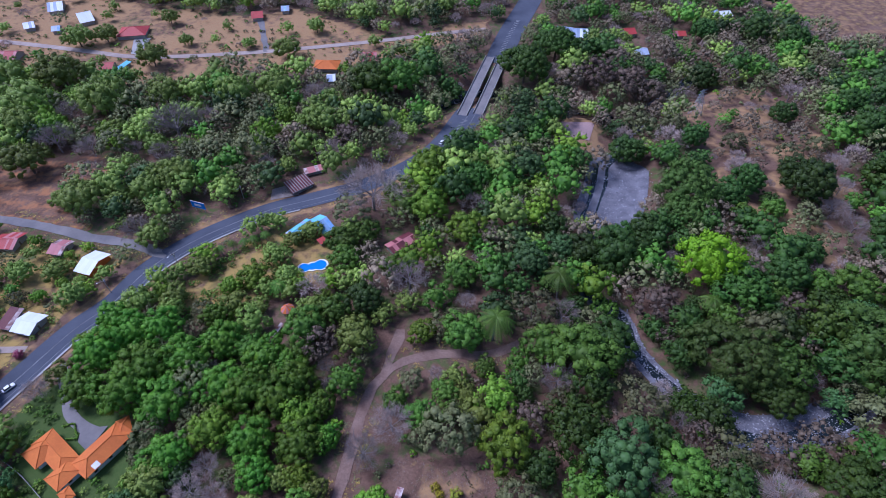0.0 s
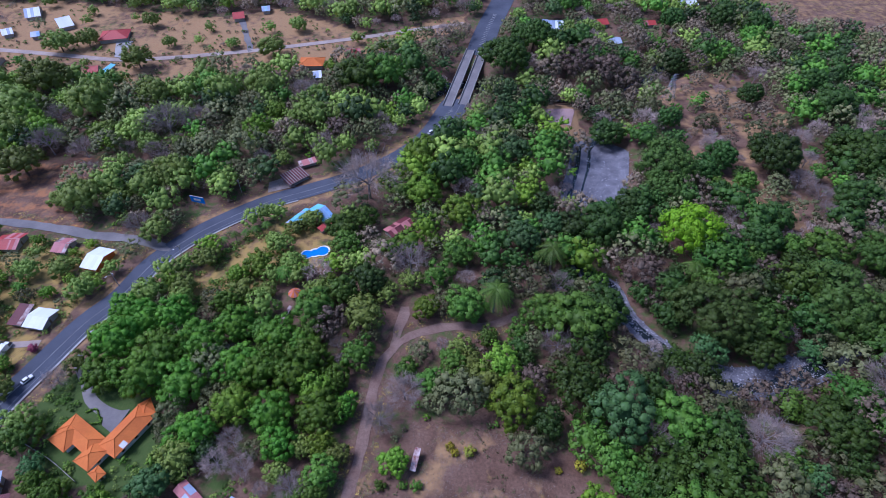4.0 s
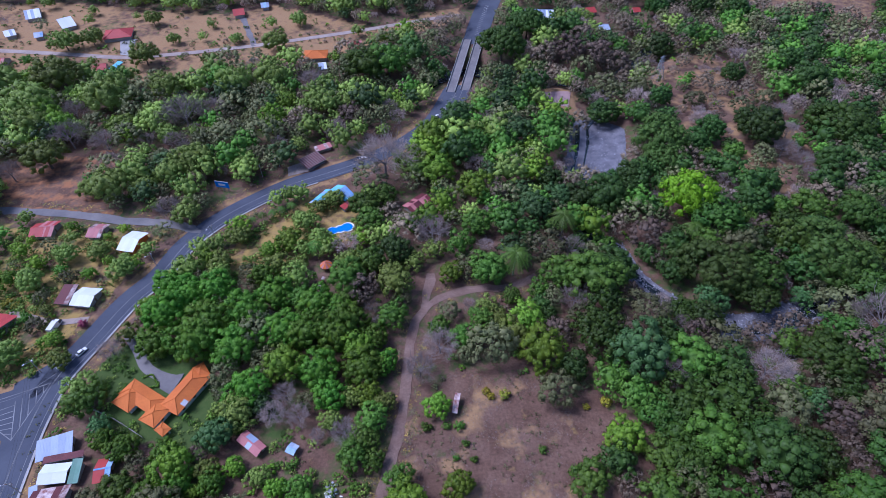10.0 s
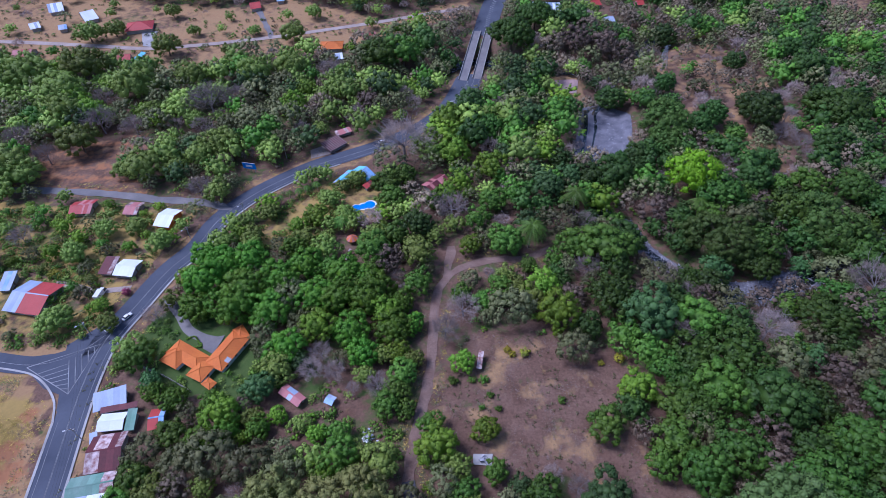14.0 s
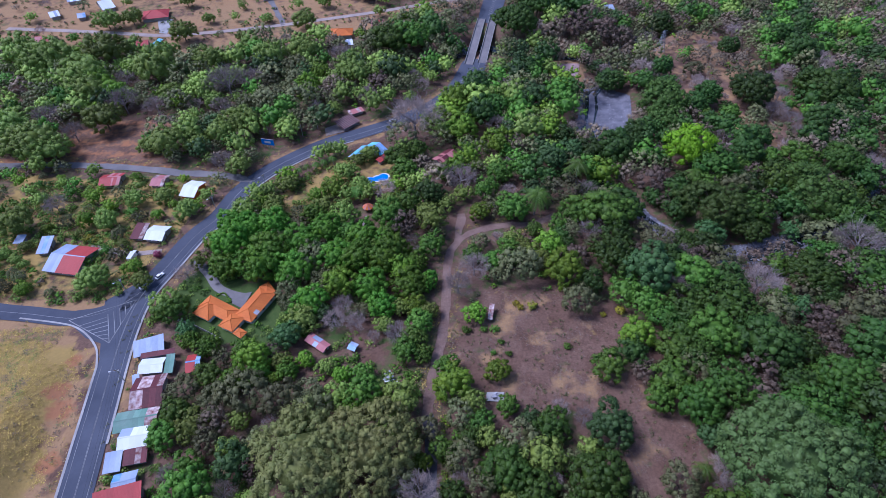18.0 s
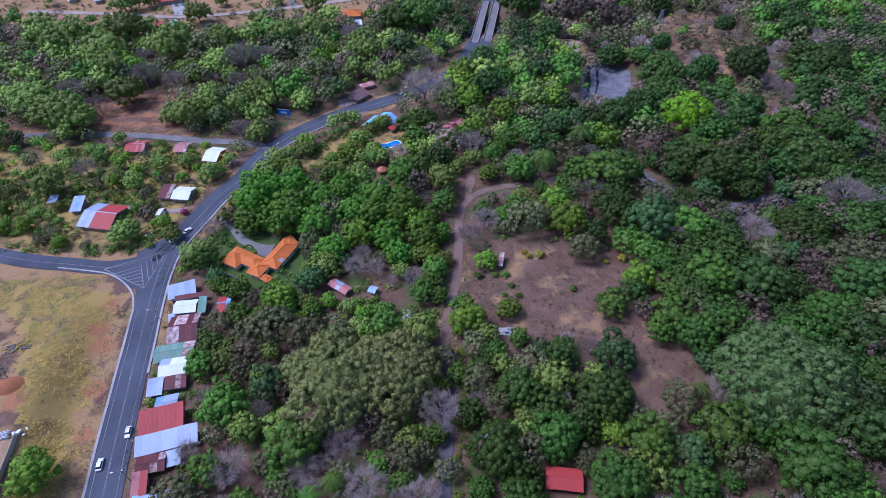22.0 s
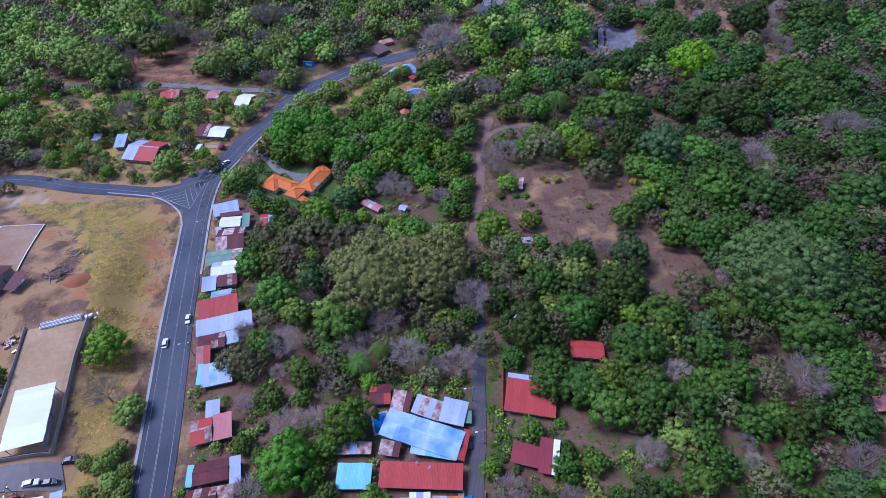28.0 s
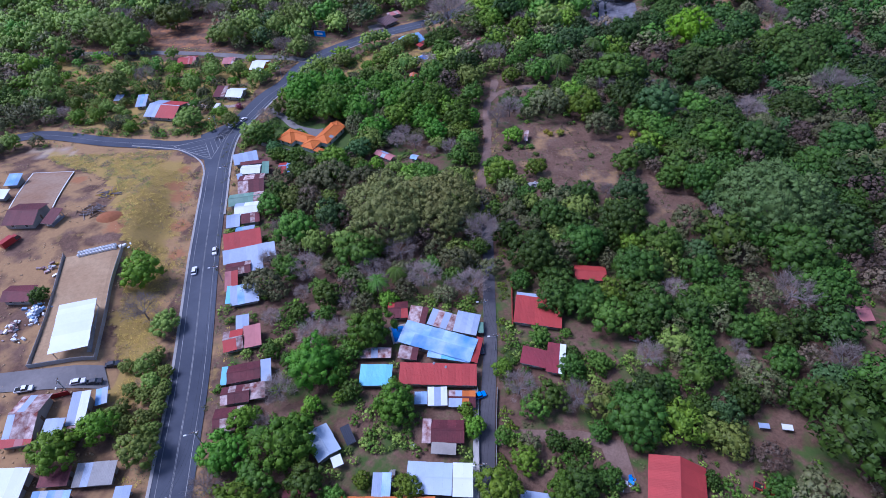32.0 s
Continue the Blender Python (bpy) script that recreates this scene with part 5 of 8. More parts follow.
hedge_run([(-134.1, 89.2), (-130.9, 90.2), (-128.6, 87.0)], "clipped bright green hedge beside the villa drive")
hedge_run([(-128.6, 87.0), (-127.3, 84.9), (-130.4, 84.4)], "clipped green hedge round the villa flower bed")
JOIN = min(range(len(MAIN)), key=lambda i: math.dist(MAIN[i], (-170.2, 60.9)))
tagged(new("kerb", mesh("kerb", *strip(offset(MAIN[:JOIN], -5.9), 0.9, 0.36, 1), "concrete")), "pale concrete kerb and gutter along the highway", "kerb", kind="structure")
tagged(new("kerb", mesh("kerb", *strip(offset(MAIN[36:90], 6.1), 0.9, 0.36, 1), "concrete")), "pale concrete gutter on the far side of the highway", "kerb", kind="structure")
DRIVE = smooth_line([(-149.0, 115.5), (-144.0, 108.5), (-139.6, 102.5), (-134.6, 94.5), (-127.3, 89.2), (-119.5, 86.4)], 2)
tagged(new("driveway", mesh("driveway", *strip(smooth_line([(-202.5, 130.4), (-194.2, 127.6), (-185.5, 123.9), (-178.6, 122.4), (-166.5, 122.6)], 3), 3.2, 0.2, 2), "pale_track")), "pale beaten track to the red-roofed house", "driveway", kind="structure")
tagged(new("driveway", mesh("driveway", *strip(DRIVE, 4.2, 0.22, 2), "worn_asphalt")), "grey paved driveway to the villa", "driveway", kind="structure")
ground_sheet("forecourt", ((-127.6, 88.4), (-118.6, 89.6), (-121.6, 80.2), (-126.4, 83.6)), 0.25, "worn_asphalt", "grey paved forecourt of the villa", "driveway")
ground_sheet("pull_in", ((-91.0, 217.5), (-76.5, 222.0), (-83.0, 231.0), (-92.0, 226.5)), 0.16, "pale_track", "beaten gravel pull-in beside the roadside shelter", "pull-in")
ground_sheet("plaza", ((74.3, 294.3), (95.3, 293.3), (88.4, 275.0), (73.7, 275.3)), 0.2, "court", "pinkish paved court by the river", "court")
ground_sheet("yard_street", ((-221.8, -57.6), (-181.5, -57.5), (-177.4, -66.3), (-218.6, -64.3)), 0.2, "worn_asphalt", "grey paved yard street with parked cars", "street")
ground_sheet("pitch", ((-251.2, 59.9), (-233.4, 59.9), (-227.5, 24.5), (-245.5, 26.8)), 0.4, "pitch_earth", "bare earth sports pitch", "pitch")
ground_sheet("works_floor", ((-210.2, -6.8), (-191.5, -4.7), (-185.1, -54.3), (-203.1, -55.3)), 0.4, "tan_dirt", "bare levelled works yard floor", "yard")
ground_sheet("house_drive", ((-232.4, 384.3), (-225.8, 382.6), (-226.3, 409.1), (-240.2, 410.9)), 0.2, "concrete", "white concrete drive of the red-roofed house", "driveway")
ground_sheet("lane_paving", ((-66.5, -81.1), (-64.5, -81.4), (-70.1, -114.5), (-71.7, -114.2)), 0.2, "concrete", "grey concrete pavement strip by the lane", "pavement")
ground_sheet("dirt_yard", ((-34.0, -101.5), (-27.0, -103.0), (-28.0, -117.0), (-33.5, -117.0)), 0.14, "dirt", "beaten earth yard beside the barn", "yard")
tagged(new("driveway", mesh("driveway", *strip(smooth_line([(-63.2, -98.6), (-58.0, -97.5), (-49.3, -98.6), (-38.2, -100.4), (-31.0, -104.0)], 2), 3.6, 0.12, 3), "dirt")), "beaten earth drive between the gardens", "driveway", kind="structure")

# ---- road markings ----
for s, w, k in ((-0.12, 0.14, "centre"), (0.16, 0.14, "centre"), (-4.0, 0.16, "edge"), (4.0, 0.16, "edge")):
    tagged(new("road_marking", mesh("road_marking", *strip(offset(MAIN[:JOIN] if s < -3 else MAIN, s), w, 0.27, 1), "paint")), "worn pale %s line on the highway" % k, "road marking", kind="structure")
tagged(new("road_marking", mesh("road_marking", *strip(offset(WEST, 0), 0.16, 0.27, 1), "paint")), "worn pale centre line on the side road", "road marking", kind="structure")
ground_sheet("junction", ((-183.0, 92.1), (-170.7, 102.8), (-163.5, 58.6), (-174.8, 60.6)), 0.21, "asphalt", "asphalt of the road junction", "junction")
ground_sheet("junction", ((-200.8, 87.5), (-178.3, 88.7), (-171.9, 65.6), (-183.9, 71.6)), 0.215, "asphalt", "asphalt of the road junction", "junction")


tagged(new("kerb", mesh("kerb", *strip(smooth_line([offset(MAIN, -5.9)[JOIN - 1], (-177.0, 64.5), (-182.4, 71.7), (-189.6, 77.8), (-198.3, 81.4), (-216.3, 86.3)], 3), 0.8, 0.36, 1), "concrete")), "curved concrete kerb round the junction corner", "kerb", kind="structure")


def bar(p, q, w, lift=0.28):
    p, q = np.array(p), np.array(q)
    n = max(1, int(np.linalg.norm(q - p) / 3))
    return strip([p + (q - p) * i / n for i in range(n + 1)], w, lift, 1)


def between(p, q, t):
    return (p[0] + (q[0] - p[0]) * t, p[1] + (q[1] - p[1]) * t)


HA, HB, HC, HD = (-194.6, 82.4), (-173.3, 67.8), (-169.2, 91.0), (-179.1, 84.1)
HATCH = [bar(p, q, 0.32) for p, q in ((HA, HB), (HB, HC), (HA, HC), (HD, HB))]
HATCH += [bar(between(HA, HB, 0.26 + 0.11 * i), between(HD, HB, 0.10 + 0.15 * i), 0.3) for i in range(6)]
HATCH += [bar(between(HD, HC, 0.2 * i), between(HB, HC, 0.2 * i), 0.3) for i in range(1, 5)]
tagged(new("road_marking", mesh("road_marking", *joined(*HATCH), "paint")), "white hatched triangle painted on the junction", "road marking", kind="structure")


LINES = [bar(p, q, 0.4, 0.5) for p, q in (((-251.2, 59.9), (-233.4, 59.9)), ((-233.4, 59.9), (-227.4, 24.9)), ((-251.2, 59.9), (-245.3, 27.2)))]
tagged(new("pitch_lines", mesh("pitch_lines", *joined(*LINES), "white")), "white lines round the bare sports pitch", "marking", kind="structure")


# the carriageways spread apart towards the bridges
FLARE = [p for p in MAIN if p[1] > 255]
V, F = wide_strip(FLARE, [11.5 + 7.5 * step(255, 296, p[1]) for p in FLARE], 0.235, 4)
tagged(new("road_flare", mesh("road_flare", V, F, "asphalt")), "widening asphalt approach to the two bridges", "road", kind="structure")
ISLANDS = []
for spine in ([p for p in MAIN if 268 < p[1] < 296], [p for p in NORTH if 384 < p[1] < 440]):
    side_a, side_b = offset(spine, -1.7), offset(spine, 1.7)
    ISLANDS += [bar(side_a[i], side_b[min(i + 1, len(spine) - 1)], 0.5) for i in range(0, len(spine), 1)]
tagged(new("road_marking", mesh("road_marking", *joined(*ISLANDS), "paint")), "worn pale hatching between the carriageways at the bridges", "road marking", kind="structure")

# ---- bridges ----
def bridge(line, label):
    a, b = line
    d = (b - a) / np.linalg.norm(b - a)
    L = np.linalg.norm(b - a)
    z0, z1 = ground_z(*(a - d * 4)) + 0.3, ground_z(*(b + d * 4)) + 0.3
    ob = thing("bridge", a[0], a[1], z0, math.degrees(math.atan2(d[1], d[0])), label, "bridge")
    def beam(y0, y1, lo, hi):
        return [(0, y0, lo), (L, y0, lo + z1 - z0), (L, y1, lo + z1 - z0), (0, y1, lo), (0, y0, hi), (L, y0, hi + z1 - z0), (L, y1, hi + z1 - z0), (0, y1, hi)], box(0, 0, 0, 1, 1, 1)[1]
    part("deck", mesh("deck", *beam(-3.0, 3.0, -1.0, 0.0), "worn_asphalt"), ob)
    for s in (-1, 1):
        part("parapet", mesh("parapet", *beam(s * 3.15 - 0.15, s * 3.15 + 0.15, -0.6, 0.95), "concrete"), ob, "pale concrete parapet")
    for x in (L * 0.3, L * 0.7):
        part("pier", mesh("pier", *box(x - 0.6, -2, -12, x + 0.6, 2, -1.0), "concrete"), ob)


bridge([np.array(p) for p in ((12.0, 301.7), (34.8, 379.2))], "narrow concrete bridge with pale parapets")
bridge([np.array(p) for p in ((22.4, 303.0), (45.0, 379.2))], "second narrow concrete bridge beside the first")
STREAM_LINE = smooth_line(STREAM, 4)
tagged(new("water_stream", mesh("water_stream", *strip(STREAM_LINE, 9, 0.5, 3), "water")), "dark stream under the bridges", "stream", kind="structure")

# ---- river ----
RIVER_LINE = smooth_line(RIVER, 5)
GRAVEL = [(103.0, 241.0), (94.0, 222.4), (88.0, 212.0)]
BEND = [(108.0, 91.0), (121.0, 89.0), (139.0, 93.5), (163.3, 102.0)]


def bed_width(p):
    return 9 + 25 * (1 - step(10, 26, seg_dist(p[0], p[1], GRAVEL))) + 6 * (1 - step(8, 22, seg_dist(p[0], p[1], BEND[:3])))


WIDE = [bed_width(p) for p in RIVER_LINE]
tagged(new("river_bed", mesh("river_bed", *wide_strip(RIVER_LINE, WIDE, 0.40), "gravel")), "grey gravel river bed", "river bed", kind="structure")
tagged(new("water_river", mesh("water_river", *wide_strip([offset(RIVER_LINE, 0.36 * (w - 9))[i] for i, w in enumerate(WIDE)], [5.0 + 1.2 * math.sin(i * 0.7) + (3.0 if w > 20 else 0) for i, w in enumerate(WIDE)], 0.50, 3), "water")), "dark shallow river between stones", "river", kind="structure")


def stones():
    r = random.Random(3)
    V, F = [], []
    broad = [p for p in RIVER_LINE if seg_dist(p[0], p[1], GRAVEL) < 16 or seg_dist(p[0], p[1], BEND) < 10 or 100 < p[1] < 150]
    for n in range(5600):
        p = broad[r.randrange(len(broad))] if n % 6 > 1 else RIVER_LINE[r.randrange(len(RIVER_LINE))] if n % 6 else STREAM_LINE[r.randrange(len(STREAM_LINE))]
        h = bed_width(p) * 0.5
        x, y = p[0] + r.uniform(-h, h), p[1] + r.uniform(-h, h)
        s = r.uniform(0.14, 0.42) * (1.7 if r.random() < 0.06 else 1)
        z = ground_z(x, y)
        k = len(V)
        V += [(x + v[0] * s * r.uniform(0.7, 1.2), y + v[1] * s * r.uniform(0.7, 1.2), z + 0.45 + v[2] * s * 0.6) for v in CORE_V]
        F += [tuple(i + k for i in f) for f in CORE_F]
    tagged(new("river_stones", mesh("river_stones", V, F, "stone")), "pale rounded boulders in the dry river bed", "stones", kind="stuff")


stones()

# ---- pools ----
def pool(cx, cy, lobes, label):
    g = ground_z(cx, cy)
    ob = thing("swimming_pool", cx, cy, g, 0, label, "pool")
    def ring(grow, z):
        out = []
        for i in range(40):
            a = 2 * math.pi * i / 40
            best = 0
            for lx, ly, lr in lobes:
                ux, uy = math.cos(a), math.sin(a)
                b = lx * ux + ly * uy
                disc = b * b - (lx * lx + ly * ly - lr * lr)
                if disc > 0:
                    best = max(best, b + math.sqrt(disc))
            out.append((math.cos(a) * (best + grow), math.sin(a) * (best + grow), z))
        return out
    o, i2 = ring(0.8, 0.35), ring(0, 0.35)
    part("water", mesh("water", ring(0.05, 0.3), [tuple(range(40))], "pool"), ob)
    part("coping", mesh("coping", o + i2 + ring(0.8, -0.5) + ring(0, -0.3), [(k, (k + 1) % 40, 40 + (k + 1) % 40, 40 + k) for k in range(40)] + [(80 + k, 80 + (k + 1) % 40, (k + 1) % 40, k) for k in range(40)] + [(40 + k, 40 + (k + 1) % 40, 120 + (k + 1) % 40, 120 + k) for k in range(40)], "white"), ob, "white pool coping")


pool(-60.3, 168.8, ((-3.6, -0.6, 2.6), (0, 0.2, 2.2), (3.4, 1.2, 3.0)), "kidney-shaped swimming pool with bright blue water")
px, py = -87.4, -56.6
basin = thing("swimming_pool", px, py, ground_z(px, py), 8, "small rectangular swimming pool with blue water behind the blue-roofed house", "pool")
part("water", mesh("water", *box(-2.1, -3.0, -0.3, 2.1, 3.0, 0.42), "pool"), basin)
for rim in ((-2.7, -3.6, 2.7, -3.0), (-2.7, 3.0, 2.7, 3.6), (-2.7, -3.0, -2.1, 3.0), (2.1, -3.0, 2.7, 3.0)):
    part("rim", mesh("rim", *box(rim[0], rim[1], -0.3, rim[2], rim[3], 0.55), "concrete"), basin)


def round_hut(x, y, r, label):
    ob = thing("round_hut", x, y, ground_z(x, y), 0, label, "hut")
    n = 12
    V = [(0, 0, 2.6 + r * 0.6)] + [(r * math.cos(2 * math.pi * i / n), r * math.sin(2 * math.pi * i / n), 2.4) for i in range(n)]
    for i in range(n):
        a, b, c = V[0], V[1 + i], V[1 + (i + 1) % n]
        part("roof_slope", mesh("roof_slope", [a, b, c, (0, 0, a[2] - 0.1), (b[0], b[1], b[2] - 0.1), (c[0], c[1], c[2] - 0.1)], [(0, 1, 2), (3, 5, 4), (1, 4, 5, 2)], "pink_roof" if i % 2 else "orange_tile"), ob)
    for i in range(0, n, 2):
        x0, y0 = 0.85 * V[1 + i][0], 0.85 * V[1 + i][1]
        part("post", mesh("post", *tube((x0, y0, -0.5), (x0, y0, 2.45), 0.09, 0.08), "wood"), ob)
    part("finial", mesh("finial", *tube((0, 0, V[0][2] - 0.1), (0, 0, V[0][2] + 0.4), 0.15, 0.05), "orange_tile"), ob)


round_hut(-65.8, 142.0, 2.9, "round open garden hut with a pale orange conical roof")


# ---- billboard ----
def billboard(p, q, label):
    p, q = np.array(p), np.array(q)
    d = q - p
    ob = thing("billboard", p[0], p[1], ground_z(*p), math.degrees(math.atan2(d[1], d[0])), label, "billboard")
    L = np.linalg.norm(d)
    face = part("board", mesh("board", *box(0, -0.15, 2.6, L, 0.15, 6.4), "billboard"), ob)
    part("frame", mesh("frame", *joined(box(-0.1, -0.2, 2.45, L + 0.1, 0.2, 2.6), box(-0.1, -0.2, 6.4, L + 0.1, 0.2, 6.55)), "steel"), face)
    part("emblem", mesh("emblem", *box(L * 0.25, -0.19, 3.8, L * 0.75, -0.15, 5.2), "white"), face, "pale worn patch on the blue board")
    for x in (L * 0.15, L * 0.5, L * 0.85):
        part("post", mesh("post", *box(x - 0.12, 0.15, -0.5, x + 0.12, 0.4, 6.3), "steel"), ob)


billboard((-128.6, 209.7), (-121.0, 207.1), "blue roadside billboard on steel posts")


# ---- poles and wires ----
def pole(x, y, rot, label, h=9.0, lamp=True):
    ob = thing("utility_pole", x, y, ground_z(x, y), rot, label, "pole", "poles along the roads")
    part("shaft", mesh("shaft", *tube((0, 0, -0.4), (0, 0, h), 0.17, 0.11, 8), "concrete"), ob)
    arm = part("crossarm", mesh("crossarm", *box(-1.2, -0.07, h - 0.7, 1.2, 0.07, h - 0.55), "wood"), ob)
    for s in (-1.0, 0.0, 1.0):
        part("insulator", mesh("insulator", *tube((s, 0, h - 0.55), (s, 0, h - 0.3), 0.07, 0.05), "white"), arm)
    part("transformer", mesh("transformer", *tube((0.35, 0.25, h - 2.2), (0.35, 0.25, h - 1.2), 0.28, 0.28, 10), "steel"), ob)
    if lamp:
        la = part("lamp_arm", mesh("lamp_arm", *tube((0, 0, h - 1.4), (-2.2, 0, h - 0.9), 0.05, 0.04), "steel"), ob)
        part("lamp_head", mesh("lamp_head", *joined(box(-2.9, -0.17, h - 0.98, -2.1, 0.17, h - 0.82), box(-2.8, -0.13, h - 1.03, -2.2, 0.13, h - 0.98)), "white"), la)
    return (x, y, ground_z(x, y) + h - 0.4)


ROWP = [pole(*p, "grey concrete utility pole with crossarm and street lamp by the highway") for p in (
    (-144.7, -89.1, 10), (-152.0, -21.0, 8), (-160.6, 47.5, 5), (-148.7, -106.4, 12))]
NORTHP = [pole(*p, "utility pole with crossarm beside the highway bend") for p in ((-175.1, 96.7, 40), (-146.4, 153.2, 45), (-122.1, 169.2, 50), (-105.3, 218.8, 70), (-96.4, 226.9, 70))]
LANEP = [pole(*p, "utility pole beside the narrow lane") for p in ((-56.8, -67.4, 0), (-68.5, -108.0, 0), (-57.8, -52.4, 0))]
YARDP = [pole(-187.7, -67.7, 100, "street lamp pole in the yard street", 8.0)]


def wires(tops, label):
    bits = []
    for (x0, y0, z0), (x1, y1, z1) in zip(tops[:-1], tops[1:]):
        for s in (-1.0, 0.0, 1.0):
            last = None
            for i in range(9):
                t = i / 8
                p = (x0 + (x1 - x0) * t + s, y0 + (y1 - y0) * t, z0 + (z1 - z0) * t - 1.6 * 4 * t * (1 - t))
                if last:
                    bits.append(tube(last, p, 0.025, 0.025, 3))
                last = p
    tagged(new("power_line", mesh("power_line", *joined(*bits), "rubber")), label, "cable")


wires([ROWP[3], ROWP[0], ROWP[1], ROWP[2], NORTHP[0], NORTHP[1], NORTHP[2]], "thin black power lines strung along the highway poles")
wires([NORTHP[3], NORTHP[4]], "thin black power lines beside the road bend")
wires([LANEP[1], LANEP[0], LANEP[2]], "thin black power lines along the lane")


def pylon(x, y, h, label):
    """A tapered lattice tower on four legs with three crossarms."""
    ob = thing("power_pylon", x, y, ground_z(x, y), 25, label, "pylon")
    def corner(k, z):
        w = 2.6 * (1 - z / h) + 0.35
        return (w * (1 if k in (0, 3) else -1), w * (1 if k < 2 else -1), z)
    for k in range(4):
        part("leg", mesh("leg", *tube(corner(k, -0.5), corner(k, h), 0.16, 0.10, 4), "steel"), ob)
    n = 7
    for i in range(n):
        z0, z1 = h * i / n, h * (i + 1) / n
        bits = []
        for k in range(4):
            bits += [tube(corner(k, z0), corner((k + 1) % 4, z1), 0.07, 0.07, 3), tube(corner((k + 1) % 4, z0), corner(k, z1), 0.07, 0.07, 3), tube(corner(k, z1), corner((k + 1) % 4, z1), 0.06, 0.06, 3)]
        part("bracing", mesh("bracing", *joined(*bits), "steel"), ob)
    for z in (h * 0.74, h * 0.86, h * 0.97):
        part("crossarm", mesh("crossarm", *joined(tube((-3.4, 0, z), (3.4, 0, z), 0.13, 0.13, 4), tube((-3.4, 0, z), (0, 0, z + 1.0), 0.07, 0.07, 3), tube((3.4, 0, z), (0, 0, z + 1.0), 0.07, 0.07, 3)), "steel"), ob)


pylon(161.1, 303.0, 17.0, "grey steel lattice pylon on the dry slope")


# ---- vehicles ----
def car(x, y, rot, paint, label, kind="car", z=None):
    ob = thing(kind, x, y, (ground_z(x, y) if z is None else z) + 0.22, rot, label, "truck" if kind == "box_truck" else "car", "vehicles")
    L, W = (7.0, 2.3) if kind == "box_truck" else (5.1, 1.85) if kind == "pickup_truck" else (4.4, 1.78)
    l, w = L / 2, W / 2
    prof = {"car": [(-l, 0.35), (-l, 0.85), (-l + 0.3, 0.95), (l - 1.2, 0.95), (l - 0.1, 0.78), (l, 0.4)],
            "pickup_truck": [(-l, 0.5), (-l, 1.05), (l - 1.3, 1.05), (l - 0.1, 0.95), (l, 0.5)],
            "box_truck": [(-l, 0.5), (-l, 0.8), (l, 0.8), (l, 0.5)]}[kind]
    cab = {"car": [(-l + 0.5, 0.95), (-l + 1.0, 1.45), (0.5, 1.45), (l - 1.3, 0.95)],
           "pickup_truck": [(-0.5, 1.05), (-0.35, 1.7), (0.9, 1.7), (l - 1.25, 1.05)],
           "box_truck": [(l - 1.9, 0.8), (l - 1.9, 2.2), (l - 0.6, 2.2), (l - 0.02, 1.4), (l - 0.02, 0.8)]}[kind]
    def ext(pr, half, top=1.0):
        n = len(pr)
        zs = [p[1] for p in pr]
        mid = min(zs)
        V = [(px, -half * (1 - (1 - top) * (pz - mid) / (max(zs) - mid + 1e-6)), pz) for px, pz in pr] + [(px, half * (1 - (1 - top) * (pz - mid) / (max(zs) - mid + 1e-6)), pz) for px, pz in pr]
        return V, [tuple(range(n)), tuple(range(2 * n - 1, n - 1, -1))] + [((i + 1) % n, i, n + i, n + (i + 1) % n) for i in range(n)]
    part("body", mesh("body", *ext(prof, w, 0.93), paint), ob)
    ca = part("cabin", mesh("cabin", *ext(cab, w * 0.95, 0.78), "glass"), ob, "dark glass cabin")
    x0, x1 = cab[1][0], cab[2][0]
    part("roof", mesh("roof", *box(x0, -w * 0.74, cab[1][1], x1, w * 0.74, cab[1][1] + 0.04), paint), ca)
    if kind == "pickup_truck":
        part("load_bed", mesh("load_bed", *box(-l + 0.15, -w * 0.8, 1.052, -0.6, w * 0.8, 1.07), "rubber"), ob, "dark open load bed")
    if kind == "box_truck":
        part("cargo_box", mesh("cargo_box", *box(-l, -w, 0.8, l - 2.0, w, 3.0), paint), ob)
    for sx in (-l * 0.62, l * 0.62):
        for sy in (-1, 1):
            wh = part("wheel", mesh("wheel", *tube((sx, sy * (w - 0.2), 0.12), (sx, sy * (w + 0.02), 0.12), 0.34, 0.34, 12), "rubber"), ob)
            part("rim", mesh("rim", *tube((sx, sy * (w + 0.0), 0.12), (sx, sy * (w + 0.04), 0.12), 0.2, 0.18, 8), "steel"), wh)
    for sy in (-1, 1):
        part("headlight", mesh("headlight", *box(l - 0.08, sy * w * 0.75 - 0.2, 0.6, l + 0.02, sy * w * 0.75 + 0.2, 0.75), "glass"), ob)
        part("tail_light", mesh("tail_light", *box(-l - 0.02, sy * w * 0.8 - 0.15, 0.65, -l + 0.05, sy * w * 0.8 + 0.15, 0.82), "red_paint"), ob)


car(-163.6, -14.3, 95, "white", "white saloon car on the highway")
car(-158.1, -3.4, -85, "white", "white van-like car on the highway")
car(-167.6, 98.7, 48, "white", "white car turning at the road junction")
car(-162.5, 104.7, 55, "white", "white saloon car near the road junction")
car(-178.5, 119.4, 80, "white", "white box truck parked off the highway", "box_truck")
car(-48.5, 229.4, 20, "white", "small white car on the far bend")
car(-0.7, 270.5, 60, "white", "white car before the bridges")
car(-201.3, -65.0, 5, "white", "white pickup with dark bed in the yard street", "pickup_truck")
car(-186.3, -64.0, 5, "white", "silver-white car parked in the yard street")
car(-181.9, -63.9, 5, "dark_paint", "dark blue car parked in the yard street")
car(-179.1, -57.2, 8, "dark_paint", "black car parked beside the bank")
car(-61.3, -66.8, 90, "dark_paint", "black car parked by the lane wall")
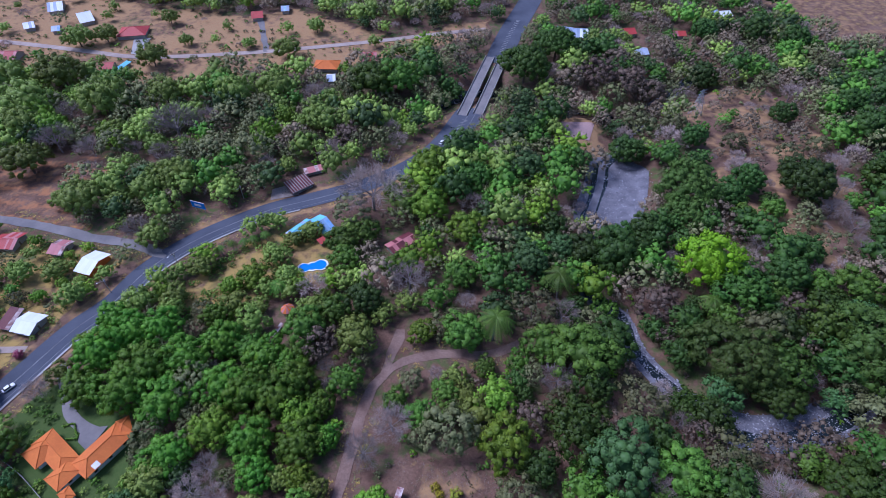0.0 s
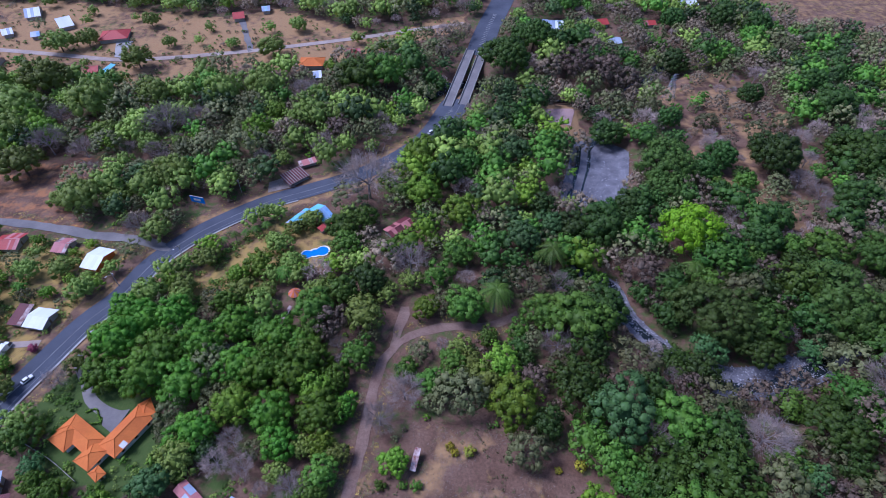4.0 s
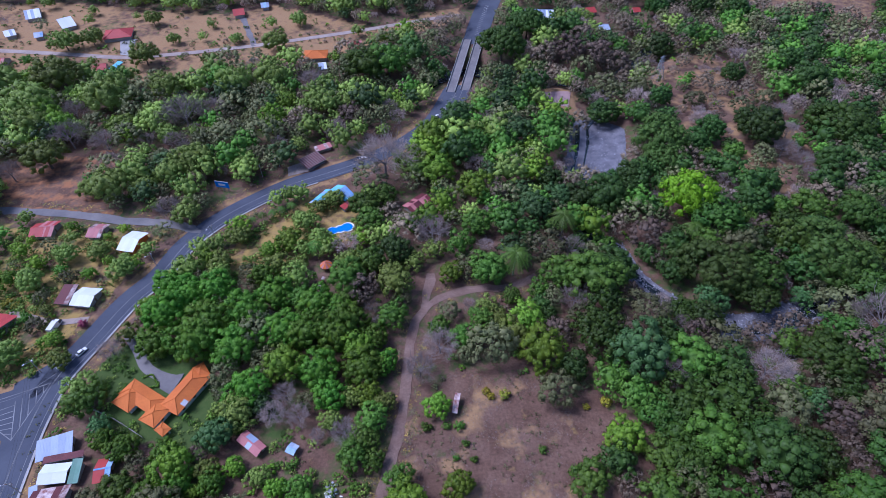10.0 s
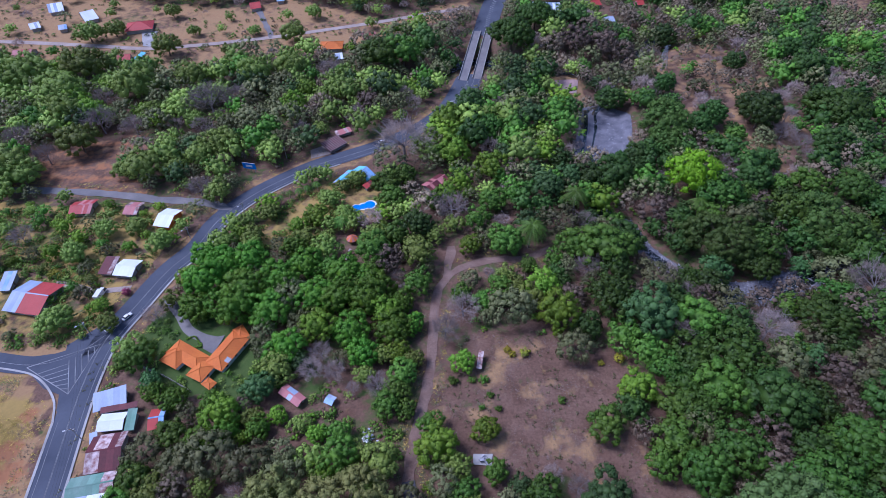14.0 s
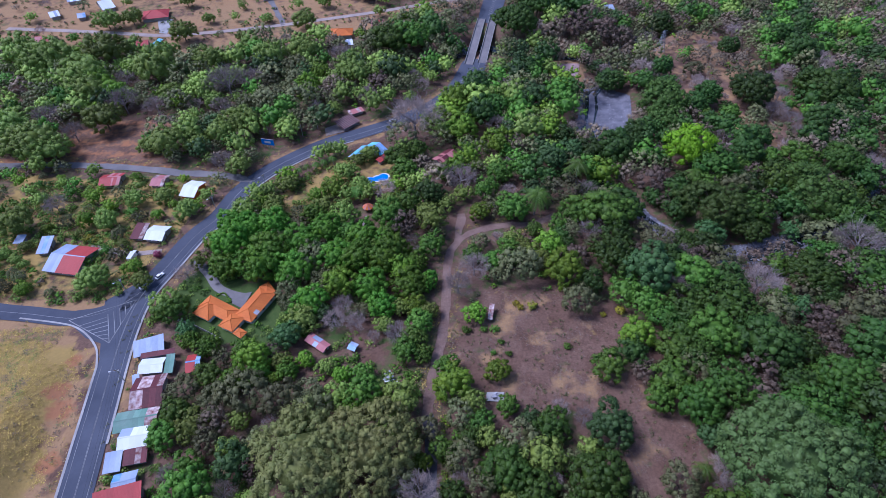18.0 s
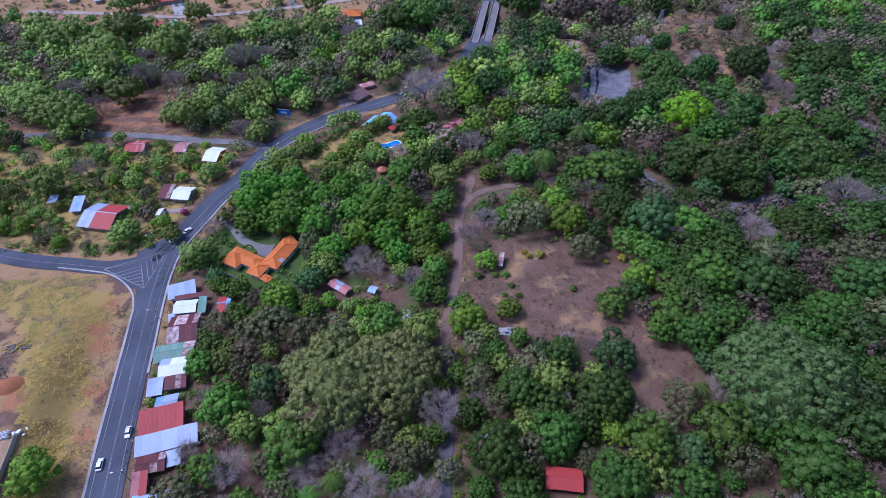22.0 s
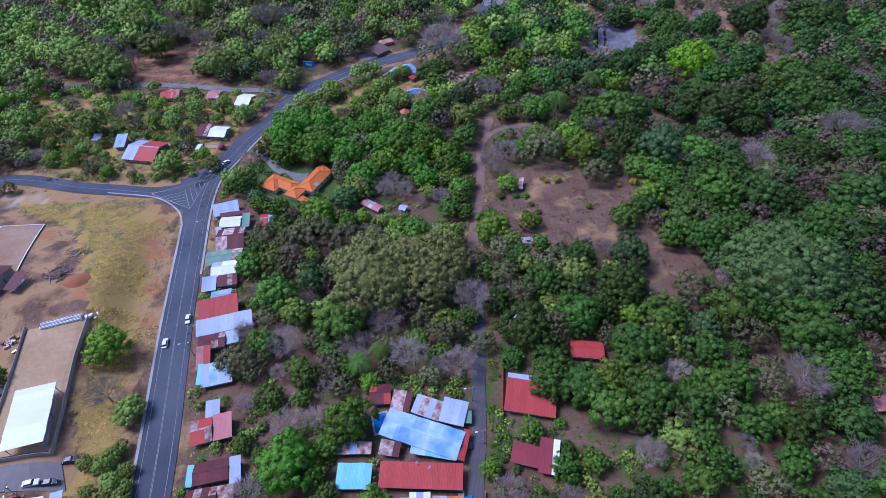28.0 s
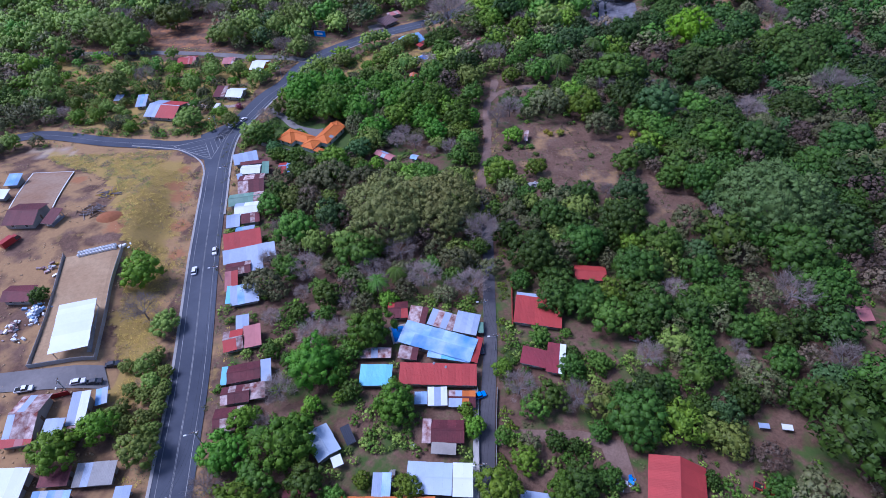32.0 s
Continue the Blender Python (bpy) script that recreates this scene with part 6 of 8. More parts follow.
car(-65.3, -84.0, 15, "billboard", "bright blue pickup beside the lane", "pickup_truck")
car(-32.9, -114.3, 80, "white", "white pickup parked beside the barn", "pickup_truck")
car(4.1, -120.9, -35, "red_paint", "dusty dark red truck in the farmyard", "pickup_truck")
car(-234.3, 4.3, 60, "red_paint", "red flatbed truck in the works yard", "box_truck")


# ---- goods and clutter in the yards ----
TANK = mesh("tank", *joined(tube((0, 0, 0), (0, 0, 1.1), 0.62, 0.66, 12), tube((0, 0, 1.1), (0, 0, 1.45), 0.66, 0.3, 12)), "white")
CAP = mesh("lid", *tube((0, 0, 1.4), (0, 0, 1.55), 0.25, 0.25, 10), "grey_wall")
a, b = np.array((-205.5, -5.3)), np.array((-193.5, -2.6))
for row in (0, 1):
    for i in range(12):
        p = a + (b - a) * i / 11 + np.array((0.2, -1.6)) * row
        ob = thing("water_tank", p[0], p[1], ground_z(*p) + 0.1, 0, "white plastic water tank standing in a row", "tank", "row of tanks")
        part("tank", TANK, ob)
        part("lid", CAP, ob)


def heap(x, y, r, n, mats, name, label, tall=0.4, piece="piece", slim=1.0):
    """A loose heap of odd boxes and lumps, or of sticks; each piece is a part."""
    rr = random.Random(int(x * 3 + y))
    ob = thing(name, x, y, ground_z(x, y), 0, label, "rubble")
    for m in mats:
        shapes = []
        for k in range(4):
            s = 0.3 + 0.18 * k
            v, f = box(-s * slim, -s * 0.5 / slim, -0.2, s * slim, s * 0.5 / slim, s * (0.35 + 0.12 * k) / slim)
            v = [(X * rr.uniform(0.8, 1.1), Y * rr.uniform(0.75, 1.15), Z2 * rr.uniform(0.8, 1.1)) for X, Y, Z2 in v]
            shapes.append(mesh(piece, v, f, m))
        for _ in range(n):
            q, a = abs(rr.gauss(0, 0.5)) * r, rr.uniform(0, 6.28)
            pz = max(0, (1 - q / r)) * r * tall * rr.random()
            part(piece, rr.choice(shapes), ob, m=pose(q * math.cos(a), q * math.sin(a), pz + 0.1, rr.uniform(-14, 14), rr.uniform(-14, 14), rr.uniform(0, 360)))


heap(-210.4, -33.7, 5, 26, ("white", "zinc_roof", "blue_roof"), "scrap_heap", "heap of white and blue scrap sheets")
heap(-215.5, -39.1, 4, 18, ("white", "rust_roof"), "scrap_heap", "scattered white and rusty scrap")
heap(-214.1, -11.6, 4, 9, ("steel", "rust_roof", "straw_paint"), "scrap_heap", "pile of machinery with yellow and rusty parts")
heap(-190.9, -3.0, 2.5, 10, ("white",), "scrap_heap", "loose white sacks beside the tanks")
heap(-209.9, 21.1, 7, 34, ("pale_bark", "wood"), "brushwood_heap", "pile of cut dry brushwood", 0.2, "stick", 3.0)
heap(-209.1, 34.6, 6, 24, ("pale_bark", "straw_paint"), "brushwood_heap", "low pile of yellowed cut branches", 0.15, "stick", 3.0)
heap(-29.2, -114.7, 1.6, 5, ("billboard", "white"), "tarpaulin_heap", "blue tarpaulin and boxes by the barn")
heap(-20.3, 23.4, 3, 14, ("stone",), "stone_heap", "pale broken paving stones in the field")
ground_sheet("slab_floor", ((-23.6, 22.2), (-17.5, 21.1), (-16.3, 25.2), (-23.1, 26.0)), 0.3, "concrete", "broken pale concrete floor slab in the field", "slab", 4)
heap(-59.0, 36.3, 4, 12, ("stone", "white", "steel"), "scrap_heap", "scattered grey rubble in the yard")
heap(-212.0, -45.4, 3, 8, ("white",), "scrap_heap", "white litter on bare soil")


def mound(x, y, r, h, label):
    V, F = [], []
    g = ground_z(x, y)
    for i in range(9):
        for k in range(18):
            a, q = 2 * math.pi * k / 18, r * i / 8
            V.append((x + q * math.cos(a), y + q * math.sin(a) * 0.8, g - 0.3 + (h + 0.3) * math.cos(math.pi / 2 * i / 8) + 0.25 * noise.noise(Vector((q * math.cos(a), q * math.sin(a), 1)))))
    F = [(i * 18 + k, (i + 1) * 18 + k, (i + 1) * 18 + (k + 1) % 18, i * 18 + (k + 1) % 18) for i in range(8) for k in range(18)]
    tagged(new("soil_mound", mesh("soil_mound", V, F, "red_soil", True)), label, "mound")




def dish(x, y, z, label):
    ob = thing("satellite_dish", x, y, z, 30, label, "dish")
    V = [(0, 0, 0.5)] + [(0.45 * math.cos(a), 0.25 + 0.2 * math.sin(a), 0.75 + 0.4 * math.sin(a)) for a in [2 * math.pi * i / 12 for i in range(12)]]
    part("bowl", mesh("bowl", V + [(v[0], v[1] - 0.04, v[2]) for v in V], [(0, 1 + i, 1 + (i + 1) % 12) for i in range(12)] + [(13, 14 + (i + 1) % 12, 14 + i) for i in range(12)] + [(1 + i, 14 + i, 14 + (i + 1) % 12, 1 + (i + 1) % 12) for i in range(12)], "white"), ob)
    part("arm", mesh("arm", *tube((0, 0, 0), (0, 0.1, 0.55), 0.04, 0.03), "steel"), ob)


for dx, dy in ((-77.2, -72.9), (-73.7, -74.8)):
    dish(dx, dy, ground_z(dx, dy) + 3.6, "white satellite dish on the red hall roof")
house((-61.4, -61.0), (-59.5, -61.3), (-60.7, -57.2), 2.4, "shed", (GR,), "small teal shed beside the lane", windows=False, name="shed", category="shed")
house((11.7, -105.0), (14.6, -105.7), (12.9, -103.8), 2.0, "shed", (Z,), "small shed with pale blue metal roof above the red bank", windows=False, name="shed", category="shed")
house((17.9, -106.3), (20.8, -107.1), (19.0, -104.9), 2.0, "shed", (WH,), "small shed with white metal roof above the red bank", windows=False, name="shed", category="shed")
wall_run([(-192.2, -68.9), (-187.3, -67.9)], 2.0, "red_paint", "yard_gate", "red sheet-metal gate of the workshop yard")
heap(-85.9, -96.9, 0.8, 2, ("white",), "old_appliance", "discarded white appliance in the yard")
heap(-93.0, -104.8, 2.5, 6, ("wood", "grey_wall"), "timber_heap", "loose boards and blocks in the yard")
heap(-115.6, -44.2, 2.5, 6, ("wood", "grey_wall", "rust_roof"), "timber_heap", "scattered boards behind the houses")
mound(-202.1, 16.2, 5.5, 1.8, "heap of orange-red soil on the building ground")
def over_river(x, y, r):
    """Where a crown would hide the open parts of the river bed."""
    return seg_dist(x, y, RIVER[6:9]) < 4 + r * 0.45 or seg_dist(x, y, RIVER) < 2 or seg_dist(x, y, GRAVEL) < 13 + r * 0.5 or seg_dist(x, y, BEND[:3]) < 4 + r * 0.4


# sights that no crown hides: the pool, the round hut and the hoarding
OPEN = [(100.0, 398.0, 9), (146.0, 402.0, 7), (182.0, 399.0, 7), (145.0, 370.0, 6), (228.0, 436.0, 9), (161.1, 298.0, 8), (-80.0, 220.0, 6), (-88.3, 56.2, 5), (-73.0, 52.9, 3), (15.5, -107.0, 6), (21.2, -107.3, 5), (11.1, -106.0, 5), (-60.3, 166.0, 6), (-66.5, 142.3, 3), (-125.5, 206.0, 9), (-207.0, 110.0, 7), (-173.0, 127.0, 5), (-124.0, 68.5, 4), (-186.0, 74.0, 8), (-43.5, -74.5, 4), (-136.0, 73.0, 4)]
# trees that stand out, by kind: place and crown radius
for species, places in (
        ("light", ((-255.3, 293.9, 19.0), (-253.9, 333.0, 18.1), (-248.5, 273.0, 14.3),)),
        ("green", ((-47.8, 52.3, 5.9), (-36.7, 36.8, 5.7), (-45.1, 44.4, 4.6), (-69.5, 38.0, 5.0),)),
        ("light", ((-60.2, 60.9, 4.8), (-52.4, 69.2, 4.9), (-100.5, 47.5, 4.8), (-41.1, 66.0, 4.8),)),
        ("bright", ((-111.5, 49.3, 8.1), (-91.4, 47.4, 4.3), (-76.6, 38.2, 4.6), (-103.6, 40.2, 3.5),)),
        ("green", ((-124.8, -1.2, 8.8), (-126.5, -22.5, 6.7), (-100.1, -18.5, 10.2),)),
        ("olive", ((-64.4, -26.7, 6.6), (-85.1, -29.1, 5.5), (-70.6, -17.2, 5.2),)),
        ("pinkshrub", ((-167.1, 119.4, 2.6),)),
        ("yellowshrub", ((-205.0, 135.4, 2.9), (-200.6, 133.6, 2.5), (-2.5, 67.6, 2.0), (-1.1, 65.6, 1.8), (4.1, 65.3, 2.5), (40.8, 57.9, 2.6), (32.9, 57.1, 1.6),)),
        ("shrub", ((-11.1, 42.0, 1.6), (-17.1, 43.3, 1.5), (-14.6, 54.8, 2.3), (-26.3, 55.8, 2.4), (-19.0, 55.5, 2.0), (-26.2, 55.5, 2.6), (-13.1, 48.2, 1.7), (13.1, 42.6, 2.0), (-199.0, 118.0, 4.0), (-197.8, 123.2, 3.1), (-173.3, 126.7, 4.2),)),
        ("green", ((-122.5, -3.5, 10.7), (-110.7, -37.8, 5.6), (-135.5, 28.4, 6.7), (-127.1, 43.1, 7.0), (-84.6, 49.7, 7.6), (-149.1, 78.0, 7.9), (-27.8, 11.9, 5.9), (-1.9, -61.1, 8.9), (52.1, -29.2, 9.1), (24.2, -73.5, 7.1), (36.3, -45.8, 4.1), (24.8, 29.1, 7.8), (52.4, 33.6, 8.2), (59.1, -46.0, 14.0),)),
        ("bright", ((-97.7, -13.7, 11.0), (-21.6, 61.8, 5.7), (-35.6, 28.2, 8.8), (-17.5, 32.8, 5.8), (-17.0, 17.7, 5.0), (14.2, -31.9, 9.6), (-16.7, -63.2, 8.2), (18.6, -59.5, 7.2), (32.1, -71.9, 6.0), (38.2, 13.6, 6.5), (-78.6, 84.8, 9.1),)),
        ("mango", ((-3.6, 6.9, 8.0), (-22.2, -6.7, 9.8), (6.1, -13.9, 11.5), (-14.6, -25.8, 9.7), (-34.6, -28.1, 10.7), (-0.1, -42.8, 10.3), (-29.8, -45.3, 8.1), (-22.2, -54.5, 9.1), (10.0, -64.5, 8.7),)),
        ("bare", ((-113.5, -2.8, 5.9), (-82.9, -8.7, 5.7), (-69.5, -18.2, 9.5), (-77.2, -34.1, 8.9), (-60.1, -39.9, 8.0), (-120.7, -34.5, 4.5), (-71.6, 63.6, 6.2), (48.1, -15.3, 7.2), (47.6, -61.8, 10.6),)),
        ("olive", ((-134.4, -28.9, 7.3), (-122.7, 16.1, 5.9), (-73.7, -38.1, 6.0), (31.0, -18.6, 7.9), (23.0, 62.5, 8.5), (-59.1, -25.5, 5.0),)),
        ("bluegreen", ((-110.3, 46.1, 10.3), (15.7, 3.8, 9.7), (27.7, -36.2, 7.4), (50.1, -3.5, 5.8),)),
        ("palm", ((-86.9, -32.4, 4.9),)),
        ("bright", ((-160.5, -89.9, 6.4), (-56.3, -76.4, 3.5), (-41.8, -65.8, 4.1), (-44.1, -88.6, 5.6), (-114.5, -81.7, 3.5), (-106.4, -79.5, 2.5), (-119.0, -87.6, 3.8),)),
        ("green", ((-174.6, -81.8, 5.9), (-182.2, -88.7, 6.8), (-179.3, -85.5, 4.8),)),
        ("bare", ((-115.7, -55.0, 6.9), (-107.3, -53.9, 5.4), (-52.8, -84.4, 6.6),)),
        ("green", ((-70.6, 184.0, 5.3), (-44.5, 169.9, 8.5), (-81.2, 177.7, 4.1), (-69.7, 159.9, 6.1), (-21.8, 164.3, 7.2),)),
        ("bright", ((-83.5, 158.3, 7.9), (-120.2, 149.7, 6.3), (-92.6, 154.3, 5.6), (-50.9, 145.8, 5.8),)),
        ("palm", ((-104.0, 177.0, 3.3), (-99.6, 179.8, 3.3), (-95.1, 182.3, 3.3), (-90.1, 183.8, 3.3), (-85.2, 186.8, 3.3),)),
        ("green", ((-209.7, 299.1, 17.5), (-178.1, 312.9, 13.5), (-133.2, 313.3, 13.9), (-109.0, 318.8, 12.9), (-255.7, 335.2, 15.3), (-183.4, 281.1, 8.8), (-227.7, 240.9, 13.3), (-195.9, 275.5, 8.8), (-165.3, 261.2, 8.2), (-153.2, 219.9, 10.7), (-181.8, 208.9, 13.1), (-195.3, 213.4, 7.4), (-166.2, 212.6, 9.2), (-85.9, 242.7, 5.9), (166.2, 173.9, 10.5), (148.8, 155.5, 11.1), (212.2, 183.2, 13.2), (236.2, 196.8, 12.4),)),
        ("bare", ((-157.2, 273.8, 19.1), (-143.3, 286.6, 12.3), (-201.4, 257.3, 10.7), (-177.3, 259.0, 6.7), (-153.5, 246.6, 6.7), (-260.8, 323.0, 13.0), (-231.3, 293.8, 11.9), (148.6, 178.8, 7.4), (200.0, 190.9, 9.1), (195.6, 203.4, 10.0), (106.0, 172.1, 5.3), (-83.5, 318.6, 11.0),)),
        ("bright", ((-104.5, 270.8, 9.9), (-230.2, 272.6, 11.4), (-97.2, 292.0, 8.3), (177.9, 150.1, 11.6), (164.0, 152.7, 7.9), (166.5, 204.6, 7.3), (150.4, 201.3, 7.1),)),
        ("olive", ((-113.6, 302.7, 10.8), (-163.7, 235.6, 7.4), (-121.8, 254.6, 9.7), (-108.4, 232.0, 9.0), (-97.1, 235.3, 7.3), (-144.2, 253.9, 7.9), (-132.7, 276.1, 10.3), (-156.4, 205.8, 6.9), (127.0, 126.2, 10.0), (-66.7, 288.3, 10.1), (-56.8, 309.5, 9.8), (-75.8, 265.3, 8.1),)),
        ("bluegreen", ((137.0, 138.9, 6.7), (-136.7, 238.1, 7.2),)),
        ("dry", ((-140.2, 215.1, 7.6), (145.5, 138.3, 8.7), (142.0, 121.5, 7.1), (90.6, 143.5, 10.9), (-92.4, 261.8, 7.4),)),
        ("dark", ((80.1, 173.0, 14.3),)),
        ("rain", ((198.2, 143.7, 15.7),)),
        ("mango", ((-130.6, 116.4, 11.2), (-123.1, 126.6, 10.2), (-112.2, 128.9, 10.1), (-111.3, 110.1, 12.1), (-97.6, 114.0, 11.2), (-115.4, 99.7, 11.8), (-100.0, 96.5, 11.5), (-86.1, 122.0, 10.2), (-80.9, 102.4, 10.7), (-68.2, 116.5, 10.0), (-70.1, 99.9, 10.0), (-58.2, 96.7, 10.4), (-48.1, 80.8, 9.9), (-52.9, 69.9, 8.2),)),
        ("mango", ((-85.0, 83.1, 11.1), (-72.2, 69.8, 10.4), (-65.0, 81.6, 9.5), (-131.5, 101.9, 8.6), (-53.4, 105.3, 8.6), (-91.2, 76.4, 9.5), (-44.1, 95.2, 7.3), (-58.4, 111.5, 7.7), (-75.5, 86.1, 8.7), (-60.6, 71.0, 7.8), (-92.9, 136.2, 7.3), (-134.1, 134.8, 8.2), (-40.1, 83.2, 6.1),)),
        ("mango", ((-123.3, 49.7, 10.8), (-112.9, 45.5, 7.5), (-129.2, 61.6, 6.9), (-118.3, 40.5, 6.4),)),
        ("bright", ((-80.0, 87.8, 8.8), (-77.3, 78.2, 7.6),)),
        ("bright", ((21.0, 79.0, 10.9), (-22.5, 61.5, 6.2), (-18.5, 31.9, 6.2), (-18.1, 15.7, 5.4), (40.6, 42.0, 8.5), (36.8, 13.6, 6.6), (77.7, 68.6, 11.6), (69.6, 36.4, 11.7), (-22.0, -6.3, 9.6), (-36.7, 21.9, 6.4), (-75.6, 36.6, 5.7), (-49.6, 0.1, 4.2),)),
        ("green", ((53.5, 114.1, 14.9), (24.7, 23.8, 8.9), (85.3, 29.4, 13.7), (8.1, 126.6, 10.3), (-32.5, 33.5, 9.0), (108.5, 11.1, 12.2), (129.2, 23.5, 13.7), (9.1, -0.6, 10.4), (-102.0, -16.6, 12.9), (-126.4, -3.0, 11.6), (-117.8, -35.1, 8.4), (-58.4, -25.4, 7.5), (-68.9, 28.5, 7.4), (-138.1, 20.9, 6.7), (-99.0, 48.3, 7.5), (-31.4, 7.7, 5.3),)),
        ("mango", ((51.2, 8.5, 10.0), (-6.1, 5.1, 9.4), (3.2, -14.8, 9.9), (-14.9, -14.9, 8.8), (-33.4, -31.0, 9.0), (-21.5, -25.0, 8.1), (-37.0, -21.4, 6.8), (10.2, -21.2, 7.7), (-4.0, -22.3, 6.6), (12.7, -34.3, 7.1),)),
        ("bluegreen", ((56.7, 73.2, 14.4), (49.7, -5.5, 4.8), (52.9, 36.5, 7.5), (-65.4, 50.3, 7.9), (-99.6, 58.9, 7.2), (48.2, 77.3, 8.8),)),
        ("olive", ((2.2, 83.8, 10.8), (-36.1, -0.2, 6.4), (-34.3, 15.9, 6.3), (128.4, 35.5, 12.0), (-111.3, 33.8, 10.2), (-97.8, 28.4, 8.9), (-60.2, -3.1, 8.4), (-45.9, 12.2, 5.7), (-122.5, 32.4, 7.8), (-86.8, 24.7, 7.8), (100.5, 44.4, 10.2),)),
        ("dry", ((106.3, 44.5, 9.1), (118.7, 39.0, 9.3), (-51.4, 11.9, 7.5), (-121.7, 24.3, 6.6), (-104.8, -35.9, 5.5), (78.7, 62.4, 6.5), (29.9, 89.8, 7.7),)),
        ("bare", ((-17.8, 87.7, 9.6), (66.9, 64.6, 8.2), (159.1, 75.4, 15.6), (103.1, 61.0, 11.6), (-124.2, 15.4, 8.8), (-112.1, -2.5, 6.5), (-84.1, -18.2, 8.5), (-69.2, -23.3, 10.9), (-76.9, -39.1, 9.9), (-63.5, -42.3, 9.0), (-96.7, -26.1, 6.8), (-119.7, -23.8, 8.7), (-51.1, -11.9, 9.5), (45.8, -20.5, 5.5), (-134.7, -14.7, 5.6),)),
        ("wide", ((-87.6, 1.8, 19.6), (-67.5, 4.6, 18.5),)),
        ("dome", ((66.0, -17.5, 22.0),)),
        ("giant", ((126.0, 217.0, 16.5), (111.0, 116.0, 16.5), (122.0, 201.0, 13.0),)),
        ("dark", ((84.0, 184.0, 11.0), (97.0, 188.0, 10.0), (76.0, 172.0, 9.5), (106.0, 259.0, 12.0),)),
        ("mango", ((-131.0, 58.5, 6.0), (-139.5, 63.0, 4.8), (-117.0, 55.5, 5.6), (-108.6, 43.5, 6.0), (-98.0, 43.0, 5.5), (-41.0, -13.0, 6.5), (-40.5, -27.0, 6.5), (-41.5, -39.0, 4.8), (-28.0, -36.0, 7.0),)),
        ("bright", ((-42.0, 4.0, 5.0), (-38.0, -4.0, 5.5), (-108.0, -33.0, 4.5), (-90.0, -42.0, 4.0),)),
        ("olive", ((-115.0, -26.0, 5.0), (-70.0, -43.0, 4.6), (-99.0, -43.0, 4.5), (-84.0, -38.0, 5.0),)),
        ("green", ((-105.0, -27.0, 4.8), (-121.0, -44.0, 4.2), (-66.0, -33.0, 4.5), (-112.0, -46.0, 4.0), (-74.0, -30.0, 4.4),)),
        ("green", ((-8.0, 92.0, 6.5), (-17.0, 98.0, 5.5), (0.5, 101.0, 6.0), (-33.2, -100.3, 3.7), (-122.8, -64.2, 3.5))),
        ("palm", ((-128.9, -90.9, 4.1),)),
        ("olive", ((-12.0, 106.0, 5.5), (-8.0, 84.0, 4.6), (-53.8, -101.8, 3.7))),
        ("bare", ((-94.0, -33.0, 6.0), (-104.0, -41.0, 5.0), (-68.0, -37.0, 6.5), (-118.0, -38.0, 5.5),)),
        ("green", ((209.7, 291.7, 9.3), (190.3, 231.5, 12.1), (171.6, 175.1, 9.9), (147.5, 214.8, 10.0), (152.0, 197.2, 9.2), (180.6, 153.9, 10.5), (233.2, 399.3, 14.6), (257.3, 386.1, 13.5), (251.4, 269.7, 15.2), (255.3, 301.7, 11.8), (198.4, 403.9, 11.4), (178.6, 344.0, 13.4), (168.4, 212.5, 6.1), (145.7, 266.8, 9.4),)),
        ("olive", ((264.7, 353.5, 10.5), (217.1, 261.0, 7.7), (153.6, 178.9, 7.5), (180.8, 199.3, 8.0), (169.3, 263.8, 8.1), (138.2, 279.6, 9.7),)),
        ("bare", ((161.9, 236.6, 11.1), (209.5, 221.8, 8.5), (227.8, 319.5, 9.8), (216.9, 241.8, 8.9), (197.3, 178.9, 7.5),)),
        ("dry", ((104.8, 334.9, 14.4), (122.9, 329.9, 15.1), (137.0, 322.2, 12.8), (86.0, 335.5, 12.3), (122.0, 361.5, 12.9), (76.1, 298.3, 8.4),)),
        ("rain", ((81.1, 374.1, 21.0), (60.5, 369.9, 12.5),)),
        ("giant", ((164.6, 117.7, 18.4),)),
        ("dark", ((98.1, 265.9, 15.1), (66.9, 176.6, 11.9), (73.2, 163.7, 14.3), (93.7, 177.6, 8.7), (-33.7, 143.2, 10.0), (77.1, 135.4, 10.3), (53.3, 191.4, 8.6),)),
        ("rain", ((152.9, 113.2, 24.4), (179.0, 150.5, 17.3), (166.0, 161.9, 17.2), (157.1, 175.7, 15.0), (237.0, 215.4, 23.6), (217.3, 188.5, 18.0), (122.9, 101.5, 13.3), (200.7, 146.8, 19.6), (129.7, 63.2, 14.5), (15.6, 227.4, 15.1), (225.5, 239.5, 16.9), (55.9, 345.2, 22.5),)),
        ("lime", ((116.2, 160.9, 15.6),)),
        ("dry", ((91.2, 146.8, 15.1), (21.2, 183.7, 8.2), (70.1, 294.5, 13.4), (132.4, 144.4, 10.0), (-54.8, 267.5, 10.9),)),
        ("bare", ((-35.4, 209.3, 19.9), (-14.5, 155.5, 11.6), (105.5, 171.8, 8.8), (166.5, 241.4, 15.5), (-77.2, 73.0, 6.4), (-156.3, 273.1, 18.7), (-143.2, 290.1, 12.8), (-26.7, 77.8, 8.7), (-69.2, 266.8, 10.1),)),
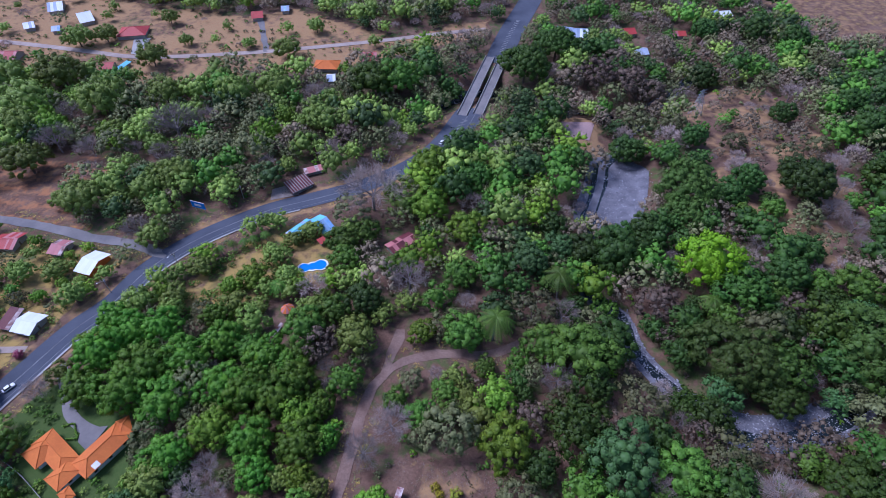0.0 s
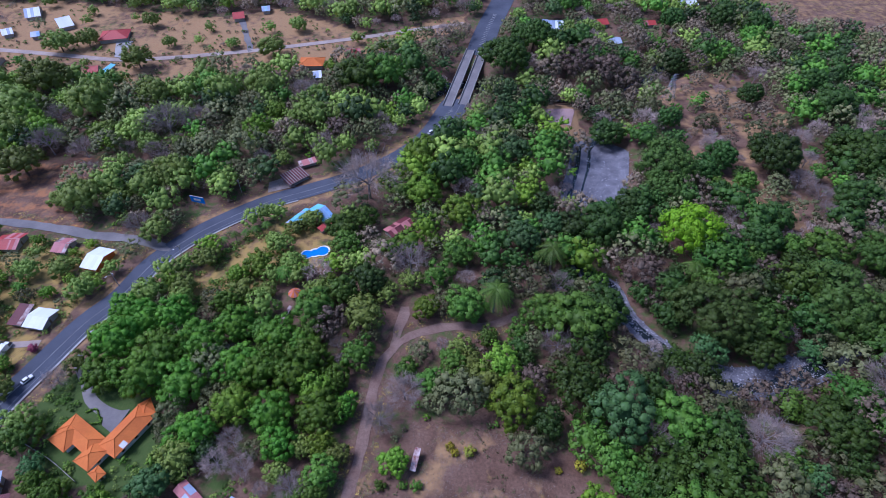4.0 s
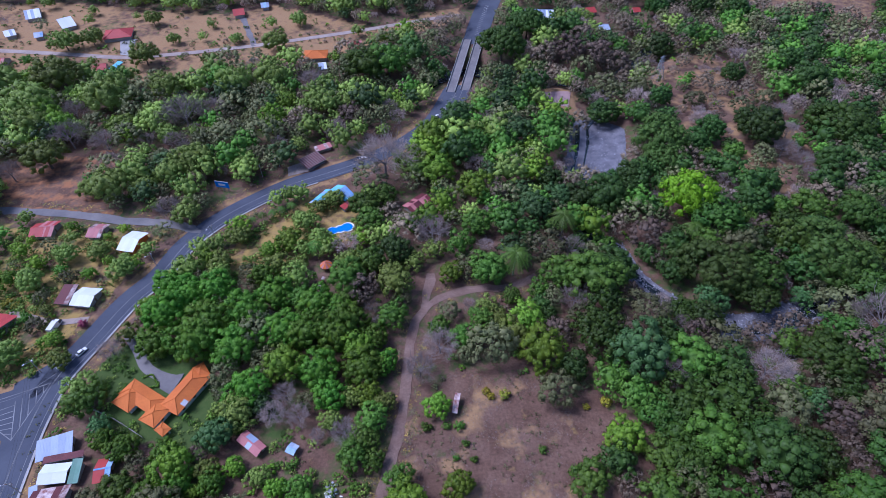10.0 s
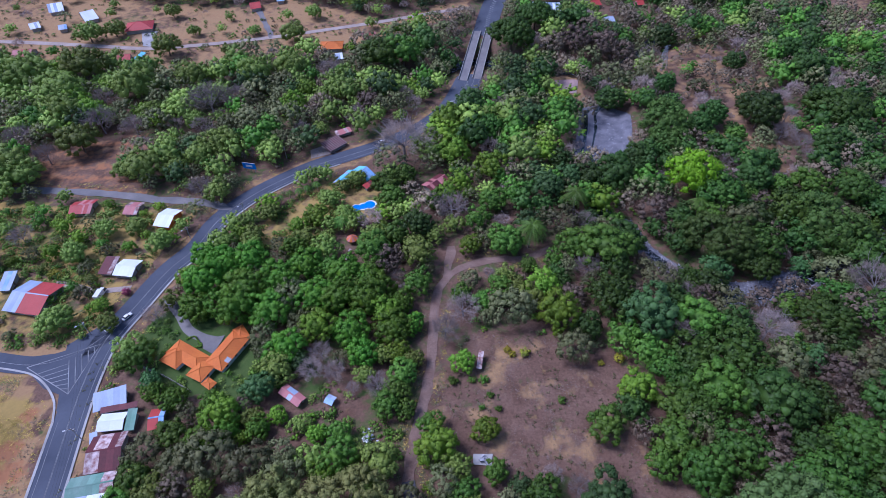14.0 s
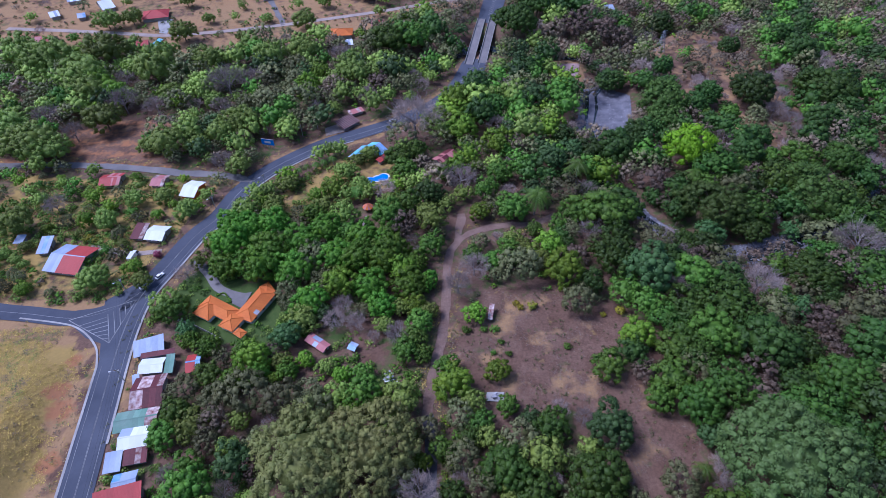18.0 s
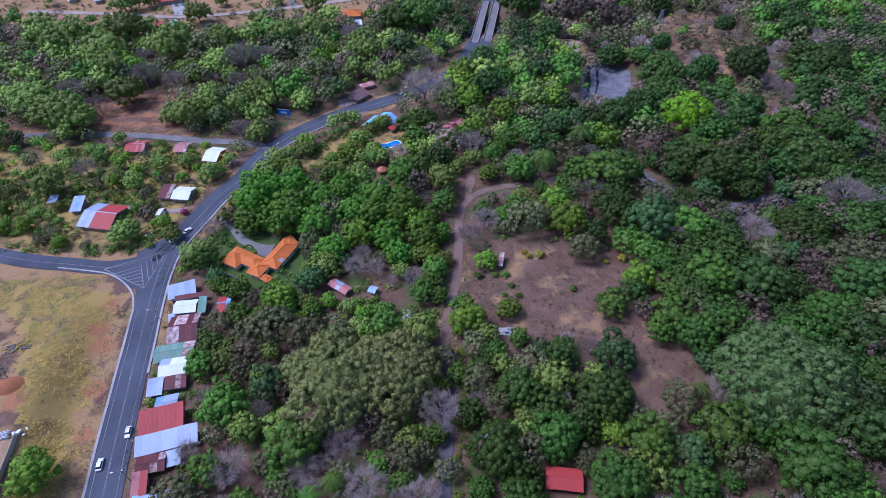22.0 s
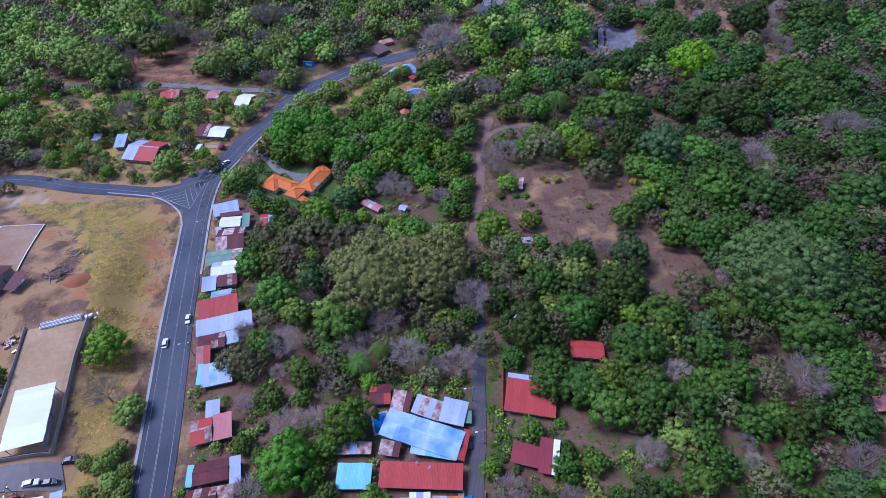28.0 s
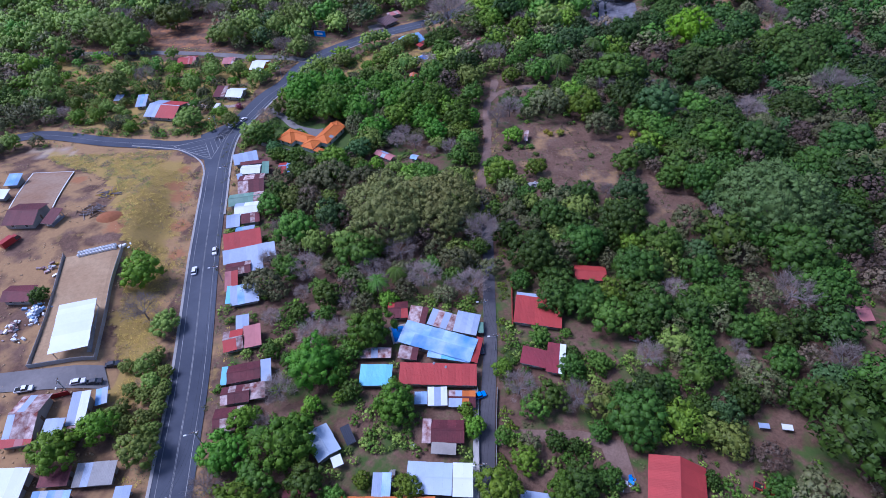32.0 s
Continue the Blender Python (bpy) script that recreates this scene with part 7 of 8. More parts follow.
        ("green", ((-83.3, 158.9, 8.2), (-75.8, 171.7, 6.6), (-69.1, 160.9, 6.4), (-64.0, 189.8, 6.3), (-46.9, 180.3, 9.9), (-44.8, 137.5, 8.7), (-55.3, 128.1, 10.1), (7.6, 159.1, 9.4), (50.7, 121.2, 14.6), (66.7, 124.2, 12.2), (40.4, 120.8, 10.9), (-37.2, 185.8, 8.1), (-109.3, 165.5, 6.7), (-114.7, 147.3, 7.0), (-75.7, 120.4, 6.8),)),
        ("bright", ((-7.2, 235.7, 13.0), (-7.4, 203.9, 12.6), (12.2, 186.6, 11.5), (-8.3, 128.6, 6.9), (16.5, 78.4, 10.9), (-24.0, 61.9, 5.9), (37.2, 18.2, 6.4), (-36.7, 23.9, 6.8), (-19.1, 31.2, 6.9), (-38.1, 167.7, 7.1), (-112.1, 237.9, 8.8),)),
        ("bluegreen", ((38.2, 164.7, 10.4), (2.6, 129.8, 8.6), (57.6, 72.6, 15.0), (54.3, 177.2, 9.7), (43.2, 235.6, 13.4),)),
        ("green", ((37.3, 39.6, 8.4), (23.1, 24.8, 8.4), (-37.7, 34.1, 7.8), (159.8, 224.8, 10.6), (187.2, 217.6, 15.3), (-45.3, 59.1, 7.0), (-51.7, 46.6, 6.3),)),
        ("palm", ((20.1, 127.3, 8.9), (50.4, 151.9, 8.8), (-71.6, 151.0, 5.2), (111.9, 141.2, 6.5),)),
        ("palm", ((-94.1, -36.3, 5.1), (40.8, -14.2, 4.2),)),
        ("green", ((-211.3, 291.5, 16.6), (-173.5, 306.9, 17.7), (-103.2, 310.8, 18.3), (-125.8, 307.6, 16.3), (-260.9, 214.9, 17.0), (-247.6, 209.0, 12.8), (-280.8, 231.1, 16.0), (-46.5, 324.4, 17.7), (-28.9, 328.8, 16.8), (-76.9, 286.2, 11.5),)),
        ("green", ((-243.3, 260.1, 19.2), (-172.5, 205.3, 14.1), (-155.9, 211.6, 13.3), (-233.4, 270.5, 16.3), (-143.2, 227.5, 12.8), (-186.7, 205.3, 9.4), (-291.1, 322.7, 20.2),)),
        ("bare", ((-154.8, 274.8, 17.3), (-222.3, 261.1, 13.8), (-266.8, 250.8, 12.3), (-147.8, 188.4, 9.4), (-227.8, 160.1, 8.2), (-197.0, 250.2, 11.4), (-243.6, 230.9, 9.7),)),
        ("green", ((-138.0, 185.2, 8.6), (-188.5, 161.8, 6.3), (-174.0, 162.5, 6.2), (-197.6, 144.8, 6.9), (-241.3, 146.5, 9.7), (-175.5, 129.7, 6.4), (-158.9, 148.0, 6.6), (-189.9, 102.3, 8.1), (-211.2, 114.2, 5.9), (-213.0, 106.4, 6.5), (-167.6, 99.6, 5.3),)),
        ("mango", ((-96.5, -57.4, 8.4), (-114.0, -68.7, 9.7), (-120.3, -93.7, 9.0), (-137.1, -94.2, 7.4), (-89.9, -85.2, 7.2), (-114.2, -57.8, 5.7), (-22.9, -99.3, 9.8), (-39.0, -89.6, 6.7), (-35.2, -79.2, 4.8), (-54.5, -76.6, 4.7), (-43.5, -64.8, 4.9), (26.5, -120.8, 13.9), (-35.1, -26.5, 9.7), (-32.4, -51.9, 7.3), (2.4, -61.5, 9.7), (-11.3, -22.3, 7.9),)),
        ("mango", ((27.2, -70.2, 10.1), (-0.1, -28.0, 9.3), (8.4, -74.9, 6.1), (9.6, -83.6, 5.6), (-118.0, -99.4, 6.1), (-106.7, -71.4, 4.3), (-43.4, -113.9, 6.6), (-48.4, -115.9, 5.5), (-35.4, -113.6, 4.3), (29.7, -86.7, 6.3), (19.4, -34.4, 9.5), (-6.9, -66.1, 6.9),)),
        ("bright", ((-64.8, -113.0, 6.7), (-56.2, -105.6, 4.6), (-14.9, -58.5, 8.2), (-68.2, -94.6, 3.7), (-69.7, -88.6, 2.7), (-133.6, -84.6, 5.0), (-179.8, -18.1, 8.2), (-166.0, -43.2, 5.7), (-100.3, -105.5, 2.9), (-88.6, -109.2, 4.2), (-26.1, -78.2, 4.1), (-5.9, -53.7, 7.2), (-165.1, -71.2, 3.2), (-170.2, -68.4, 2.8),)),
        ("green", ((-127.8, -102.9, 6.4), (-114.6, -104.9, 6.3), (-176.1, -83.1, 4.0), (-182.2, -84.0, 3.6), (26.0, -59.0, 8.0), (-95.4, -38.9, 4.5), (-103.3, -63.4, 4.5), (22.0, -47.0, 8.2), (-210.8, -27.5, 3.7), (35.2, -77.2, 7.4), (-39.2, -115.5, 4.9), (-33.8, -73.7, 3.7),)),
        ("bare", ((-69.3, -20.7, 8.3), (-61.1, -39.3, 8.2), (-82.3, -14.9, 5.9), (-63.8, -1.3, 7.5), (-121.8, -20.2, 5.5), (-91.1, -23.7, 4.1),)),
        ("olive", ((-51.0, -31.7, 4.8), (-102.0, -31.1, 5.2), (-81.1, -31.5, 6.0), (-76.8, -37.4, 4.7), (-82.7, -23.2, 5.3), (-126.0, -24.8, 5.0), (-108.7, -22.0, 5.0), (-92.8, -29.5, 5.2),)),
        ("green", ((-98.9, -35.6, 4.7), (-114.5, -33.1, 4.8), (-92.8, -13.0, 4.2), (-53.5, -18.7, 4.6), (-73.0, -26.7, 4.4),)),
        ("green", ((-207.2, 366.2, 11.8), (-113.1, 378.1, 12.1), (-273.9, 395.5, 12.2), (-256.8, 402.8, 9.8), (-98.7, 418.1, 7.9), (-298.8, 349.9, 9.5), (-194.0, 397.9, 6.0), (-146.0, 393.8, 5.8), (-37.0, 352.8, 8.5), (-163.2, 364.8, 5.5), (-218.7, 433.6, 7.7), (-22.4, 380.2, 6.2),)),
        ("bright", ((-170.9, -65.8, 3.7), (-167.4, -60.4, 4.1), (-160.5, -70.9, 3.5), (-165.9, -74.0, 3.9), (-161.1, -62.9, 2.8), (-170.6, -75.0, 3.2), (-172.7, -77.5, 4.0), (-176.7, -78.8, 4.0), (-162.7, -79.7, 3.8), (-165.4, -56.2, 3.3), (-174.0, -59.1, 2.9), (-164.1, -66.7, 3.6), (-168.0, -69.9, 3.6), (-159.9, -76.4, 3.1), (-159.9, -67.8, 2.4), (-160.3, -83.3, 3.4), (-168.7, -80.5, 3.5),)),
        ("bare", ((-124.7, -75.4, 7.0), (-119.7, -55.1, 6.2), (-108.4, -52.7, 5.8), (-53.0, -84.3, 7.4), (-10.1, -78.2, 6.2), (45.6, -61.3, 9.4), (-140.7, -103.0, 6.3), (-174.4, -37.0, 8.2), (-130.2, -45.2, 4.9), (-47.2, -75.8, 5.1), (46.2, -90.4, 8.8),)),
        ("green", ((-103.3, -77.9, 3.9), (-128.7, -59.6, 3.9), (-107.6, -109.1, 3.6), (-60.7, -97.9, 3.0), (-46.4, -101.7, 3.7), (-41.3, -103.8, 3.0), (-9.2, -89.1, 4.9), (-2.9, -97.6, 5.2), (11.5, -96.1, 5.9), (27.1, -98.7, 6.9), (-22.9, -88.8, 4.0), (7.2, -123.1, 5.1), (-8.9, -117.4, 2.8),))):
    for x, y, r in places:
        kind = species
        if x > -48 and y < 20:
            # darker leaf kinds than listed, swapped by place
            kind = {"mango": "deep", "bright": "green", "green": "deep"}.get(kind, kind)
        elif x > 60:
            # darker kinds than listed: the east side's dimness put into leaf colour
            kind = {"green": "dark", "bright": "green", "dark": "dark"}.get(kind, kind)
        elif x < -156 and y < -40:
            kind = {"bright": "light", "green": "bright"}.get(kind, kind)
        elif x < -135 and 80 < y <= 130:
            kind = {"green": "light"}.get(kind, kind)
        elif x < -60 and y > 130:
            # lighter kinds than listed: distance haze put into the crowns' colour
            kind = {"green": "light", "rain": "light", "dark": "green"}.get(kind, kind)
        if kind in ("giant", "wide", "dome", "lime", "palm") or not any(math.hypot(x - a, y - b) < 0.46 * (r + q) for a, b, q in TREES) and not any(math.hypot(x - a, y - b) < 0.7 * r + q for a, b, q in OPEN) and not over_river(x, y, r * 0.8):
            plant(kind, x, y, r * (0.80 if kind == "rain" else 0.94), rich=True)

# the woods: near trees are things of their own, the rest is joined kind by kind
WOODS = random.Random(21)
# many light greens: distance haze in the west put into leaf colour
WEST_HAZE_MIX = ("light", "light", "light", "olive", "olive", "olive", "bare", "bare", "bright", "bluegreen", "green", "light", "dry")
FAR_MIX = ("light", "dry", "olive", "bare", "dry", "green", "bluegreen", "bare", "dry", "olive")
# extra dark kinds put the dim east side into the leaf colour
EAST_MIX = ("green", "dark", "dark", "rain", "olive", "olive", "bluegreen", "dry", "green", "dry", "rain", "bare")
cell = {}
for x, y, r in TREES:
    cell.setdefault((int(x // 20), int(y // 20)), []).append((x, y, r))


def free(x, y, r, share=0.6):
    for i in (-1, 0, 1):
        for j in (-1, 0, 1):
            for a, b, s in cell.get((int(x // 20) + i, int(y // 20) + j), ()):
                if math.hypot(x - a, y - b) < (r + s) * share:
                    return False
    return True


def in_view(x, y):
    """The valley floor that the walk looks over: a wedge that opens to the north."""
    return max(-205 - 0.44 * (y + 96), -400) - 8 < x < min(50 + 0.75 * (y + 126), 415) + 8 and -175 < y < 505


def blocked(x, y, r):
    if any(inside(x, y, q) for q in CLEAR):
        return True
    if any(math.hypot(x - a, y - b) < s + r * 0.6 for a, b, s in FOOT) or any(math.hypot(x - a, y - b) < s + r * 0.6 for a, b, s in OPEN):
        return True
    return any(seg_dist(x, y, line) < w + r * 0.55 for line, w in THIN) or over_river(x, y, r)


THIN = [(line[::3] + [line[-1]], w) for line, w in ROADS]
COUNT, JOINED, UNDER = {}, {}, []
for _ in range(30000):
    x, y = WOODS.uniform(-410, 425), WOODS.uniform(-175, 505)
    if not in_view(x, y):
        continue
    r = WOODS.uniform(4.2, 8.4) if y < 120 and x < 30 or x < -60 and y < 200 else WOODS.uniform(5.5, 12.0)
    if any(inside(x, y, q) for q in SPARSE):
        r *= 0.78 if inside(x, y, SLOPE) else 0.62
        if inside(x, y, HILL) and flat_noise(x, y, 22) < 0.08:
            continue
        if not free(x, y, r, 0.74 if inside(x, y, SLOPE) else 0.95 if inside(x, y, WEDGE) else 1.7):
            continue
    if not free(x, y, r, 0.54 if y < 150 else 0.46) or blocked(x, y, r):
        continue
    patch = flat_noise(x, y, 45) + WOODS.uniform(-0.35, 0.35)
    # by leaf colour: dimness in the east, distance haze in the west
    kind = ("dark" if x > -20 else "light") if patch > 0.5 else ("olive" if x < 60 and y < 330 else "dry") if patch < -0.46 else WOODS.choice(("dry", "olive", "bare", "green") if inside(x, y, SLOPE) else ("light", "bright", "olive", "green", "bright") if inside(x, y, WEDGE) else EAST_MIX if x > 20 and y < 150 else ("dark", "green", "olive", "dark", "dry", "dark", "bare") if x > 90 and y < 260 else ("green", "bright", "olive", "bluegreen", "light", "bare", "green", "dark", "light") if -10 < x < 72 and 120 < y < 290 else FAR_MIX if x > 0 and y > 150 else WEST_HAZE_MIX)
    r *= 1.25 if kind == "rain" else 0.85 if kind in ("dry", "bare") else 1
    cell.setdefault((int(x // 20), int(y // 20)), []).append((x, y, r))
    name = PROTO[kind][0][0]
    if y < 150 and COUNT.get(name, 0) < 230:
        COUNT[name] = COUNT.get(name, 0) + 1
        plant(kind, x, y, r, WOODS)
    else:
        JOINED.setdefault(kind, []).append((x, y, r))
for _ in range(10000):
    x, y = WOODS.uniform(-400, 420), WOODS.uniform(-135, 420)
    r = WOODS.uniform(1.2, 3.0)
    if in_view(x, y) and free(x, y, r, 0.5) and not blocked(x, y, r + 1):
        if any(inside(x, y, q) for q in SPARSE) and WOODS.random() > 0.3:
            continue
        UNDER.append((x, y, r))
        cell.setdefault((int(x // 20), int(y // 20)), []).append((x, y, r * 0.6))


def pile(name, places, meshes, label, rnd, tall=(0.85, 1.1)):
    """Joins many copies of a few meshes into one object of loose growth."""
    data = []
    for me in meshes:
        v = np.empty(len(me.vertices) * 3)
        me.vertices.foreach_get("co", v)
        loops = np.empty(len(me.loops), int)
        me.loops.foreach_get("vertex_index", loops)
        sizes = np.empty(len(me.polygons), int)
        me.polygons.foreach_get("loop_total", sizes)
        data.append((v.reshape(-1, 3), loops, sizes, BENT.get(me.name)))
    VV, LL, SS, TT, NN, o = [], [], [], [], [], 0
    for x, y, r in places:
        v, loops, sizes, bent = data[rnd.randrange(len(data))]
        a = rnd.uniform(0, 6.28)
        c, s = math.cos(a) * r, math.sin(a) * r
        w = np.stack([x + c * v[:, 0] - s * v[:, 1], y + s * v[:, 0] + c * v[:, 1], ground_z(x, y) + v[:, 2] * r * rnd.uniform(*tall)], 1)
        VV.append(w)
        LL.append(loops + o)
        if bent is not None:
            c, s = c / r, s / r
            NN.append(np.stack([c * bent[:, 0] - s * bent[:, 1], s * bent[:, 0] + c * bent[:, 1], bent[:, 2]], 1))
        SS.append(sizes)
        TT.append(np.full(len(v), rnd.uniform(-0.3, 0.5)))
        o += len(v)
    V, loops, sizes = np.concatenate(VV), np.concatenate(LL), np.concatenate(SS)
    me = bpy.data.meshes.new(name)
    me.vertices.add(len(V))
    me.vertices.foreach_set("co", V.ravel())
    me.loops.add(len(loops))
    me.loops.foreach_set("vertex_index", loops)
    me.polygons.add(len(sizes))
    me.polygons.foreach_set("loop_start", np.concatenate([[0], np.cumsum(sizes)[:-1]]))
    me.attributes.new("tint", "FLOAT", "POINT").data.foreach_set("value", np.concatenate(TT))
    me.materials.append(meshes[0].materials[0])
    me.update(calc_edges=True)
    if NN:
        bend(me, np.concatenate(NN))
    tagged(new(name, me), label, "woods", kind="stuff")


for kind, places in JOINED.items():
    if kind == "bare":
        low = [twig_mesh(v + 60, 40, 26, width=0.011) for v in range(2)]
    else:
        mat, lumps, spread, flat, leaves, size, core, lump, label, name = KINDS[kind]
        low = [crown_mesh("crown", mat, 77 + v, 20, spread, flat, 440 if kind in AIRY else 340, 0.060, core, 0.85, 0.27, airy=kind in AIRY) for v in range(4)]
    pile("woods", places, low, "dense far woods of %s trees" % {"bare": "leafless grey", "dry": "brown dry", "olive": "half-dry olive"}.get(kind, "leafy green"), WOODS, (0.9, 1.25))
for k, mat in enumerate(("green", "olive", "dry", "bright")):
    pile("undergrowth", UNDER[k::4], [crown_mesh("bush", mat, 90 + v, 4, 0.6, 0.7, 60, 0.12, 0.0, 0.5, 0.5) for v in range(3)], "low tangled undergrowth beneath the trees", WOODS)


# ---- dry grass on the bank and weeds on the open ground ----
MAT["straw"] = material("dry_grass", (0.47, 0.335, 0.075), (0.36, 0.275, 0.062), scale=3, rough=0.7, bump=0, fine=0.25, island=0.35, spec=0.15, tint=True)


def tuft(name, mat, seed, blades):
    r = random.Random(seed)
    V, F, N = [], [], []
    for _ in range(blades):
        a, lean = r.uniform(0, 6.28), r.uniform(0.4, 1.0)
        x, y = r.uniform(-1.3, 1.3), r.uniform(-1.3, 1.3)
        k = len(V)
        V += [(x - 0.16 * math.sin(a), y + 0.16 * math.cos(a), 0.1), (x + 0.16 * math.sin(a), y - 0.16 * math.cos(a), 0.1), (x + lean * math.cos(a), y + lean * math.sin(a), r.uniform(0.3, 0.8))]
        N += [tuple(Vector((0.35 * math.cos(a + 3), 0.35 * math.sin(a + 3), 1)).normalized())] * 3
        F.append((k, k + 1, k + 2))
    me = mesh(name, V, F, mat)
    bend(me, N)
    return me


GRASS = random.Random(9)
spots = []
for _ in range(80000):
    x, y = GRASS.uniform(-290, -150), GRASS.uniform(-140, 80)
    if inside(x, y, BANK) and flat_noise(x, y * 0.5, 7) > -0.12 - 0.3 * GRASS.random() and seg_dist(x, y, MAIN[:60:4]) > 13 + 5 * flat_noise(x, y, 6) and GRASS.random() > stain(x, y):
        spots.append((x, y, GRASS.uniform(0.26, 0.62)))
verge = []
for line, near, far, lim in ((MAIN[::2], 6.6, 14.0, 330), (WEST[::2], 5.0, 11.0, 330), (SIDE[::2], 3.4, 8.0, 330), (TRACK[::2], 2.4, 6.0, 330)):
    for p, q in zip(line[:-1], line[1:]):
        d = (q - p) / np.linalg.norm(q - p)
        for _ in range(46):
            u, w = GRASS.random(), GRASS.choice((-1, 1)) * GRASS.uniform(near, far)
            x, y = p[0] + (q[0] - p[0]) * u + d[1] * w, p[1] + (q[1] - p[1]) * u - d[0] * w
            if flat_noise(x, y, 6) > -0.15 and y < 300 and seg_dist(x, y, MAIN[::3]) > 6.4 and seg_dist(x, y, WEST[::3]) > 4.9 and seg_dist(x, y, DRIVE) > 2.6 and not inside(x, y, ((-200.8, 87.5), (-170.0, 103.0), (-163.0, 58.0), (-184.0, 71.0))) and not any(math.hypot(x - a, y - b) < c - 1 for a, b, c in FOOT):
                verge.append((x, y, GRASS.uniform(0.3, 0.95)))
pile("verge_grass", verge[0::3], [tuft("tuft", "straw", v + 20, 9) for v in range(3)], "dry yellow grass on the road verges", GRASS)
pile("verge_grass", verge[1::3], [tuft("tuft", "olive", v + 30, 9) for v in range(3)], "dull olive weeds on the road verges", GRASS)
pile("verge_grass", verge[2::3], [tuft("tuft", "dry", v + 40, 9) for v in range(3)], "brown dead weeds on the road verges", GRASS)
sorts = {"straw": [], "olive": [], "dry": [], "light": []}
for x, y, r in spots[:15000]:
    far = seg_dist(x, y, MAIN[:60:4]) + 9 * flat_noise(x, y, 8)
    u = 0.9 * flat_noise(x, y, 5) + GRASS.uniform(-0.35, 0.35)
    sorts["straw" if far < 30 and u > -0.35 or u > 0.0 else "dry" if u < -0.42 else "light" if u > -0.22 else "olive"].append((x, y, r))
for sort, label in (("straw", "tall golden dry grass on the bank"), ("olive", "dull olive grass on the bank"), ("dry", "brown withered grass on the bank"), ("light", "fresh green grass on the bank")):
    pile("dry_grass", sorts[sort], [tuft("tuft", sort, v, 7) for v in range(3)], label, GRASS)
bushes = []
for _ in range(16000):
    x, y = GRASS.uniform(-270, 20), GRASS.uniform(-140, 190)
    if any(inside(x, y, q) for q in (YARDS, EAST, FARMYARD, HUTS, ROW, GARDEN, BLUE, WEDGE)) and flat_noise(x, y, 10) > -0.12 and not any(math.hypot(x - a, y - b) < 4 for a, b, s in OPEN) and seg_dist(x, y, DRIVE) > 4 and not any(math.hypot(x - a, y - b) < s for a, b, s in FOOT) and seg_dist(x, y, LANE[::3] + [LANE[-1]]) > 5 and seg_dist(x, y, MAIN[::3]) > 8:
        bushes.append((x, y, GRASS.uniform(0.6, 2.4)))
pile("garden_bushes", bushes[0:5200:2], [crown_mesh("bush", "green", 290 + v, 5, 0.65, 0.7, 70, 0.12, 0.0, 0.5, 0.4) for v in range(3)], "low green bushes and plants in the yards", GRASS)
pile("garden_bushes", bushes[1:5200:2], [crown_mesh("bush", "light", 390 + v, 5, 0.65, 0.7, 70, 0.12, 0.0, 0.5, 0.4) for v in range(3)], "low fresh green bushes in the yards", GRASS)
lane_side = []
for p, q in zip(LANE[:-1], LANE[1:]):
    d = (q - p) / np.linalg.norm(q - p)
    for _ in range(9):
        u, w = GRASS.random(), GRASS.choice((-1, 1)) * GRASS.uniform(3.4, 7.5)
        x, y = p[0] + (q[0] - p[0]) * u + d[1] * w, p[1] + (q[1] - p[1]) * u - d[0] * w
        if flat_noise(x, y, 9) > -0.2 and not any(math.hypot(x - a, y - b) < c for a, b, c in FOOT):
            lane_side.append((x, y, GRASS.uniform(0.6, 1.9)))
pile("lane_bushes", lane_side, [crown_mesh("bush", "bright", 690 + v, 5, 0.65, 0.8, 70, 0.12, 0.0, 0.5, 0.4) for v in range(3)], "green bushes and weeds along the lane", GRASS)
stubble = []
for _ in range(16000):
    x, y = GRASS.uniform(-40, 60), GRASS.uniform(-30, 85)
    if inside(x, y, FIELD) and flat_noise(x, y, 9) > -0.25 + 0.4 * GRASS.random():
        stubble.append((x, y, GRASS.uniform(0.16, 0.36)))
pile("field_grass", stubble[0:5000:2], [tuft("tuft", "dry", v + 50, 8) for v in range(3)], "short brown stubble on the field", GRASS)
pile("field_grass", stubble[1:5000:2], [tuft("tuft", "twigs", v + 60, 8) for v in range(3)], "short bleached grass on the field", GRASS)
weeds = []
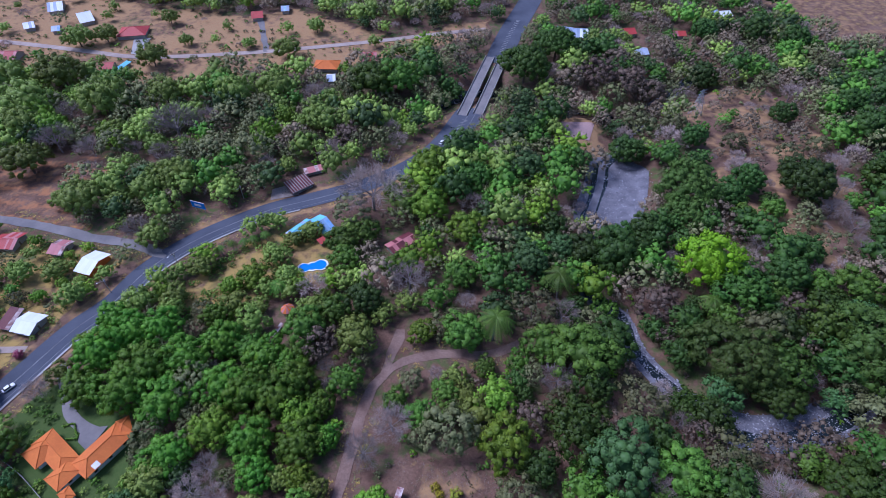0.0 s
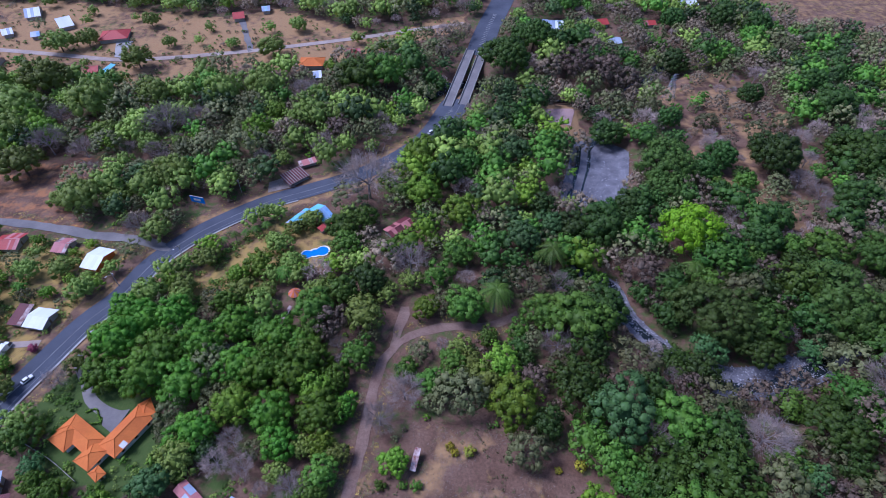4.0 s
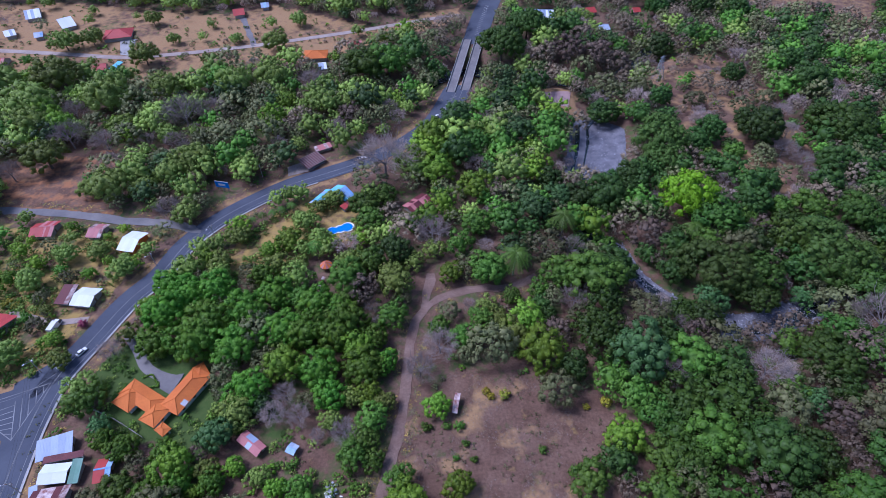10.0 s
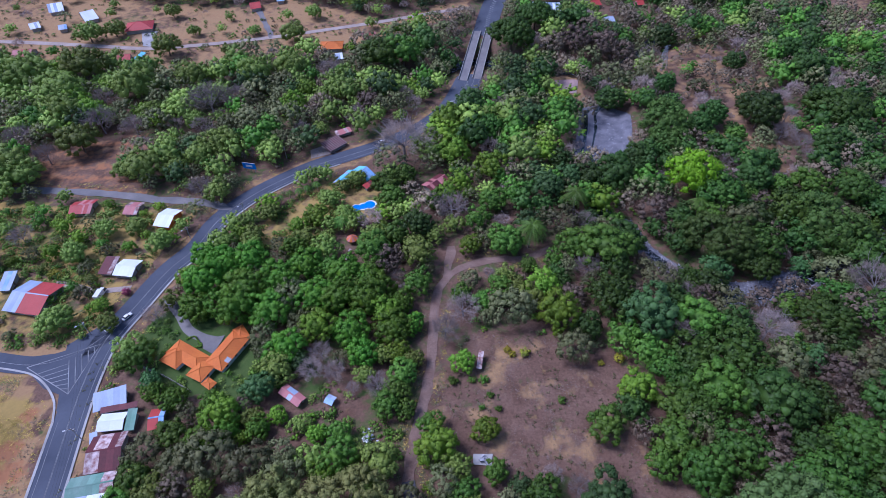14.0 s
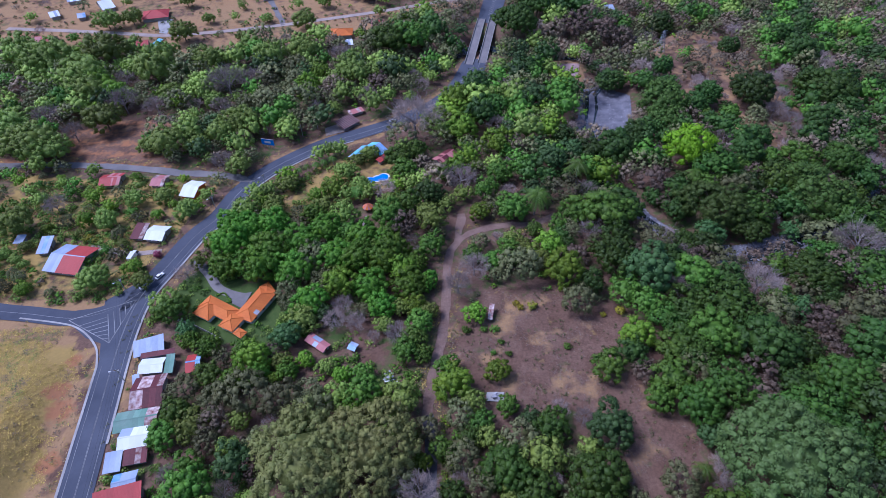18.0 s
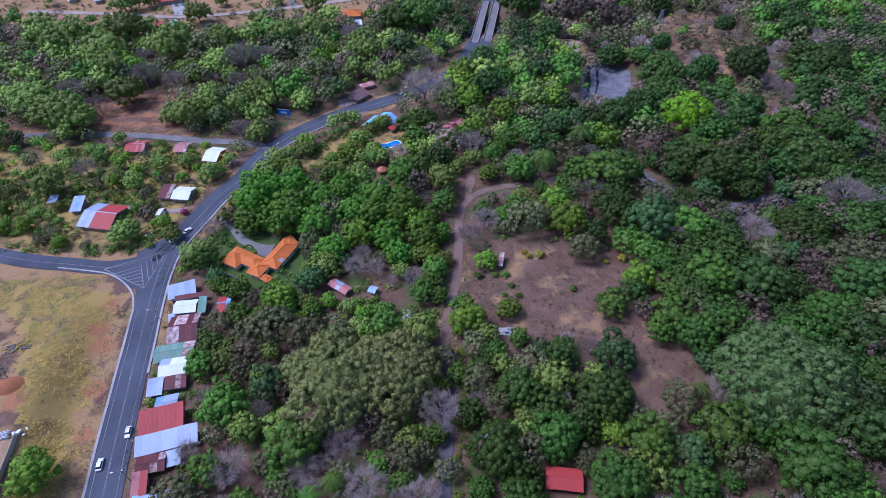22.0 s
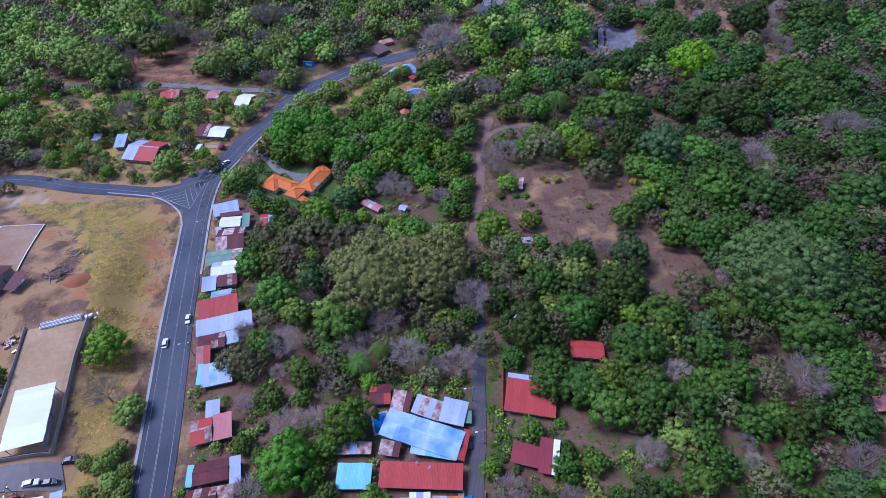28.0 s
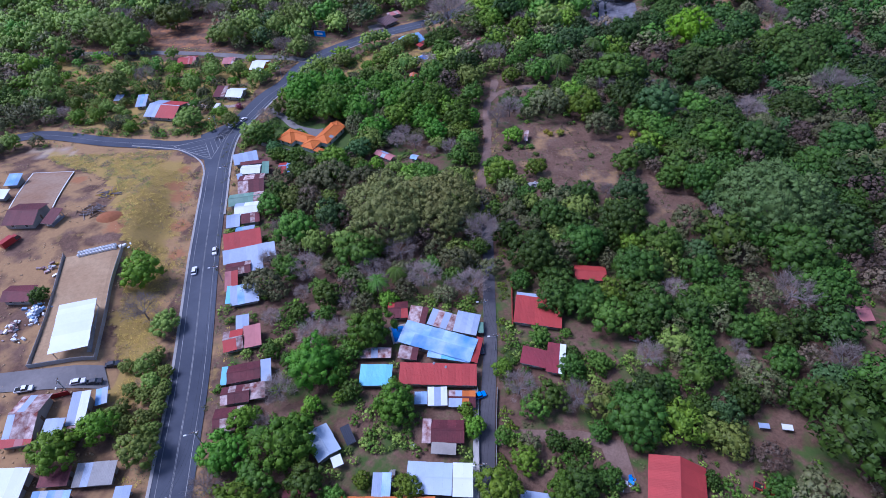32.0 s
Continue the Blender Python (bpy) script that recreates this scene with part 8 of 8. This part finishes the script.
for _ in range(15000):
    x, y = GRASS.uniform(-260, 130), GRASS.uniform(-140, 120)
    if any(inside(x, y, q) for q in (FIELD, YARDS, EAST, FARMYARD, HUTS, ROW)) and flat_noise(x, y, 14) > 0.02 and not any(math.hypot(x - a, y - b) < s for a, b, s in FOOT) and seg_dist(x, y, LANE[::3] + [LANE[-1]]) > 4:
        weeds.append((x, y, GRASS.uniform(0.25, 0.9)))
pile("weeds", weeds[:2600], [crown_mesh("bush", "olive", 190 + v, 2, 0.6, 0.5, 20, 0.24, 0.0, 0.3, 0.4) for v in range(2)], "scattered dry weeds on open soil", GRASS)

hedge = []
for s2 in (-5.5, 5.5):
    for i, p in enumerate(offset(FAR, s2)):
        if GRASS.random() < 0.75:
            hedge.append((p[0] + GRASS.uniform(-1, 1), p[1] + GRASS.uniform(-1, 1), GRASS.uniform(0.8, 1.6)))
for _ in range(2500):
    x, y = GRASS.uniform(-400, 60), GRASS.uniform(240, 505)
    if inside(x, y, HILL) and flat_noise(x, y, 16) > 0.05 and not any(math.hypot(x - a, y - b) < q for a, b, q in FOOT) and seg_dist(x, y, FAR[::3]) > 5:
        hedge.append((x, y, GRASS.uniform(0.7, 2.2)))
pile("hill_bushes", hedge[0:900:2], [crown_mesh("bush", "olive", 490 + v, 6, 0.65, 0.7, 60, 0.17, 0.0, 0.5, 0.4) for v in range(3)], "rows of low half-dry bushes on the hillside", GRASS)
pile("hill_bushes", hedge[1:900:2], [crown_mesh("bush", "green", 590 + v, 6, 0.65, 0.7, 60, 0.17, 0.0, 0.5, 0.4) for v in range(3)], "low green bushes and hedges on the hillside", GRASS)
rubble = []
for _ in range(5000):
    x, y = GRASS.uniform(-300, -160), GRASS.uniform(-140, 80)
    if inside(x, y, TERRACE) and not inside(x, y, BANK) and flat_noise(x, y, 9) > 0.0:
        rubble.append((x, y, GRASS.uniform(0.12, 0.5)))
pile("rubble", rubble[:900], [mesh("clod", [(X * 1.2, Y, Z2 * 0.6) for X, Y, Z2 in OCTA_V], OCTA_F, "tan_dirt")], "clods and broken stone on the levelled ground", GRASS)
